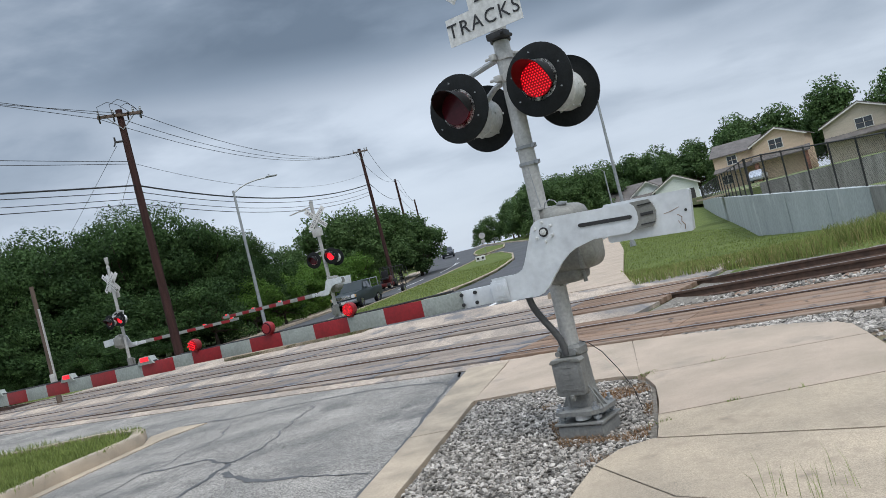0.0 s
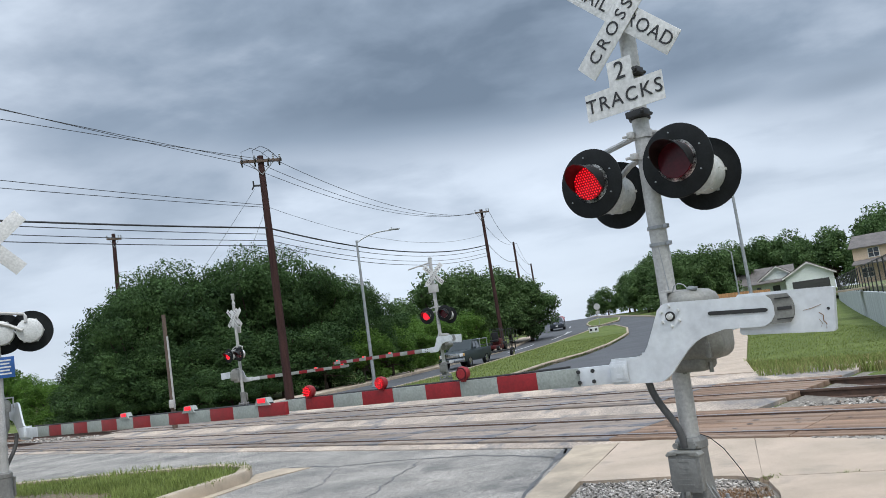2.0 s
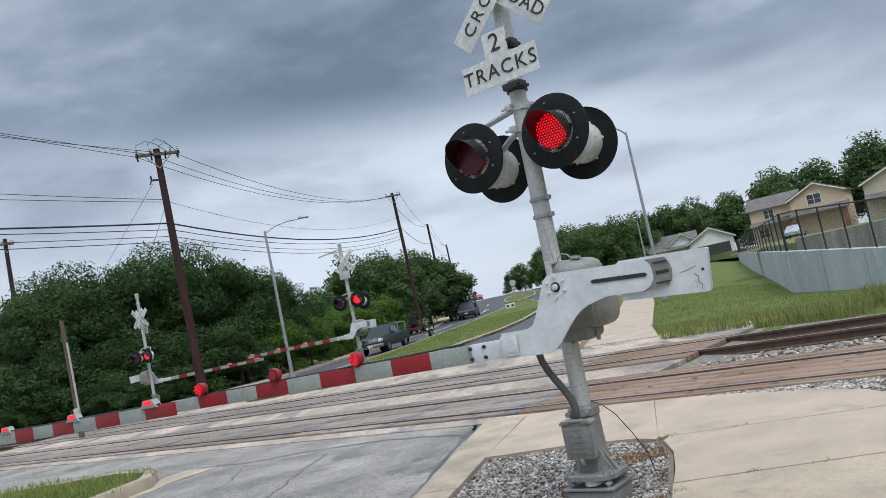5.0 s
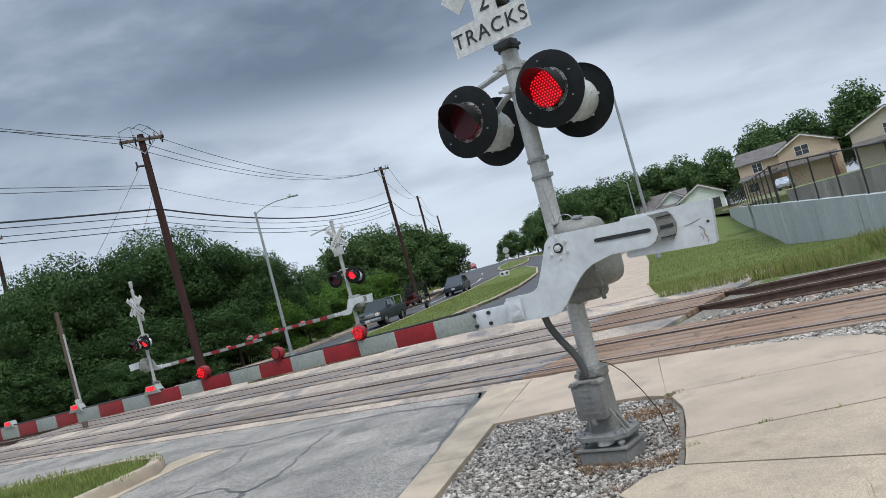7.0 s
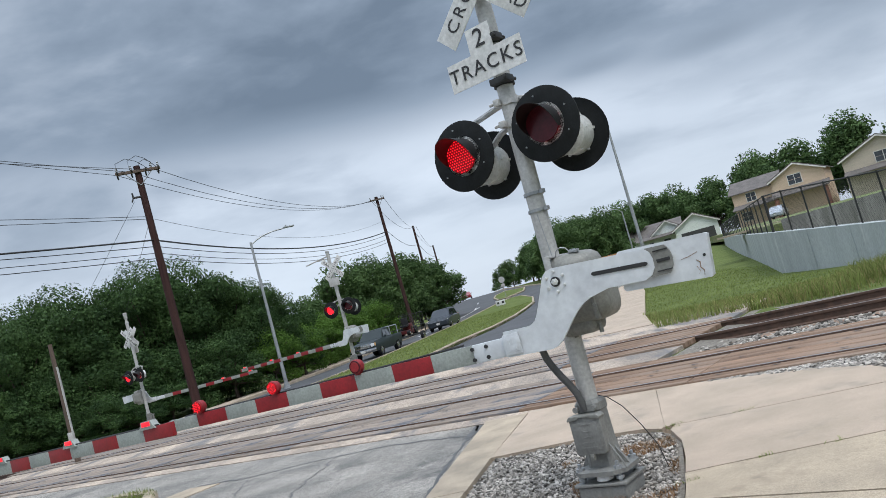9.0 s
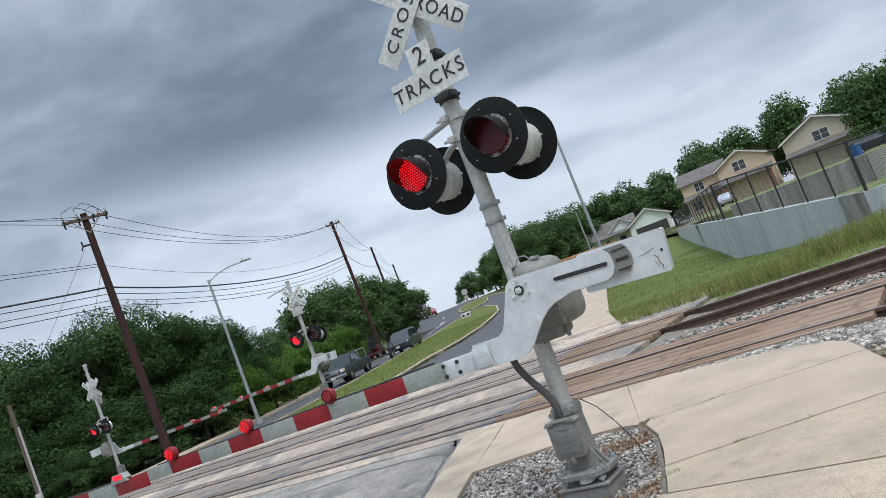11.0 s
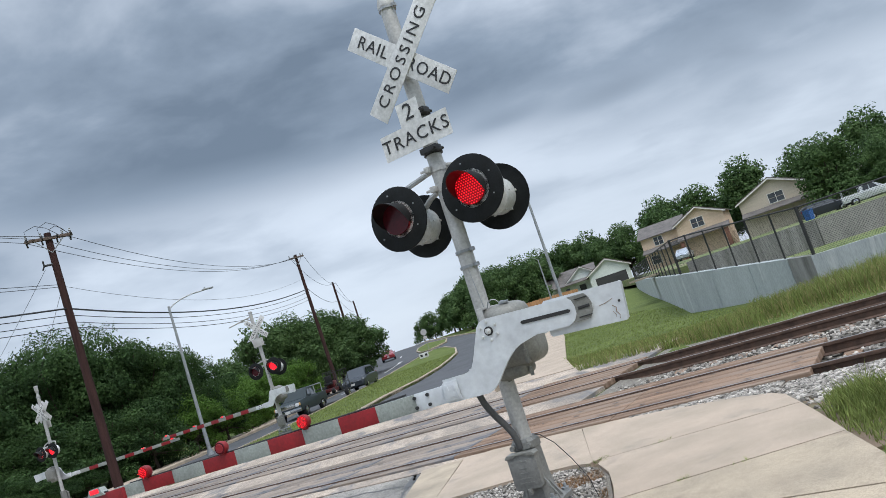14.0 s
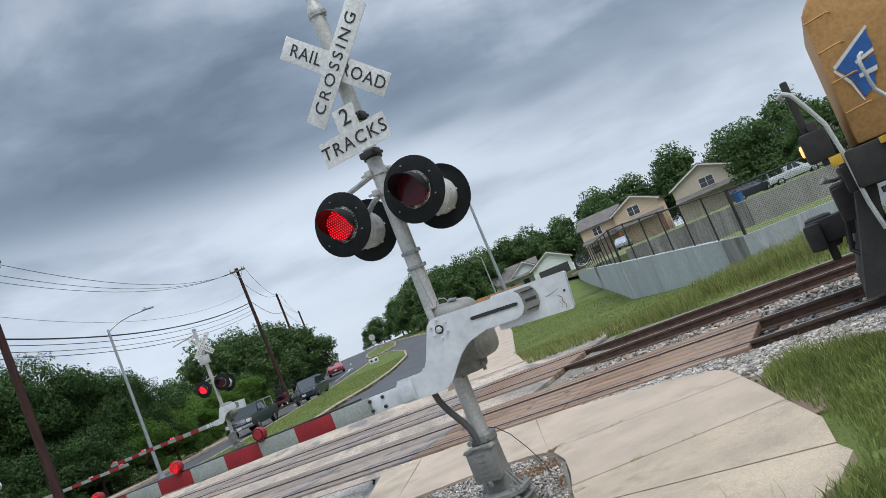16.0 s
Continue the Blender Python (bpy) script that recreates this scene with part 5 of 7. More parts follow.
for k, (x, y, s, kd) in enumerate(((29, 150, 1.08, 4), (34, 148, 1.15, 5), (39, 148, 1.1, 4), (44, 142, 1.1, 5), (50, 136, 1.2, 4), (56, 132, 1.25, 5), (61, 124, 1.3, 4), (68, 118, 1.25, 5), (76, 112, 1.3, 4), (84, 104, 1.25, 5), (92, 94, 1.25, 4), (37, 138, 0.9, 5), (47, 128, 1.0, 4))):
    tree(kd, x, y, s * 1.24, k * 71, "green tree behind the houses", z=2.0)
for k, (x, y, s, kd) in enumerate(((54.0, 88.5, 1.12, 4), (60.5, 88.0, 1.05, 5), (57.5, 84, 0.85, 3), (66, 76, 1.0, 4), (69, 70, 1.0, 3), (74, 64, 0.95, 4), (63, 82, 0.9, 5))):
    tree(kd, x, y, s, k * 37, "dark green garden tree before a house", z=1.75)

for k, (x, y, s) in enumerate(((-23.4, 36.6, 0.45), (-24.2, 38.0, 0.5), (-22.6, 36.0, 0.34))):
    tree(6, x, y, s, k * 53, "dark undergrowth at the foot of the oaks", 1.1, "shrub")
for k, (x, y, s) in enumerate(((-16.7, 36.0, 0.27), (-18.1, 36.2, 0.30), (-19.5, 36.9, 0.28), (-20.9, 37.3, 0.32), (-15.9, 38.0, 0.28))):
    tree(6, x, y, s, k * 91, "dark undergrowth at the foot of the oaks", 1.45, "shrub")
for k, (x, y, s) in enumerate(((-29.5, 42.5, 0.36), (-32.5, 45.5, 0.42), (-35.5, 48, 0.45), (-31, 48, 0.5))):
    tree(2, x, y, s, k * 53, "bright green bush beyond the tracks", 1.3, "shrub")
for k, (x, y, s, w) in enumerate(((31.5, 156, 1.15, 1.5), (42, 152, 1.2, 1.5), (53, 144, 1.3, 1.5), (64.5, 134, 1.35, 1.5), (74, 124, 1.35, 1.5), (84, 114, 1.3, 1.5), (95, 104, 1.3, 1.5), (25, 150, 1.0, 1.4), (19, 140, 0.9, 1.4))):
    tree(4 + k % 2, x, y, s, k * 61 + 9, "green tree behind the houses", w, z=2.0)

# ---- utility poles, lamps, wires ----
def crossarm_pole(x, y, z, top, lean, turn, label, r=0.16, arms=((0.25, 2.4),), mat_=None):
    p = thing("utility_pole", Matrix.Translation((x, y, z)) @ pose(0, 0, 0, lean[0], lean[1], turn), label, "utility pole", group="utility poles")
    bm = BM()
    rod(bm, (0, 0, -0.4), (0, 0, top - z), r * 1.15, r * 0.8, seg=14)
    part("shaft", bm, mat_ or M_POLE, p, "dark creosoted wooden shaft")
    for dz, w in arms:
        h = top - z - dz
        bm = BM()
        box(bm, (w, 0.10, 0.12), (0, -0.15, h), bevel=0.01)
        part("crossarm", bm, M_POLE_OLD, p)
        bm = BM()
        rod(bm, (-w * 0.3, -0.16, h - 0.05), (0, -0.14, h - 0.6), 0.02, seg=6)
        rod(bm, (w * 0.3, -0.16, h - 0.05), (0, -0.14, h - 0.6), 0.02, seg=6)
        part("brace", bm, M_STEEL, p)
        for k in (-0.46, -0.15, 0.3, 0.46):
            bm = BM()
            lathe(bm, [(0.02, 0.05), (0.05, 0.09), (0.03, 0.12), (0.055, 0.16), (0.03, 0.2), (0.045, 0.24), (0.02, 0.27)], 10, Matrix.Translation((k * w, -0.15, h)))
            part("insulator", bm, M_STEEL, p)
    return p


P1 = crossarm_pole(-12.0, 31.5, 0.0, 10.72, (0, -0.6), 28, "tall creosoted utility pole carrying many wires", 0.165, ((0.25, 1.75),))
P2 = crossarm_pole(-5.95, 62.1, 1.0, 11.98, (0, -1.0), 20, "creosoted utility pole beside the far road", 0.14, ((0.25, 1.2),))
bm = BM()
for a, b, h in ((-0.78, 0.42, 0.55), (-0.3, 0.75, 0.62), (0.1, 0.80, 0.42)):
    tube(bm, [(a, -0.2, 10.5), (a - 0.02, -0.2, 10.5 + h * 0.7), ((a * 2 + b) / 3, -0.1, 10.52 + h), ((a + b * 2) / 3, 0.1, 10.5 + h * 0.85), (b, 0.2, 10.48 + h * 0.3), (b + 0.03, 0.25, 10.4)], 0.012, 5)
part("jumper_wire", bm, M_WIRE, P1, "black jumper loops over the pole top")
for k in (-0.8, -0.25, 0.3, 0.8):
    for y0, y1 in ((0.0, 0.42), (-0.3, -0.7)):
        bm = BM()
        rod(bm, (k, y0, 10.42), (k + 0.12 * (y1 - y0), y1, 10.40), 0.035, seg=8)
        part("strain_insulator", bm, M_DARK, P1)
bm = BM()
box(bm, (0.34, 0.08, 0.08), (-0.26, -0.05, 9.42), bevel=0.02)
rod(bm, (-0.42, -0.05, 9.42), (-0.42, -0.05, 9.62), 0.035, seg=8)
rod(bm, (-0.42, -0.05, 9.42), (-0.50, -0.05, 9.25), 0.03, seg=8)
part("guy_bracket", bm, M_DARK, P1)
P3 = crossarm_pole(-6.1, 95, 1.9, 12.9, (0, -0.5), 15, "distant wooden utility pole", 0.15, ())
P4 = crossarm_pole(-5.9, 125, 2.6, 12.6, (0, -0.5), 15, "distant wooden utility pole", 0.15, ())
P5 = crossarm_pole(-31.6, 51, 0.3, 12.8, (0, 0.3), 40, "distant wooden utility pole behind the oaks", 0.16, ((0.4, 1.0),))
stub = crossarm_pole(-14.4, 26.45, 0, 4.1, (0, -0.8), 0, "short weathered wooden service pole with a meter", 0.085, (), M_POLE_OLD)
bm = BM()
box(bm, (0.18, 0.14, 0.28), (0.05, -0.12, 0.9), bevel=0.015)
box(bm, (0.05, 0.05, 2.6), (0.09, -0.05, 2.0))
part("meter_box", bm, M_GALV, stub, "small grey meter box and conduit")

def wire(a, b, sag, r=0.012):
    a, b = Vector(a), Vector(b)
    bm = BM()
    pts = []
    for i in range(17):
        k = i / 16
        p = a.lerp(b, k)
        p.z -= sag * 4 * k * (1 - k)
        pts.append(p)
    tube(bm, pts, r, 5)
    return tagged(part("overhead_wire", bm, M_WIRE, None, smooth=40), "black overhead wire sagging between poles", "wire", group="overhead wires")


def P_off(px, py, ang, off, z):
    return (px + math.cos(radians(ang)) * off, py + math.sin(radians(ang)) * off, z)


for off, z, zl in ((-0.8, 10.45, 12.25), (-0.25, 10.5, 11.95), (0.8, 10.42, 11.1)):
    wire(P_off(-12.1, 31.4, 28, off, z), P_off(-6.1, 61.95, 20, off * 0.7, 11.75), 1.1)
    wire(P_off(-12.1, 31.4, 28, off, z), (-21.8, 12.2, zl), 0.15)
for z, zl in ((8.55, 8.95), (8.45, 8.55)):
    wire((-12.08, 31.4, z), (-21.5, 12.2, zl), 0.12)
wire((-12.08, 31.4, 8.5), (-6.1, 61.95, 9.95), 1.1, 0.008)
for z, z2, zl, r in ((7.55, 9.05, 7.35, 0.035), (7.28, 8.8, 7.3, 0.016), (7.0, 8.45, 7.02, 0.014), (6.78, 8.2, 6.78, 0.016)):
    wire((-12.06, 31.4, z), (-6.1, 61.95, z2), 0.8, r)
    wire((-12.06, 31.4, z), (-21.0, 13.2, zl), 0.12, r)
for off, z in ((-0.55, 11.85), (0.55, 11.85)):
    wire(P_off(-6.1, 62, 20, off, z), P_off(-6.1, 95, 15, off * 0.5, 12.7), 0.9, 0.015)
    wire(P_off(-6.1, 95, 15, off * 0.5, 12.7), (-5.9, 125, 12.4), 0.8, 0.015)
wire((-6.1, 62, 9.3), (-6.1, 95, 10.6), 0.7, 0.02)
wire((-6.1, 95, 10.6), (-5.9, 125, 10.8), 0.6, 0.02)
wire((-12.1, 31.5, 8.45), (-15.2, 34.2, 5.4), 0.05, 0.008)
wire((-12.5, 31.4, 9.3), (-19.5, 37.0, 5.5), 0.05, 0.008)


def street_lamp(x, y, z, top, turn, label, reach=1.9):
    s = thing("street_lamp", Matrix.Translation((x, y, z)) @ pose(0, 0, 0, 0, 0, turn), label, "street lamp", group="street lamps")
    h = top - z
    bm = BM()
    rod(bm, (0, 0, 0), (0, 0, h), 0.095, 0.055, seg=12)
    rod(bm, (0, 0, 0), (0, 0, 0.25), 0.16, 0.14, seg=12)
    part("pole", bm, M_STEEL, s, "galvanised steel pole")
    bm = BM()
    tube(bm, [(0, 0, h - 0.12), (reach * 0.15, 0, h + 0.06), (reach * 0.35, 0, h + 0.22), (reach * 0.62, 0, h + 0.34), (reach, 0, h + 0.40)], 0.035, 8)
    part("bracket_arm", bm, M_STEEL, s)
    bm = BM()
    box(bm, (0.55, 0.22, 0.07), (reach + 0.15, 0, h + 0.42), bevel=0.025)
    rod(bm, (reach + 0.02, 0, h + 0.44), (reach + 0.02, 0, h + 0.53), 0.04, seg=8)
    part("lamp_head", bm, M_STEEL, s, "grey lamp head")
    return s


street_lamp(-10.12, 38.0, 0.1, 7.42, 30, "slim galvanised street lamp before the oaks")
street_lamp(8.4, 39.5, 0.1, 8.6, 200, "tall galvanised street lamp beside the far pavement", 1.2)
street_lamp(15.5, 78.8, 1.3, 6.7, 200, "distant slim street lamp", 1.0)

# ---- retaining walls, terrace, fence ----
M_WALL = mat("painted_wall", (0.40, 0.43, 0.43), (0.31, 0.335, 0.335), 0.85, scale=0.7, fine=30, bump=0.1, stretch=(1.6, 1.6, 0.25), spots=(0.9, 0.60, 0.68, (0.50, 0.52, 0.51)))
M_WALL_OLD = mat("stained_wall", (0.30, 0.295, 0.28), (0.13, 0.125, 0.115), 0.9, scale=1.1, fine=30, bump=0.2, stretch=(2.2, 2.2, 0.3))
M_BANK = mat("bank_grass", (0.15, 0.185, 0.06), (0.095, 0.13, 0.035), 0.9, scale=0.5, fine=20, bump=0.5, spots=(0.4, 0.5, 0.7, (0.23, 0.20, 0.12)), depth=0.04)
W0, W1, W2 = Vector((26.5, 86)), Vector((10.2, 27.6)), Vector((11.05, 20.1))
W3 = Vector((W2.x + U.x * 45, W2.y + U.y * 45))


def wall_run(name, rows, thick, material, label, parent=None, seam=0.0):
    """A wall along plan points with its own foot and top at each: (x, y, foot, top)."""
    bm = BM()
    pts = [Vector(r[:2]) for r in rows]
    A = []
    for i, r in enumerate(rows):
        d = (pts[min(i + 1, len(pts) - 1)] - pts[max(i - 1, 0)]).normalized()
        q = Vector((-d.y, d.x)) * thick
        A.append([bm.verts.new((r[0], r[1], r[2])), bm.verts.new((r[0], r[1], r[3])), bm.verts.new((r[0] + q.x, r[1] + q.y, r[3])), bm.verts.new((r[0] + q.x, r[1] + q.y, r[2]))])
    for a, b in zip(A, A[1:]):
        for k in range(4):
            bm.faces.new((a[k], a[(k + 1) % 4], b[(k + 1) % 4], b[k]))
    bm.faces.new(A[0][::-1])
    bm.faces.new(A[-1])
    ob = part(name, bm, material, parent, smooth=None)
    if parent is None:
        tagged(ob, label, "wall", kind="structure")
    return ob


ret = tagged(new("retaining_wall"), "grey painted concrete retaining wall with patches", "wall", kind="structure")
# panels from the far end to the bend, then along the tracks
cuts = [0.0, 0.14, 0.30, 0.46, 0.62, 0.74, 0.84, 0.92, 1.0]
for i, (k0, k1) in enumerate(zip(cuts, cuts[1:])):
    a, b = W0.lerp(W1, k0), W0.lerp(W1, k1)
    wall_run("wall_panel", [(b.x, b.y, -0.5, 1.62 - 0.35 * k1), (a.x, a.y, -0.3, 1.62 - 0.35 * k0)], -0.25, M_WALL, "", ret)
for k0, k1, mm in ((0, 0.3, M_WALL), (0.303, 0.6, M_WALL), (0.603, 0.86, M_WALL), (0.863, 1.0, M_WALL_OLD)):
    a, b = W1.lerp(W2, k0), W1.lerp(W2, k1)
    wall_run("wall_panel", [(b.x, b.y, -0.7, 1.27 - 0.53 * k1), (a.x, a.y, -0.6, 1.27 - 0.53 * k0)], -0.25, mm, "", ret)
for k in range(8):
    a, b = W2 + Vector(U[:2]) * (5.0 * k + 0.004), W2 + Vector(U[:2]) * (5.0 * k + 4.99)
    wall_run("wall_panel", [(a.x, a.y, -0.7, 0.74), (b.x, b.y, -0.7, 0.74)], 0.25, M_WALL, "", ret)
upper = tagged(new("retaining_wall"), "bare weathered concrete upper wall", "wall", kind="structure")
for k in range(10):
    a, b = un(-6.9 + 4.5 * k, 29.0), un(-6.9 + 4.5 * k + 4.48, 29.0)
    wall_run("wall_panel", [(a.x, a.y, 0.2, 1.62), (b.x, b.y, 0.2, 1.62)], 0.25, M_WALL_OLD if k % 3 == 0 else mat("bare_wall", (0.36, 0.345, 0.32), (0.24, 0.23, 0.215), 0.9, scale=0.8, fine=30, bump=0.2, stretch=(1.5, 1.5, 0.4)), "", upper)
q1, q2 = Vector((10.75, 28.5)), un(40, 29.2)
sheet("terrace", [(W1.x + 0.2, W1.y + 0.1), (W2.x + 0.22, W2.y + 0.25), (W3.x + 0.1, W3.y + 0.25), (q2.x, q2.y), (q1.x, q1.y)], 0.0, M_BANK, height=lambda x, y: ramp(x * V.x + y * V.y, ((22, 0.6), (29.2, 0.72))), skirt=0.6)
sheet("terrace", [(q1.x, q1.y + 0.1), (q2.x, q2.y + 0.1), (150, 40), (150, 170), (40, 170), (W0.x + 0.4, W0.y)], 0.0, M_BANK, height=lambda x, y: ramp(x * V.x + y * V.y, ((29, 1.5), (60, 1.6), (100, 2.0), (300, 2.2))), skirt=0.8)
sheet("street", [tuple(un(a, b)[:2]) for a, b in ((-14, 44), (70, 40), (70, 47), (-12, 53))], 0.03, M_KERB, height=lambda x, y: ramp(x * V.x + y * V.y, ((29, 1.5), (60, 1.6), (100, 2.0))), skirt=0.1)

fence = thing("chain_link_fence", pose(0, 0, 0), "black chain-link fence on top of the grey wall", "fence")
posts = []
for k in range(25):
    f = k / 24
    p = W0.lerp(W1, f)
    posts.append((p.x + 0.12, p.y, 1.62 - 0.35 * f, 1.3))
for k in range(1, 7):
    p = W1.lerp(W2, k / 6)
    posts.append((p.x + 0.12, p.y + 0.05, 1.27 - 0.53 * k / 6, 1.36))
for k in range(1, 14):
    p = W2 + Vector(U[:2]) * (2.9 * k)
    posts.append((p.x + 0.05, p.y + 0.1, 0.74, 1.36))
for i, (x, y, z, h) in enumerate(posts):
    bm = BM()
    rod(bm, (x, y, z - 0.05), (x, y, z + h), 0.048 if i in (0, 24, 30) else 0.028, seg=8)
    part("post", bm, M_DARK, fence)
for a, b in zip(posts, posts[1:]):
    bm = BM()
    rod(bm, (a[0], a[1], a[2] + a[3] - 0.03), (b[0], b[1], b[2] + b[3] - 0.03), 0.022, seg=6)
    part("rail", bm, M_DARK, fence)
mv, mf = [], []
for a, b in zip(posts[:39], posts[1:40]):
    A, B = Vector((a[0], a[1], a[2])), Vector((b[0], b[1], b[2]))
    ln = (B - A).length
    h = a[3] - 0.05
    step = 0.075
    d = (B - A) / ln
    cnt = int((ln + h) / step)
    for s in (1, -1):
        for k in range(cnt):
            o = -h + k * step
            x0, x1 = max(0.0, o), min(ln, o + h)
            if x1 - x0 < 0.02:
                continue
            z0, z1 = x0 - o, x1 - o
            p, q = (A + d * x0, A + d * x1) if s == 1 else (A + d * (ln - x0), A + d * (ln - x1))
            i = len(mv)
            w = 0.004
            mv += [(p.x, p.y, p.z + z0 - w), (q.x, q.y, q.z + z1 - w), (q.x, q.y, q.z + z1 + w), (p.x, p.y, p.z + z0 + w)]
            mf.append((i, i + 1, i + 2, i + 3))
ob = pydata("wire_mesh", mv, mf, M_DARK, fence)
ob["kind"] = "stuff"
ob["label"] = "black diamond wire mesh"

wood = thing("board_fence", pose(0, 0, 0), "orange-brown wooden board fence beside a house", "fence")
M_BOARD = mat("cedar_board", (0.42, 0.22, 0.095), (0.30, 0.16, 0.075), 0.8, scale=2, fine=20, bump=0.2, per_object=0.2, stretch=(4, 4, 0.5))
bm = BM()
box(bm, (0.145, 0.02, 1.8), (0, 0, 0.9), bevel=0.004)
board = mesh_of(bm, "board", M_BOARD)
fa, fb = Vector((13.2, 88)), Vector((22.4, 96))
nb = 80
for k in range(nb):
    p = fa.lerp(fb, k / nb)
    ob = new("board", board)
    ob.parent = wood
    ob.matrix_basis = pose(p.x, p.y, gz(p.x, p.y) - 0.05 + random.uniform(-0.02, 0.02), 0, 0, math.degrees(math.atan2(fb.y - fa.y, fb.x - fa.x)))

far_path = sheet("pavement", [(2.3, 20.9), (4.0, 19.6), (4.7, 24), (7.6, 38), (11.6, 60), (16.0, 84), (22.0, 110), (20.3, 110.5), (14.4, 84.5), (10.0, 60.3), (6.0, 38.4), (3.1, 25)], 0.01, M_CONCRETE)

# ---- houses ----
M_TAN = mat("tan_siding", (0.62, 0.47, 0.345), (0.55, 0.415, 0.30), 0.8, scale=0.6, fine=6, bump=0.1, stretch=(1, 1, 6))
M_BEIGE = mat("beige_siding", (0.52, 0.445, 0.36), (0.45, 0.39, 0.315), 0.8, scale=0.6, fine=6, bump=0.1, stretch=(1, 1, 6))
M_WHITEWALL = mat("white_siding", (0.66, 0.70, 0.67), (0.58, 0.62, 0.59), 0.8, scale=0.6, fine=6, bump=0.1, stretch=(1, 1, 6))
M_SHINGLE = mat("roof_shingle", (0.145, 0.13, 0.12), (0.095, 0.085, 0.08), 0.9, scale=1.2, fine=9, bump=0.3)
M_TRIM = mat("white_trim", (0.72, 0.70, 0.66), None, 0.6, scale=2, bump=0.02)
M_PANE = mat("window_glass", (0.05, 0.06, 0.07), (0.035, 0.04, 0.05), 0.12, scale=1, bump=0)
M_DOORDARK = mat("dark_door", (0.045, 0.045, 0.045), (0.035, 0.035, 0.035), 0.6, scale=1, fine=5, bump=0.05, stretch=(0.3, 1, 5))
M_BRICK = mat("brick_pier", (0.28, 0.13, 0.09), (0.2, 0.095, 0.07), 0.9, scale=3, fine=20, bump=0.2)


def window(parent, x, z, w, h, y, double=True):
    bm = BM()
    for bx, bz, sw, sh in ((0, h / 2, w + 0.16, 0.08), (0, -h / 2, w + 0.16, 0.08), (-w / 2, 0, 0.08, h), (w / 2, 0, 0.08, h)):
        box(bm, (sw, 0.08, sh), (x + bx, y - 0.03, z + bz))
    fr = part("window", bm, M_TRIM, parent, "white-framed window")
    n = 2 if double else 1
    for k in range(n):
        for r in range(2):
            bm = BM()
            pw, ph = w / n - 0.07, h / 2 - 0.05
            box(bm, (pw, 0.02, ph), (x - w / 2 + w / n * (k + 0.5), y - 0.015, z - h / 4 + r * h / 2))
            part("pane", bm, M_PANE, fr)
    if double:
        bm = BM()
        box(bm, (0.07, 0.07, h), (x, y - 0.03, z))
        part("mullion", bm, M_TRIM, fr)


def gable_block(parent, w, d, h, rise, y0, x0, wall, over=0.4, along="y", roofname="roof"):
    """Walls with a gable roof; the ridge runs along y (gable to the front) or x."""
    bm = BM()
    if along == "y":
        poly = [(-w / 2 + x0, 0), (w / 2 + x0, 0), (w / 2 + x0, h), (x0, h + rise), (-w / 2 + x0, h)]
        prism(bm, poly, y0, y0 + d)
    else:
        A = [bm.verts.new((x0 - w / 2, y, z)) for y, z in ((y0, 0), (y0 + d, 0), (y0 + d, h), (y0 + d / 2, h + rise), (y0, h))]
        B = [bm.verts.new((x0 + w / 2, y, z)) for y, z in ((y0, 0), (y0 + d, 0), (y0 + d, h), (y0 + d / 2, h + rise), (y0, h))]
        bm.faces.new(A)
        bm.faces.new(B[::-1])
        for i in range(5):
            j = (i + 1) % 5
            bm.faces.new((A[i], B[i], B[j], A[j]))
    part("wall", bm, wall, parent, smooth=None)
    t = 0.14
    for s in (-1, 1):
        bm = BM()
        if along == "y":
            run = w / 2 + over
            drop = rise / (w / 2) * over
            poly = [(x0, h + rise + 0.02), (x0 + s * run, h - drop + 0.02), (x0 + s * run, h - drop + 0.02 + t), (x0, h + rise + 0.02 + t)]
            prism(bm, poly, y0 - over, y0 + d + over)
        else:
            run = d / 2 + over
            drop = rise / (d / 2) * over
            yc = y0 + d / 2
            A = [(yc, h + rise + 0.02), (yc + s * run, h - drop + 0.02), (yc + s * run, h - drop + 0.02 + t), (yc, h + rise + 0.02 + t)]
            P = [bm.verts.new((x0 - w / 2 - over, y, z)) for y, z in A]
            Q = [bm.verts.new((x0 + w / 2 + over, y, z)) for y, z in A]
            bm.faces.new(P)
            bm.faces.new(Q[::-1])
            for i in range(4):
                j = (i + 1) % 4
                bm.faces.new((P[i], Q[i], Q[j], P[j]))
        rf = part(roofname, bm, M_SHINGLE, parent, "grey-brown shingle roof", smooth=None)
    if along == "y":
        for s in (-1, 1):
            bm = BM()
            run = w / 2 + over
            drop = rise / (w / 2) * over
            prism(bm, [(x0, h + rise - 0.16), (x0 + s * run, h - drop - 0.16), (x0 + s * run, h - drop + 0.02), (x0, h + rise + 0.02)], y0 - over - 0.02, y0 - over + 0.04)
            part("barge_board", bm, M_TRIM, parent, smooth=None)


def slant_roof(parent, x0, x1, y0, y1, z0, z1):
    bm = BM()
    A = [bm.verts.new(p) for p in ((x0, y0, z0), (x1, y0, z0), (x1, y1, z1), (x0, y1, z1))]
    B = [bm.verts.new((v.co.x, v.co.y, v.co.z + 0.14)) for v in A]
    bm.faces.new(A[::-1])
    bm.faces.new(B)
    for i in range(4):
        j = (i + 1) % 4
        bm.faces.new((A[i], A[j], B[j], B[i]))
    part("porch_roof", bm, M_SHINGLE, parent, smooth=None)


H1 = thing("house", pose(41.4, 106.0, 2.0, 0, 0, -30), "tan two-storey house with grey shingle roof and garage", "house", group="houses")
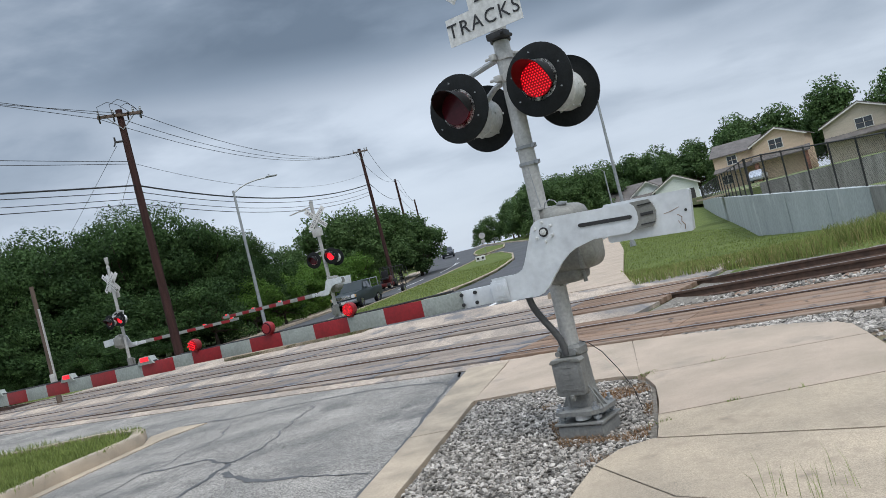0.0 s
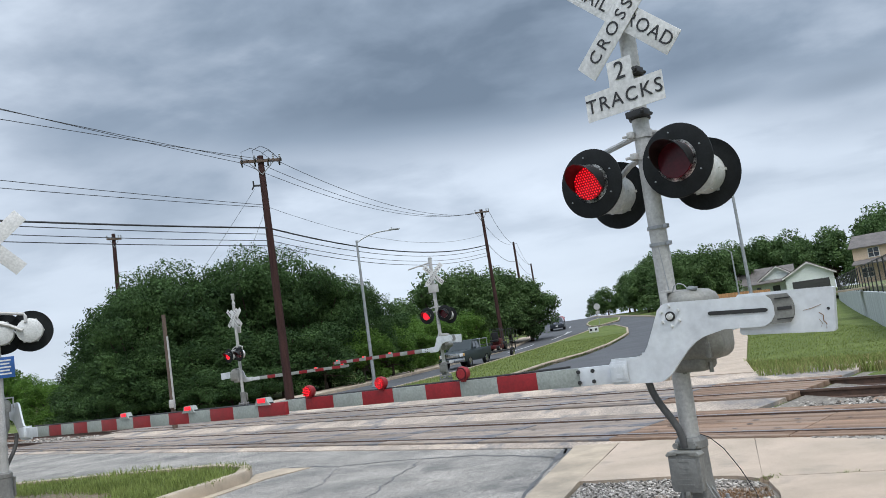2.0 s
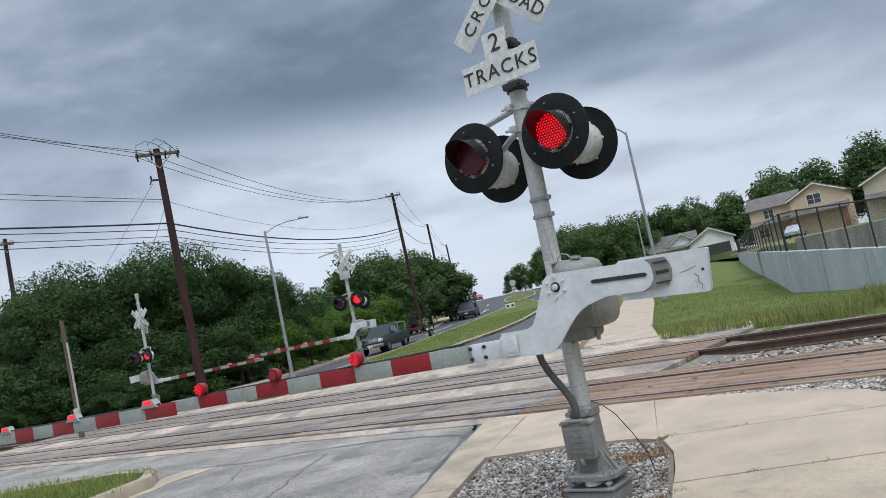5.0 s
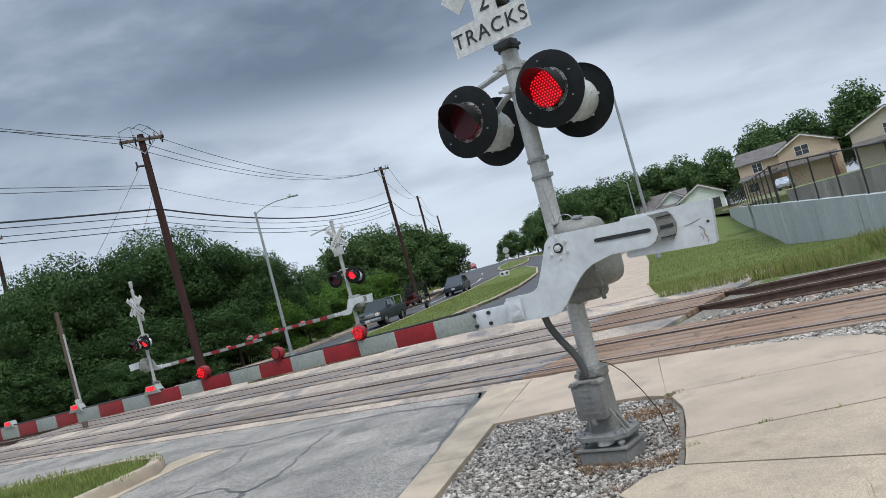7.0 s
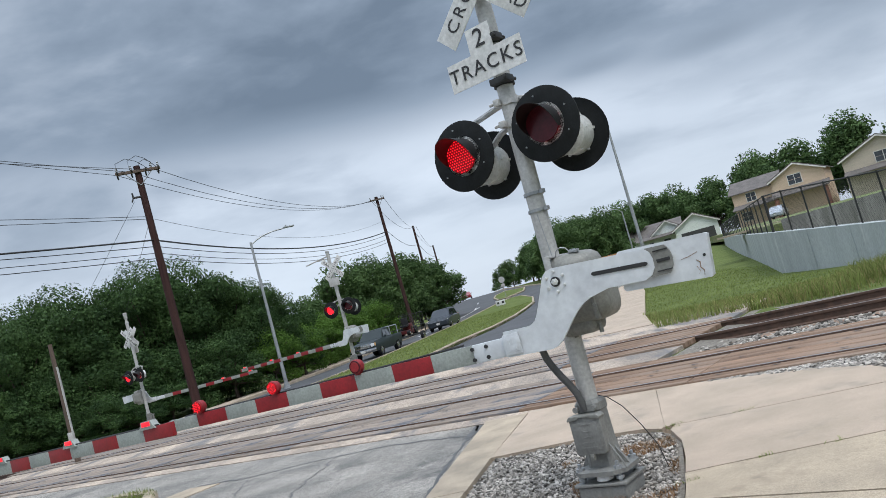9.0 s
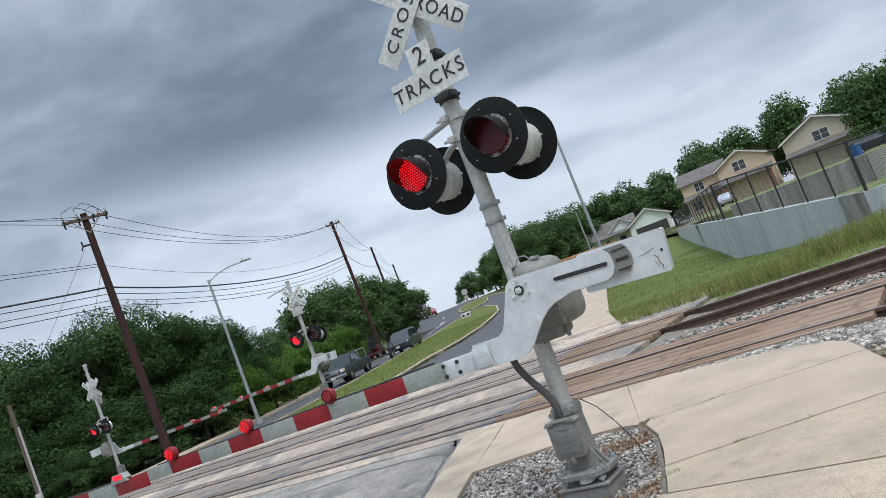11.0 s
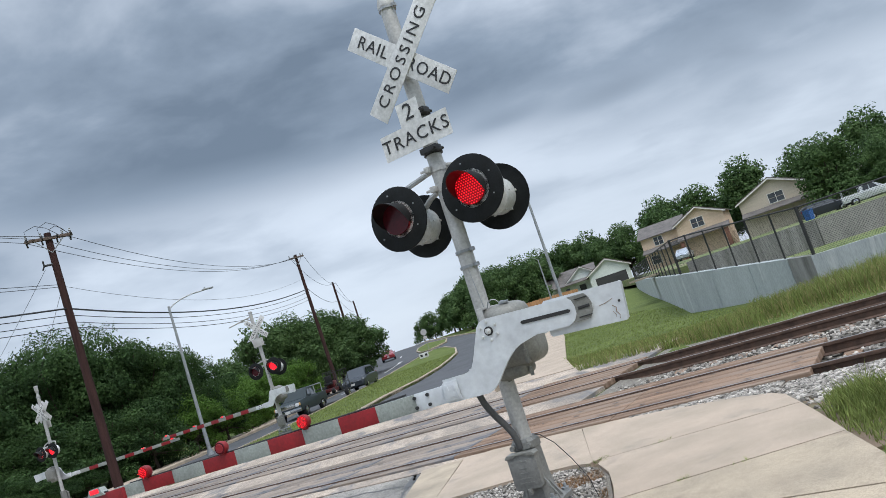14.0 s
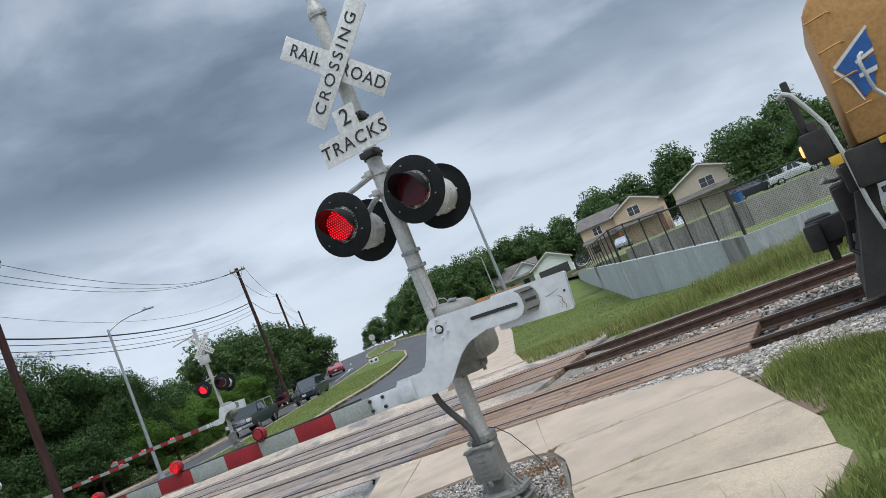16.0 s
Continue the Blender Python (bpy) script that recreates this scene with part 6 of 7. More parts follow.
gable_block(H1, 6.6, 8.5, 5.0, 1.55, 0, 2.6, M_TAN)
gable_block(H1, 6.0, 7.0, 4.8, 1.6, 2.0, -3.4, M_TAN, along="x")
slant_roof(H1, -0.9, 6.3, -1.5, 0.05, 2.55, 3.25)
slant_roof(H1, -6.4, -0.8, 0.3, 2.05, 2.4, 3.0)
window(H1, 2.3, 4.45, 1.7, 1.3, 0.0)
window(H1, -3.9, 3.9, 1.3, 1.2, 2.0)
window(H1, -5.0, 1.4, 1.3, 1.2, 2.0)
bm = BM()
box(bm, (4.9, 0.06, 2.2), (2.6, -0.03, 1.1))
for k in range(1, 4):
    box(bm, (4.9, 0.02, 0.03), (2.6, -0.065, 0.55 * k))
part("garage_door", bm, M_TAN, H1, "tan panelled garage door")
for x in (-0.4, 5.7):
    bm = BM()
    box(bm, (0.5, 0.5, 2.5), (x, -1.1, 1.25), bevel=0.01)
    part("pier", bm, M_BRICK, H1, "red brick pier")

H2 = thing("house", pose(50.0, 96.5, 2.0, 0, 0, -33), "beige two-storey house with a grey roof", "house", group="houses")
gable_block(H2, 8.8, 9.5, 4.7, 1.9, 0, 0.6, M_BEIGE)
window(H2, 0.8, 4.0, 1.9, 1.3, 0.0)
bm = BM()
box(bm, (4.9, 0.06, 2.2), (0.6, -0.03, 1.1))
part("garage_door", bm, M_BEIGE, H2, "beige garage door")
slant_roof(H2, -3.8, 5.2, -1.2, 0.05, 2.5, 3.1)

HG = thing("house", pose(33.5, 120.0, 1.5, 0, 0, -16), "white gabled house with a dark garage door", "house", group="houses")
gable_block(HG, 6.4, 9, 3.0, 1.75, 0, 0, M_WHITEWALL)
gable_block(HG, 7.5, 7.0, 3.0, 1.9, 2.0, -6.0, M_WHITEWALL, along="x")
gable_block(HG, 5.0, 3.0, 3.2, 1.7, 1.6, -4.2, M_WHITEWALL)
bm = BM()
box(bm, (4.9, 0.06, 2.15), (0.1, -0.03, 1.08))
for k in range(1, 4):
    box(bm, (4.9, 0.02, 0.03), (0.1, -0.065, 0.54 * k))
part("garage_door", bm, M_DOORDARK, HG, "dark panelled garage door")
bm = BM()
box(bm, (1.0, 0.06, 2.1), (-4.6, 1.57, 1.05))
part("door", bm, M_DOORDARK, HG, "dark front door")
window(HG, -6.6, 1.5, 1.6, 1.3, 2.0)
slant_roof(HG, -9.6, -3.1, 0.2, 2.05, 2.5, 3.0)

H3 = thing("house", pose(70.0, 88.0, 2.0, 0, 0, -42), "grey-roofed house half hidden by garden trees", "house", group="houses")
gable_block(H3, 9.5, 9.5, 4.4, 2.2, 0, 0, M_BEIGE)
window(H3, 0.5, 3.6, 1.8, 1.3, 0.0)
bm = BM()
box(bm, (4.9, 0.06, 2.2), (-1.0, -0.03, 1.1))
part("garage_door", bm, M_TRIM, H3, "white garage door")
H4 = thing("house", pose(60.5, 92.0, 2.0, 0, 0, -38), "pale green low house behind garden trees", "house", group="houses")
gable_block(H4, 8.5, 8, 2.9, 1.6, 0, 0, mat("green_siding", (0.36, 0.42, 0.35), (0.31, 0.365, 0.30), 0.8, scale=0.6, fine=6, bump=0.1, stretch=(1, 1, 6)), along="x")
window(H4, 1.5, 1.5, 1.6, 1.2, 0.0)

# ---- vehicles ----
M_CARGLASS = mat("car_glass", (0.03, 0.035, 0.04), None, 0.06, scale=1, bump=0, coat=0.5)
M_CHROME = mat("chrome", (0.6, 0.6, 0.6), None, 0.15, 1.0, scale=3, bump=0)
M_HEAD = mat("headlamp", (0.75, 0.76, 0.78), None, 0.1, scale=3, bump=0, coat=1.0)
M_TAIL = mat("tail_lamp", (0.4, 0.01, 0.01), None, 0.2, scale=3, bump=0)
M_SHADE = mat("sun_shade", (0.52, 0.53, 0.53), (0.4, 0.41, 0.42), 0.5, scale=2, bump=0.05)
M_PLATE = mat("licence_plate", (0.6, 0.6, 0.58), None, 0.5, scale=3, bump=0)


def loft(bm, rows):
    """Rings of a body along y: (y, half width low, z low, half width belt, z belt, half width top, z top)."""
    R = []
    for y, a, z0, b, z1, c, z2 in rows:
        R.append([bm.verts.new(p) for p in ((-a, y, z0), (-b * 1.0, y, z0 + (z1 - z0) * 0.45), (-b, y, z1), (-c, y, z2), (c, y, z2), (b, y, z1), (b * 1.0, y, z0 + (z1 - z0) * 0.45), (a, y, z0))])
    for A, B in zip(R, R[1:]):
        for k in range(8):
            bm.faces.new((A[k], A[(k + 1) % 8], B[(k + 1) % 8], B[k]))
    bm.faces.new(R[0][::-1])
    bm.faces.new(R[-1])
    return bm


def wheel(car, x, y, r, w):
    s = 1 if x > 0 else -1
    bm = BM()
    lathe(bm, [(r * 0.62, -w / 2), (r * 0.95, -w / 2), (r, -w / 4), (r, w / 4), (r * 0.95, w / 2), (r * 0.62, w / 2)], 20, pose(x, y, r, 0, 90, 0))
    t = part("wheel", bm, M_RUBBER, car, "black tyre")
    bm = BM()
    lathe(bm, [(r * 0.62, -0.01), (r * 0.6, 0.02), (r * 0.2, 0.035), (0.03, 0.05)], 14, pose(x + s * w * 0.42, y, r, 0, 90 * s, 0))
    part("rim", bm, M_CHROME, t, "silver rim")


def quad_part(name, pts, material, parent, label="", thick=0.012):
    bm = BM()
    vs = [bm.verts.new(p) for p in pts]
    f = bm.faces.new(vs)
    bm.normal_update()
    ex = bmesh.ops.extrude_face_region(bm, geom=[f])
    nv = [g for g in ex["geom"] if isinstance(g, bmesh.types.BMVert)]
    for v in nv:
        v.co += f.normal * thick
    return part(name, bm, material, parent, label, smooth=None)


def glazed(car, rows, glass, front=None):
    """Windows laid on the sides of a cabin given by lower and upper outlines."""
    for s in (-1, 1):
        for (y0, y1, t0, t1, wl_, wt, z0, z1) in rows:
            pts = [(s * wl_, y0, z0), (s * wl_, y1, z0), (s * wt, t1, z1), (s * wt, t0, z1)]
            quad_part("side_window", pts if s > 0 else pts[::-1], glass, car)


def pickup(m, paint, label):
    c = thing("pickup_truck", m, label, "pickup truck", group="vehicles")
    bm = BM()
    loft(bm, [(-2.42, 0.72, 0.42, 0.78, 0.72, 0.70, 0.90), (-2.30, 0.80, 0.38, 0.86, 0.78, 0.78, 0.97), (-1.2, 0.82, 0.36, 0.88, 0.88, 0.80, 1.05), (-0.95, 0.82, 0.36, 0.88, 0.95, 0.82, 1.06), (0.85, 0.82, 0.36, 0.88, 0.95, 0.82, 1.04), (0.86, 0.82, 0.40, 0.88, 0.95, 0.85, 1.06), (2.45, 0.80, 0.45, 0.87, 0.95, 0.84, 1.06)])
    part("body", bm, paint, c, smooth=30)
    bm = BM()
    loft(bm, [(-0.98, 0.78, 1.0, 0.78, 1.06, 0.76, 1.07), (-0.30, 0.77, 1.0, 0.66, 1.56, 0.60, 1.62), (0.55, 0.77, 1.0, 0.66, 1.60, 0.60, 1.66), (0.84, 0.77, 1.0, 0.70, 1.40, 0.62, 1.45)])
    part("cab", bm, paint, c, smooth=30)
    quad_part("windscreen", [(-0.70, -0.96, 1.08), (0.70, -0.96, 1.08), (0.60, -0.36, 1.56), (-0.60, -0.36, 1.56)], M_SHADE, c, "windscreen with a silver sun shade", 0.02)
    glazed(c, [(-0.62, 0.05, -0.28, 0.05, 0.775, 0.668, 1.08, 1.52), (0.12, 0.62, 0.12, 0.5, 0.775, 0.668, 1.08, 1.52)], M_CARGLASS)
    bm = BM()
    box(bm, (1.70, 0.16, 0.24), (0, -2.45, 0.50), bevel=0.04)
    part("bumper", bm, M_CHROME, c, "chrome bumper")
    bm = BM()
    box(bm, (1.0, 0.06, 0.26), (0, -2.42, 0.80), bevel=0.02)
    for k in range(3):
        box(bm, (0.94, 0.03, 0.03), (0, -2.46, 0.72 + 0.08 * k))
    part("grille", bm, M_CHROME, c, "chrome grille")
    for x in (-0.64, 0.64):
        bm = BM()
        box(bm, (0.24, 0.08, 0.2), (x, -2.40, 0.80), bevel=0.03)
        part("headlight", bm, M_HEAD, c)
        bm = BM()
        box(bm, (0.10, 0.12, 0.18), (x * 1.22, -2.35, 0.80), bevel=0.02)
        part("indicator", bm, M_AMBER, c, "amber side lamp")
        bm = BM()
        box(bm, (0.16, 0.10, 0.14), (x * 1.45, -0.72, 1.12), bevel=0.03)
        part("mirror", bm, paint, c)
    bm = BM()
    box(bm, (0.30, 0.012, 0.15), (0, -2.54, 0.50))
    part("number_plate", bm, M_PLATE, c)
    for x in (-0.76, 0.76):
        wheel(c, x, -1.55, 0.36, 0.22)
        wheel(c, x, 1.45, 0.36, 0.22)
    bm = BM()
    for x in (-0.7, 0.7):
        rod(bm, (x, 0.9, 1.05), (x, 0.9, 1.62), 0.03, seg=6)
        rod(bm, (x, 2.3, 1.05), (x, 2.3, 1.62), 0.03, seg=6)
        rod(bm, (x, 0.9, 1.62), (x, 2.3, 1.62), 0.03, seg=6)
    rod(bm, (-0.7, 0.9, 1.62), (0.7, 0.9, 1.62), 0.03, seg=6)
    rod(bm, (-0.7, 2.3, 1.62), (0.7, 2.3, 1.62), 0.03, seg=6)
    part("bed_rack", bm, M_STEEL, c, "grey pipe rack over the bed")
    return c


def people_carrier(m, paint, label, name="minivan", length=5.0, high=1.72):
    c = thing(name, m, label, "car", group="vehicles")
    k = high / 1.72
    q = length / 5.0
    bm = BM()
    loft(bm, [(-2.48 * q, 0.70, 0.40, 0.76, 0.62, 0.66, 0.74), (-2.30 * q, 0.86, 0.30, 0.93, 0.76, 0.84, 0.92), (-1.5 * q, 0.92, 0.26, 0.98, 0.92, 0.88, 1.04), (-1.1 * q, 0.92, 0.26, 0.98, 0.96, 0.90, 1.06), (1.9 * q, 0.92, 0.28, 0.98, 1.0, 0.90, 1.06), (2.45 * q, 0.86, 0.34, 0.94, 1.0, 0.86, 1.05)])
    part("body", bm, paint, c, smooth=30)
    bm = BM()
    loft(bm, [(-1.45 * q, 0.86, 0.98, 0.86, 1.03, 0.84, 1.04), (-0.45 * q, 0.88, 1.0, 0.74, 1.58 * k, 0.64, 1.68 * k), (0.6 * q, 0.88, 1.0, 0.75, 1.62 * k, 0.66, 1.72 * k), (1.9 * q, 0.88, 1.0, 0.74, 1.58 * k, 0.64, 1.67 * k), (2.40 * q, 0.86, 1.0, 0.80, 1.12, 0.78, 1.13)])
    part("cabin", bm, paint, c, smooth=30)
    quad_part("windscreen", [(-0.80, -1.40 * q, 1.06), (0.80, -1.40 * q, 1.06), (0.66, -0.52 * q, 1.60 * k), (-0.66, -0.52 * q, 1.60 * k)], M_CARGLASS, c, "dark windscreen", 0.02)
    quad_part("rear_window", [(0.70, 2.36 * q, 1.16), (-0.70, 2.36 * q, 1.16), (-0.62, 1.96 * q, 1.58 * k), (0.62, 1.96 * q, 1.58 * k)], M_CARGLASS, c, "", 0.02)
    glazed(c, [(-0.95 * q, -0.05 * q, -0.40 * q, -0.05 * q, 0.885, 0.765, 1.06, 1.54 * k), (0.05 * q, 0.95 * q, 0.05 * q, 0.95 * q, 0.885, 0.77, 1.06, 1.55 * k), (1.05 * q, 1.9 * q, 1.05 * q, 1.75 * q, 0.885, 0.765, 1.06, 1.54 * k)], M_CARGLASS)
    for x in (-0.68, 0.68):
        bm = BM()
        box(bm, (0.42, 0.14, 0.14), (x, -2.28 * q, 0.80), m=pose(0, 0, 0), bevel=0.04)
        part("headlight", bm, M_HEAD, c)
        bm = BM()
        box(bm, (0.2, 0.12, 0.15), (x * 1.5, -0.95 * q, 1.08), bevel=0.04)
        part("mirror", bm, paint, c)
        bm = BM()
        box(bm, (0.18, 0.08, 0.32), (x * 1.2, 2.44 * q, 0.92), bevel=0.03)
        part("tail_light", bm, M_TAIL, c)
    bm = BM()
    box(bm, (1.05, 0.05, 0.10), (0, -2.44 * q, 0.72), bevel=0.02)
    box(bm, (0.22, 0.03, 0.1), (0, -2.47 * q, 0.76), bevel=0.02)
    part("grille_bar", bm, M_CHROME, c, "chrome grille bar")
    bm = BM()
    box(bm, (1.2, 0.05, 0.18), (0, -2.43 * q, 0.45), bevel=0.03)
    part("air_intake", bm, M_DARK, c)
    bm = BM()
    box(bm, (0.30, 0.012, 0.15), (0, -2.49 * q, 0.56))
    part("number_plate", bm, M_PLATE, c)
    for x in (-0.86, 0.86):
        wheel(c, x, -1.52 * q, 0.35, 0.22)
        wheel(c, x, 1.52 * q, 0.35, 0.22)
    return c


P_GREEN = mat("green_grey_paint", (0.022, 0.032, 0.035), (0.017, 0.025, 0.027), 0.5, 0.0, scale=1, fine=60, bump=0, coat=0.05, spec=0.25)
P_GREY = mat("dark_grey_paint", (0.03, 0.036, 0.045), (0.025, 0.03, 0.038), 0.4, 0.1, scale=1, fine=60, bump=0, coat=0.2, spec=0.3)
P_RED = mat("red_paint", (0.26, 0.02, 0.025), None, 0.3, 0.2, scale=1, fine=60, bump=0, coat=0.7)
P_WHITE = mat("white_paint", (0.62, 0.64, 0.66), None, 0.3, 0.0, scale=1, fine=60, bump=0, coat=0.7)
P_SILVER = mat("silver_car_paint", (0.42, 0.45, 0.50), None, 0.3, 0.5, scale=1, fine=60, bump=0, coat=0.7)

ROAD_TURN = -12.5
TRUCK = pickup(pose(-7.1, 49.2, gz(-7.1, 49.2) - 0.02, 0, 0, ROAD_TURN), P_GREEN, "dark green-grey pickup waiting behind the lowered gate")
TR = thing("utility_trailer", pose(-5.75, 55.0, gz(-5.75, 55) - 0.02, 0, 0, ROAD_TURN), "dark open utility trailer loaded with yard machines", "trailer", group="vehicles")
bm = BM()
box(bm, (1.7, 3.2, 0.10), (0, 0.2, 0.55), bevel=0.01)
rod(bm, (-0.5, -1.4, 0.52), (0, -2.6, 0.5), 0.04, seg=6)
rod(bm, (0.5, -1.4, 0.52), (0, -2.6, 0.5), 0.04, seg=6)
part("deck", bm, M_DARK, TR)
for x in (-0.85, 0.85):
    wheel(TR, x * 1.12, 0.5, 0.34, 0.2)
    bm = BM()
    for y in (-1.35, -0.3, 0.75, 1.75):
        rod(bm, (x, y, 0.55), (x, y, 1.15), 0.025, seg=6)
    rod(bm, (x, -1.35, 1.15), (x, 1.75, 1.15), 0.025, seg=6)
    part("side_rail", bm, M_DARK, TR)
bm = BM()
for k in range(9):
    rod(bm, (-0.8 + 0.2 * k, 1.78, 0.6), (-0.8 + 0.2 * k, 1.95, 2.0), 0.018, seg=6)
rod(bm, (-0.8, 1.95, 2.0), (0.8, 1.95, 2.0), 0.025, seg=6)
rod(bm, (-0.8, 1.86, 1.3), (0.8, 1.86, 1.3), 0.02, seg=6)
part("ramp_gate", bm, M_DARK, TR, "raised mesh ramp")
MOW = thing("ride_on_mower", pose(-5.8, 55.0, gz(-5.75, 55) + 0.58, 0, 0, ROAD_TURN), "dark ride-on mower with red parts standing on the trailer", "mower")
bm = BM()
box(bm, (1.0, 1.2, 0.25), (0, 0.3, 0.25), bevel=0.06)
box(bm, (0.6, 0.7, 0.45), (0, 0.6, 0.6), bevel=0.1)
part("body", bm, mat("mower_red", (0.10, 0.015, 0.015), None, 0.4, scale=2, bump=0.05), MOW)
bm = BM()
box(bm, (0.5, 0.15, 0.6), (0, 0.15, 0.95), bevel=0.05)
box(bm, (0.5, 0.5, 0.14), (0, -0.1, 0.68), bevel=0.05)
part("seat", bm, M_HOOD, MOW)
for x, y, r in ((-0.5, 0.6, 0.26), (0.5, 0.6, 0.26), (-0.4, -0.6, 0.17), (0.4, -0.6, 0.17)):
    wheel(MOW, x, y, r, 0.2)
bm = BM()
tube(bm, [(-0.45, 0.5, 0.4), (-0.45, 0.55, 1.5), (0.45, 0.55, 1.5), (0.45, 0.5, 0.4)], 0.03, 6)
part("roll_bar", bm, M_DARK, MOW)

VAN = people_carrier(pose(-4.0, 63, 0.3, 0, 0, ROAD_TURN), P_GREY, "dark grey minivan rolling up behind the trailer")
REDCAR = people_carrier(pose(-3.5, 160, 3, 0, 0, 0), P_RED, "dark red car coming down the far road", "car", 4.5, 1.5)
people_carrier(pose(37.6, 98.5, 1.95, 0, 0, -30), P_SILVER, "silver parked car before the tan house", "car", 4.6, 1.6)
PW = pickup(pose(43.5, 66.5, 1.66, 0, 0, 62), P_WHITE, "white parked pickup with a canopy")
people_carrier(pose(41.0, 70.0, 1.66, 0, 0, 70), P_GREY, "dark parked car beside the white pickup", "car", 4.4, 1.45)
bin_ = thing("wheelie_bin", pose(36.5, 65.0, 1.64, 0, 0, 20), "blue wheelie bin by the kerb", "bin")
bm = BM()
prism(bm, [(-0.24, 0), (0.24, 0), (0.3, 0.95), (-0.3, 0.95)], -0.3, 0.3)
part("tub", bm, M_BLUE, bin_)
bm = BM()
box(bm, (0.66, 0.7, 0.07), (0, 0, 0.99), bevel=0.02)
part("lid", bm, M_BLUE, bin_)

# ---- small road signs ----
def sign_back(x, y, h, label, shape):
    s = thing("road_sign", pose(x, y, gz(x, y) + 0.05, 0, 0, 0), label, "road sign", group="road signs")
    bm = BM()
    rod(bm, (0, 0.03, -0.2), (0, 0.03, h), 0.03, seg=8)
    part("post", bm, M_STEEL, s)
    bm = BM()
    if shape == "round":
        lathe(bm, [(0.45, -0.003), (0.45, 0.003)], 24, pose(0, -0.01, h - 0.4, 90, 0, 0))
    else:
        lathe(bm, [(0.42, -0.003), (0.42, 0.003)], 8, pose(0, -0.01, h - 0.4, 90, 22.5, 0))
    part("panel", bm, M_GALV, s, "bare metal sign back")
    bm = BM()
    box(bm, (0.5, 0.006, 0.35), (0, -0.01, h - 1.1), bevel=0.001)
    part("panel", bm, M_GALV, s)
    return s


sign_back(2.6, 101, 2.7, "grey backs of road signs on a post", "octagon")
sign_back(-6.7, 86.0, 2.9, "round grey sign back on a pole before the trees", "round")
mk = thing("marker_sign", pose(1.4, 78, gz(1.4, 78) + 0.08, 0, 0, -8), "small white sign with two black squares on the median", "road sign")
bm = BM()
box(bm, (0.95, 0.02, 0.5), (0, 0, 0.42), bevel=0.004)
part("panel", bm, M_WHITE, mk)
for x in (-0.24, 0.24):
    bm = BM()
    box(bm, (0.22, 0.006, 0.22), (x, -0.014, 0.42))
    part("black_square", bm, M_LETTER, mk)
    bm = BM()
    rod(bm, (x, 0.02, -0.1), (x, 0.02, 0.3), 0.02, seg=6)
    part("stake", bm, M_STEEL, mk)

# ---- locomotive ----
M_OCHRE = mat("ochre_paint", (0.45, 0.235, 0.075), (0.35, 0.18, 0.055), 0.55, scale=1.2, fine=30, bump=0.03, spots=(2.5, 0.6, 0.75, (0.26, 0.15, 0.06)))
M_LOCOGREY = mat("loco_grey", (0.20, 0.20, 0.20), (0.13, 0.13, 0.13), 0.6, scale=2, fine=30, bump=0.05)
M_GRIME = mat("grimy_iron", (0.035, 0.031, 0.028), (0.02, 0.018, 0.017), 0.8, scale=4, fine=40, bump=0.2)
M_YELLOW = mat("yellow_edge", (0.62, 0.36, 0.03), None, 0.5, scale=3, bump=0.03)
M_WARM = mat("lit_lamp", (0.9, 0.6, 0.3), None, 0.3, scale=3, bump=0, emit=(1.0, 0.38, 0.10), power=1.6)
M_RAILPIPE = mat("grey_handrail", (0.45, 0.46, 0.45), (0.34, 0.35, 0.34), 0.5, scale=4, bump=0.05)
# local frame: x runs back along the engine, y to the far side, z up from the rail head
LOCO = thing("locomotive", pose(0, 0, 0), "ochre and grey diesel locomotive with blue wing emblem", "locomotive")
bm = BM()
box(bm, (19.5, 2.9, 0.42), (10.0, 0, 1.42), bevel=0.03)
part("platform", bm, M_GRIME, LOCO)
bm = BM()
box(bm, (19.0, 0.04, 0.07), (10.1, -1.47, 1.60))
part("platform_edge", bm, M_YELLOW, LOCO, "yellow platform edge")
bm = BM()
prism(bm, [(0.42, 1.64), (0.45, 3.16), (0.62, 3.36), (3.2, 3.46), (3.2, 1.64)], -1.05, 1.05, bevel=0.06)
part("nose", bm, M_OCHRE, LOCO, "ochre nose hood")
bm = BM()
box(bm, (2.6, 2.9, 2.7), (4.5, 0, 2.98), bevel=0.12)
part("cab", bm, M_OCHRE, LOCO)
bm = BM()
box(bm, (12.5, 1.9, 2.5), (12.2, 0, 2.88), bevel=0.1)
part("engine_hood", bm, M_OCHRE, LOCO)
for z in (2.0, 2.35, 2.7, 3.05):
    bm = BM()
    tube(bm, [(0.47, -1.05, z), (0.45, -1.13, z), (0.68, -1.13, z + 0.02), (0.72, -1.05, z + 0.02)], 0.011, 6)
    part("grab_iron", bm, M_OCHRE, LOCO)
emb = new("wing_emblem")
emb.parent = LOCO
emb.matrix_basis = Matrix.Translation((0.12, 0, 0.83)) @ Matrix.Diagonal((0.35, 1, 0.6, 1))
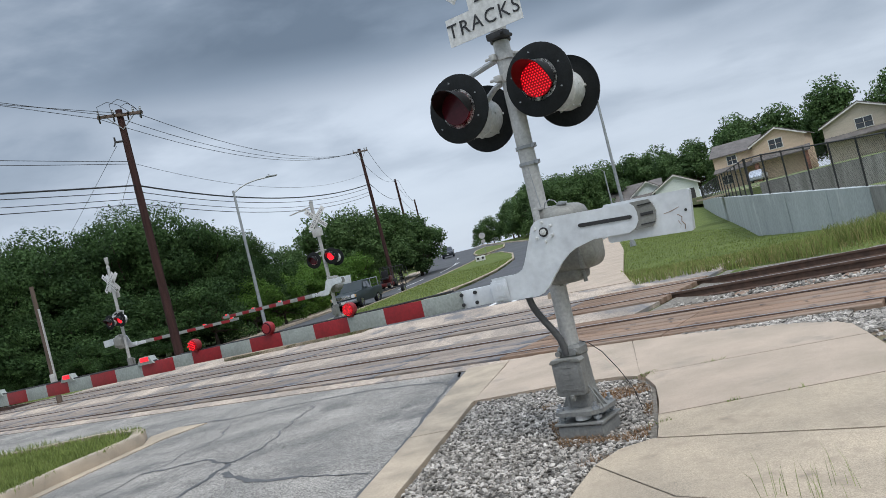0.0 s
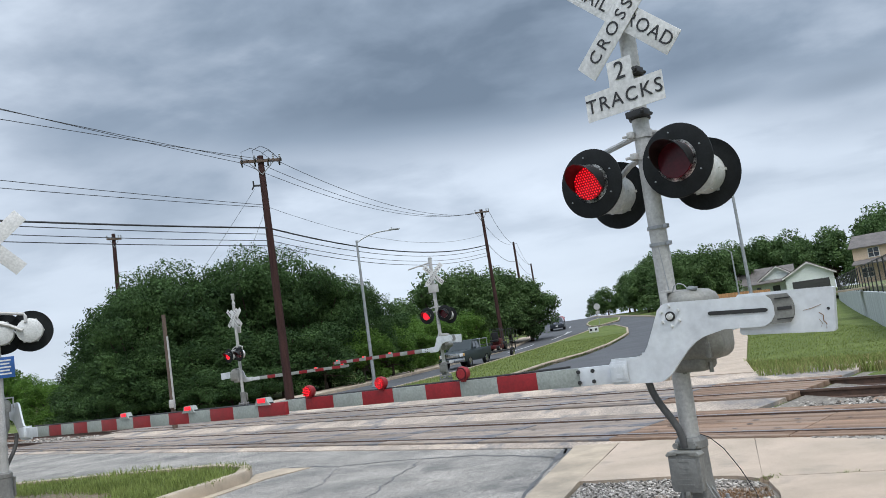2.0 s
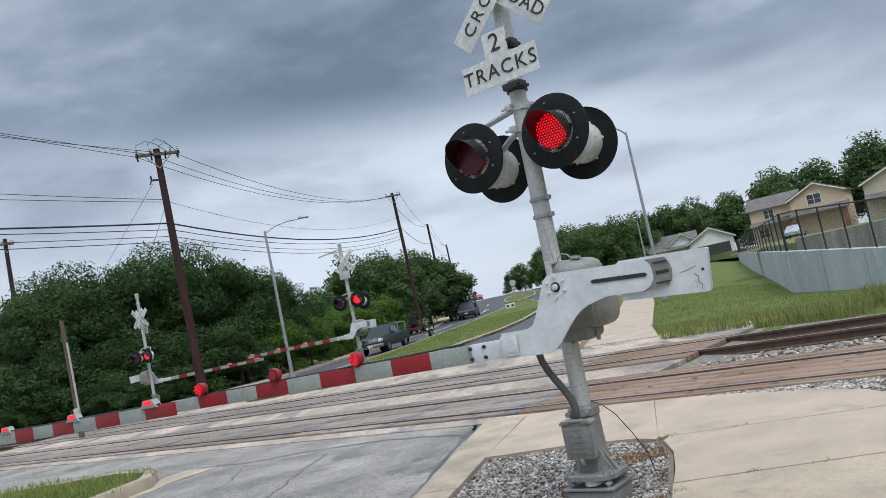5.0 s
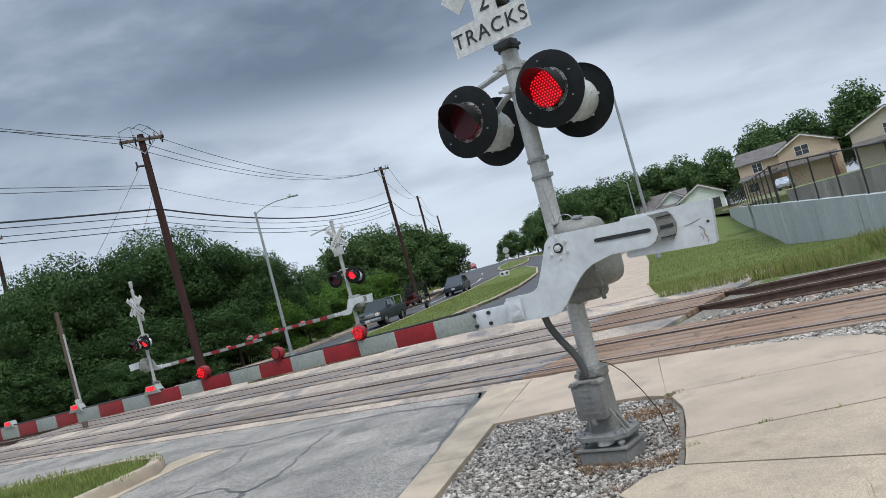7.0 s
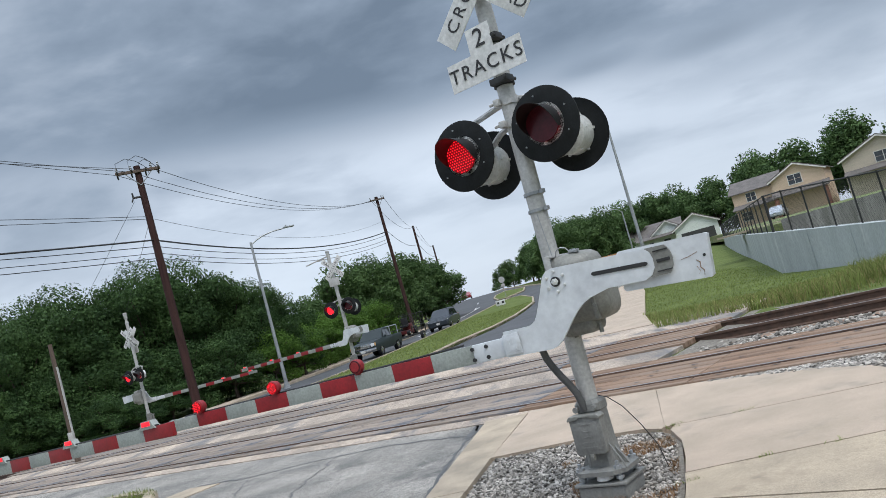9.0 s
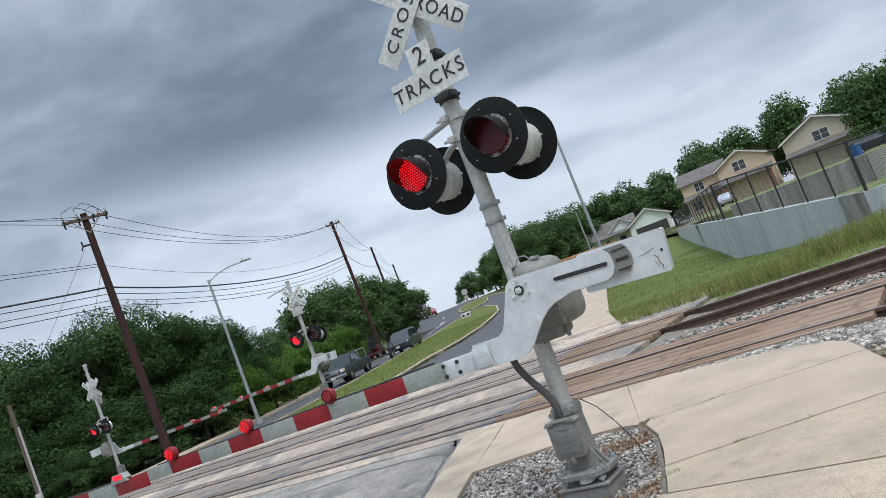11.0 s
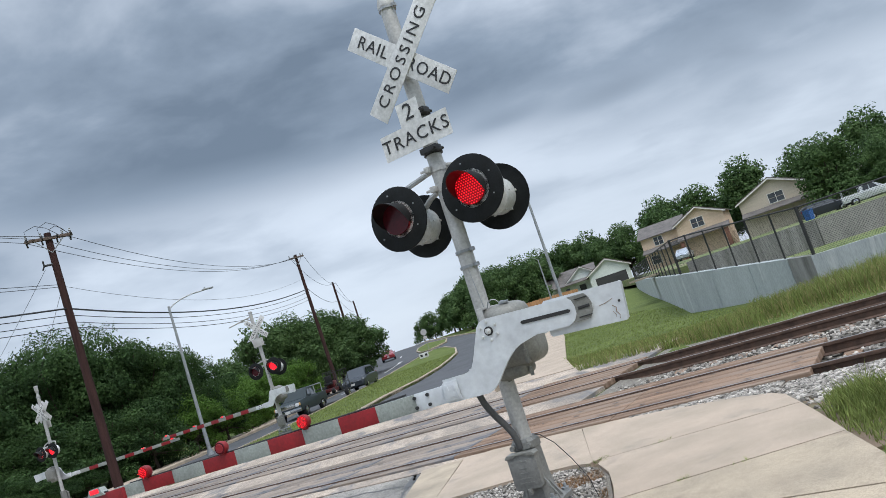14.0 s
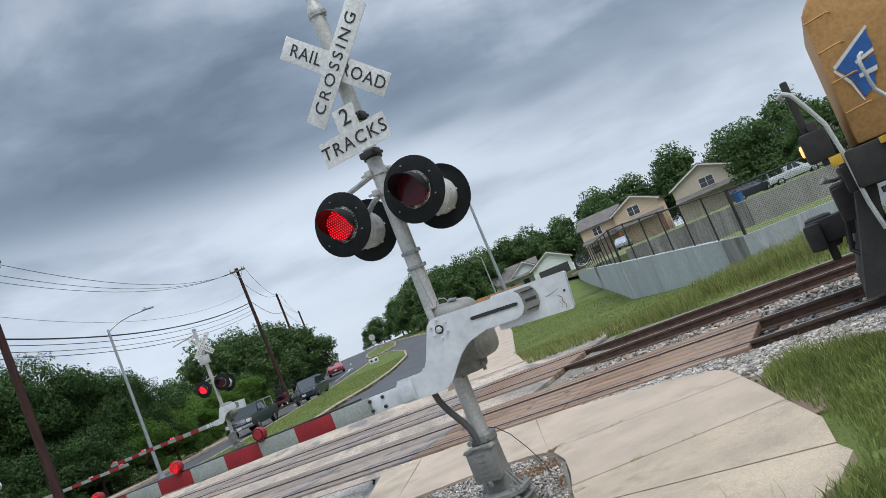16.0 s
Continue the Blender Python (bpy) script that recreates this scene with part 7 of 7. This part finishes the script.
for pts, mm in (([(1.22, 2.78), (2.35, 3.18), (2.35, 2.86), (1.75, 2.66), (2.3, 2.72), (2.25, 2.48), (1.72, 2.45), (2.1, 2.42), (2.0, 2.22), (1.6, 2.1), (1.5, 2.45)], M_BLUE), ([(1.16, 2.80), (2.40, 3.25), (2.42, 3.20), (1.2, 2.74)], M_WHITE), ([(1.75, 2.74), (2.33, 2.83), (2.33, 2.77), (1.75, 2.68)], M_WHITE), ([(1.7, 2.50), (2.25, 2.53), (2.2, 2.44), (1.7, 2.43)], M_WHITE), ([(1.16, 2.76), (1.46, 2.45), (1.58, 2.04), (1.54, 2.04), (1.4, 2.4), (1.12, 2.72)], M_WHITE)):
    bm = BM()
    prism(bm, pts, -1.066 if mm is M_BLUE else -1.069, -1.05)
    part("emblem_stroke", bm, mm, emb, smooth=None)
bm = BM()
tube(bm, [(0.32, -1.42, 0.75), (0.28, -1.42, 1.05), (0.26, -1.42, 1.6), (0.22, -1.42, 1.97), (0.13, -1.42, 2.2), (0.04, -1.42, 2.40), (-0.03, -1.41, 2.45), (-0.08, -1.36, 2.43), (-0.06, -1.1, 2.42)], 0.024, 8)
part("handrail", bm, M_RAILPIPE, LOCO, "grey bent handrail")
bm = BM()
tube(bm, [(0.80, -1.30, 2.50), (0.76, -1.40, 2.47), (0.74, -1.42, 2.40), (0.76, -1.42, 2.10), (0.82, -1.42, 2.0), (1.15, -1.42, 1.85), (1.2, -1.42, 1.64)], 0.022, 8)
part("handrail", bm, M_RAILPIPE, LOCO)
bm = BM()
box(bm, (0.08, 0.32, 0.95), (0.02, -0.95, 2.12), bevel=0.02)
box(bm, (0.10, 2.5, 0.5), (0.10, 0, 1.82), bevel=0.02)
part("end_panel", bm, M_GRIME, LOCO, "dark grey end door panel")
bm = BM()
box(bm, (0.28, 0.3, 0.34), (0.06, -1.12, 1.80), bevel=0.04)
lampbox = part("ditch_lamp", bm, M_GRIME, LOCO)
bm = BM()
lathe(bm, [(0.065, 0), (0.065, 0.02), (0.04, 0.03)], 16, pose(-0.08, -1.12, 1.80, 0, -90, 0))
part("lens", bm, M_WARM, lampbox, "glowing orange lens")
bm = BM()
prism(bm, [(-0.12, 0.12), (0.20, 0.12), (0.42, 1.2), (0.20, 1.2), (0.10, 0.85), (-0.02, 0.45)], -1.35, 1.35)
part("snow_plough", bm, M_GRIME, LOCO, "black pilot plate")
bm = BM()
box(bm, (0.85, 0.26, 0.30), (0.0, 0, 0.86), bevel=0.05)
box(bm, (0.34, 0.36, 0.42), (-0.26, 0.10, 0.84), bevel=0.08)
box(bm, (0.20, 0.16, 0.34), (-0.36, -0.16, 0.82), bevel=0.05)
box(bm, (0.10, 0.08, 0.30), (-0.24, -0.05, 0.62), bevel=0.02)
part("coupler", bm, M_GRIME, LOCO)
for y0, y1, d in ((-0.5, -0.35, 0.3), (-0.7, -0.9, 0.25), (0.4, 0.6, 0.28)):
    bm = BM()
    tube(bm, [(0.28, y0, 1.2), (0.05, y0, 1.05), (-0.05, (y0 + y1) / 2, 0.85 - d), (0.05, y1, 0.5)], 0.03, 8)
    part("air_hose", bm, M_HOOD, LOCO)
bm = BM()
box(bm, (0.40, 2.3, 0.30), (0.36, 0, 1.34), bevel=0.04)
box(bm, (0.30, 0.9, 0.34), (0.14, 0, 1.16), bevel=0.06)
box(bm, (0.26, 0.22, 0.40), (0.12, -0.72, 1.10), bevel=0.05)
part("draft_box", bm, M_GRIME, LOCO, "grimy black coupler pocket")
bm = BM()
tube(bm, [(0.0, -1.15, 1.45), (-0.05, -1.1, 1.42), (0.10, -0.6, 1.38), (0.2, 0.1, 1.4)], 0.022, 8)
part("uncoupling_lever", bm, M_RAILPIPE, LOCO, "grey uncoupling lever")
bm = BM()
box(bm, (0.12, 0.02, 0.11), (0.17, -1.492, 1.58), bevel=0.004)
part("corner_patch", bm, M_YELLOW, LOCO, "yellow corner patch")
for k, z in enumerate((0.45, 0.78, 1.12)):
    bm = BM()
    box(bm, (0.55, 0.32, 0.05), (0.72, -1.32, z))
    part("step", bm, M_GRIME, LOCO)
bm = BM()
box(bm, (4.0, 0.25, 0.55), (3.2, -1.0, 0.72), bevel=0.06)
box(bm, (4.0, 0.25, 0.55), (3.2, 1.0, 0.72), bevel=0.06)
box(bm, (4.0, 0.25, 0.55), (16.5, -1.0, 0.72), bevel=0.06)
part("bogie_frame", bm, M_GRIME, LOCO)
for x in (1.6, 3.2, 4.8, 15, 16.6, 18.2):
    bm = BM()
    for y in (-0.75, 0.75):
        lathe(bm, [(0.2, -0.06), (0.51, -0.06), (0.53, -0.03), (0.50, 0.06), (0.2, 0.05)], 24, pose(x, y, 0.5, 90, 0, 0))
    rod(bm, (x, -0.75, 0.5), (x, 0.75, 0.5), 0.09, seg=10)
    part("wheelset", bm, M_GRIME, LOCO)
bm = BM()
box(bm, (5.5, 2.5, 0.8), (10, 0, 0.72), bevel=0.2)
part("fuel_tank", bm, M_GRIME, LOCO)

# ---- grass and weeds ----
def blades(name, count, pick, high, wide, label, material, seed, lean=0.45):
    """Grass: single bent blades, two quads each."""
    rng = np.random.default_rng(seed)
    P = []
    while len(P) < count:
        q = pick(rng)
        if q is not None:
            P.append(q)
    P = np.array(P)
    h = high * rng.uniform(0.45, 1.25, count) * P[:, 3]
    a = rng.uniform(0, 6.283, count)
    side = np.stack([np.cos(a), np.sin(a), np.zeros(count)], 1) * (wide * rng.uniform(0.6, 1.3, count))[:, None]
    b = rng.uniform(0, 6.283, count)
    bend = np.stack([np.cos(b), np.sin(b), np.zeros(count)], 1) * (h * lean * rng.uniform(0.2, 1.3, count))[:, None]
    base = P[:, :3]
    up = np.array([0, 0, 1.0])
    mid = base + up * (h * 0.6)[:, None] + bend * 0.35
    tip = base + up * (h * 0.95)[:, None] + bend
    v = np.stack([base - side, base + side, mid + side * 0.7, mid - side * 0.7, tip], 1).reshape(-1, 3)
    f = []
    for i in range(count):
        k = i * 5
        f.append((k, k + 1, k + 2, k + 3))
        f.append((k + 3, k + 2, k + 4))
    return tagged(pydata(name, v.tolist(), f, material), label, "grass", kind="stuff")


def near_tuft(rng):
    u, n = rng.uniform(-1.8, 3.2), rng.uniform(1.5, 8.9)
    p = un(u, n)
    x, y = p.x, p.y
    edge = ramp(y, ((-6, 0.9), (0, 1.35), (3.0, 1.4), (3.9, 1.95), (4.15, 2.35), (4.4, 2.72), (5.0, 3.05), (5.6, 3.2), (6.2, 3.3), (6.9, 3.55), (7.4, 3.85), (8.0, 4.3), (8.6, 5.0)))
    if x < edge + abs(rng.normal(0, 0.12)) - 0.06 or n > 8.35 + 0.3 * noise.noise((u, n, 4.0)) or noise.noise((x * 1.6, y * 1.6, 7.0)) < -0.38:
        return None
    tall = 0.20 + 0.30 * max(0, noise.noise((x * 0.9, y * 0.9, 2.0)))
    tall += 0.85 * max(0.0, 1 - abs(n - 7.7) / 0.75) * max(0.0, 1 - abs(u + 0.55) / 0.75)
    return (x, y, gz(x, y) - 0.07, tall)


blades("grass", 62000, near_tuft, 0.40, 0.006, "long green grass beside the pavement and ballast", M_BLADE, 21)
blades("dry_grass", 4500, near_tuft, 0.36, 0.004, "dry straw-coloured stalks among the grass", M_DRY, 22)


def strip_tuft(rng):
    u, n = rng.uniform(-10, 16), rng.uniform(17.2, 22.5)
    p = un(u, n)
    if u < -7.2 - (n - 17.2) * 0.5:
        return None
    tall = 0.25 + 0.4 * max(0, noise.noise((p.x * 0.6, p.y * 0.6, 5.0))) + (1.0 * max(0.0, 1 - abs(u + 0.5) / 6) if u > -4.0 and n > 18.0 else 0) + (0.5 if n < 17.9 and u < -3 else 0)
    return (p.x, p.y, gz(p.x, p.y) - 0.07, tall)


blades("grass", 30000, strip_tuft, 0.42, 0.010, "uncut green grass between the tracks and the wall", M_BLADE, 23)
blades("dry_grass", 16000, strip_tuft, 0.40, 0.008, "dry grass heads between the tracks and the wall", M_DRY, 24)


def lawn_tuft(rng):
    x, y = rng.uniform(3.5, 12), rng.uniform(21, 50)
    if x < 4.15 + (y - 21) * 0.2 or (y < 29 and x > 10.0):
        return None
    return (x, y, gz(x, y) - 0.07, 0.6)


blades("grass", 14000, lawn_tuft, 0.10, 0.012, "mown lawn beside the far pavement", M_BLADE, 25)


def median_tuft(rng):
    x, y = rng.uniform(-14, -5.0), rng.uniform(7.5, 14.4)
    if not inside((x, y), [(a, b) for a, b in MED]) or inside((x, y), [(-6.1, 6.0), (-5.9, 8.4), (-6.8, 11.0), (-8.6, 12.0), (-11.5, 12.5), (-13, 11), (-12, 7), (-9, 4)]) and rng.random() < 0.93:
        return None
    if min((Vector((x, y)) - Vector(q)).length for q in ((-5.0, 11.6), (-5.35, 10.3), (-5.75, 8.3))) < 0.25:
        return None
    return (x, y, 0.09, 0.5 + 0.7 * max(0, noise.noise((x, y, 1.0))))


blades("grass", 22000, median_tuft, 0.2, 0.006, "short grass on the near median", M_BLADE, 26)


def far_median_tuft(rng):
    y = rng.uniform(25.5, 70)
    x = rng.uniform(-9, 4)
    if not inside((x, y), FMED):
        return None
    return (x, y, gz(x, y) + 0.09, 0.7)


blades("grass", 16000, far_median_tuft, 0.13, 0.012, "mown grass on the far median", M_BLADE, 27)


def bed_weed(rng):
    x, y = rng.uniform(0.6, 1.6), rng.uniform(5.6, 7.7)
    if not inside((x, y), BED) or noise.noise((x * 2.2, y * 2.2, 9.0)) < 0.12:
        return None
    return (x, y, -0.02, 1.0)


blades("dry_weeds", 2600, bed_weed, 0.045, 0.003, "flattened dry weeds in the gravel bed", mat("brown_weed", (0.24, 0.13, 0.06), (0.15, 0.09, 0.045), 0.9, scale=2, bump=0, per_island=0.4), 28, 1.6)


def stalk_spot(rng):
    k = rng.integers(0, 5)
    x, y = ((1.50, 4.30), (1.66, 4.25), (1.78, 4.22), (1.92, 4.08), (1.60, 4.05))[k]
    return (x + rng.normal(0, 0.05), y + rng.normal(0, 0.05), -0.01, 1.0)


blades("weed_stalks", 34, stalk_spot, 0.22, 0.0018, "thin green weed stalks in a pavement joint", M_BLADE, 29, 0.35)


def joint_weed(rng):
    k = rng.integers(0, 6)
    x, y = ((1.95, 6.29), (2.45, 6.19), (1.70, 8.06), (1.63, 7.95), (2.3, 7.88), (1.36, 6.15))[k]
    return (x + rng.normal(0, 0.05), y + rng.normal(0, 0.012), 0.0, 1.0)


blades("weeds", 110, joint_weed, 0.03, 0.003, "small weeds growing in the pavement joints", M_BLADE, 30, 1.2)


def van_at(t):
    """The minivan slows from the crest and stops behind the trailer."""
    y = ramp(t, ((0, 126), (1.5, 112), (3.5, 95), (5.3, 83), (7, 75), (8.5, 69.0), (10, 65), (11, 63.4), (12, 62.8), (16, 62.8)))
    x = ramp(y, ((62, -4.3), (70, -3.6), (80, -3.1), (95, -2.9), (112, -2.8), (126, -2.8), (170, -4)))
    return pose(x, y, gz(x, y) - 0.02, 0, 0, ramp(y, ((60, -11), (75, -7), (95, -2), (130, 0), (180, 2))))


def red_at(t):
    y = ramp(t, ((0, 190), (7, 168), (11, 140), (13, 122), (14.5, 108), (16, 97)))
    x = ramp(y, ((90, -3.0), (112, -2.9), (150, -3.6), (190, -4.2)))
    return pose(x, y, gz(x, y) - 0.02, 0, 0, 0)


def loco_at(t):
    p = un(-0.25 + 0.4 + 17.0 * (16.0 - t), 10.69, 0.035)
    return pose(p.x, p.y, p.z, 0, 0, TRACK_DEG)


def motions():
    for ob, at, right_phase, back in FLIPS:
        flash(ob, at, right_phase, back)
    walk(VAN, [(t, van_at(t)) for t in (0, 1.5, 3.5, 5.3, 7, 8.5, 10, 11, 12, 14, 16)])
    walk(REDCAR, [(t, red_at(t)) for t in (0, 3.5, 7, 9, 11, 13, 14.5, 16)])
    walk(LOCO, [(t, loco_at(t)) for t in (0, 4, 8, 12, 14, 16)])


motions()
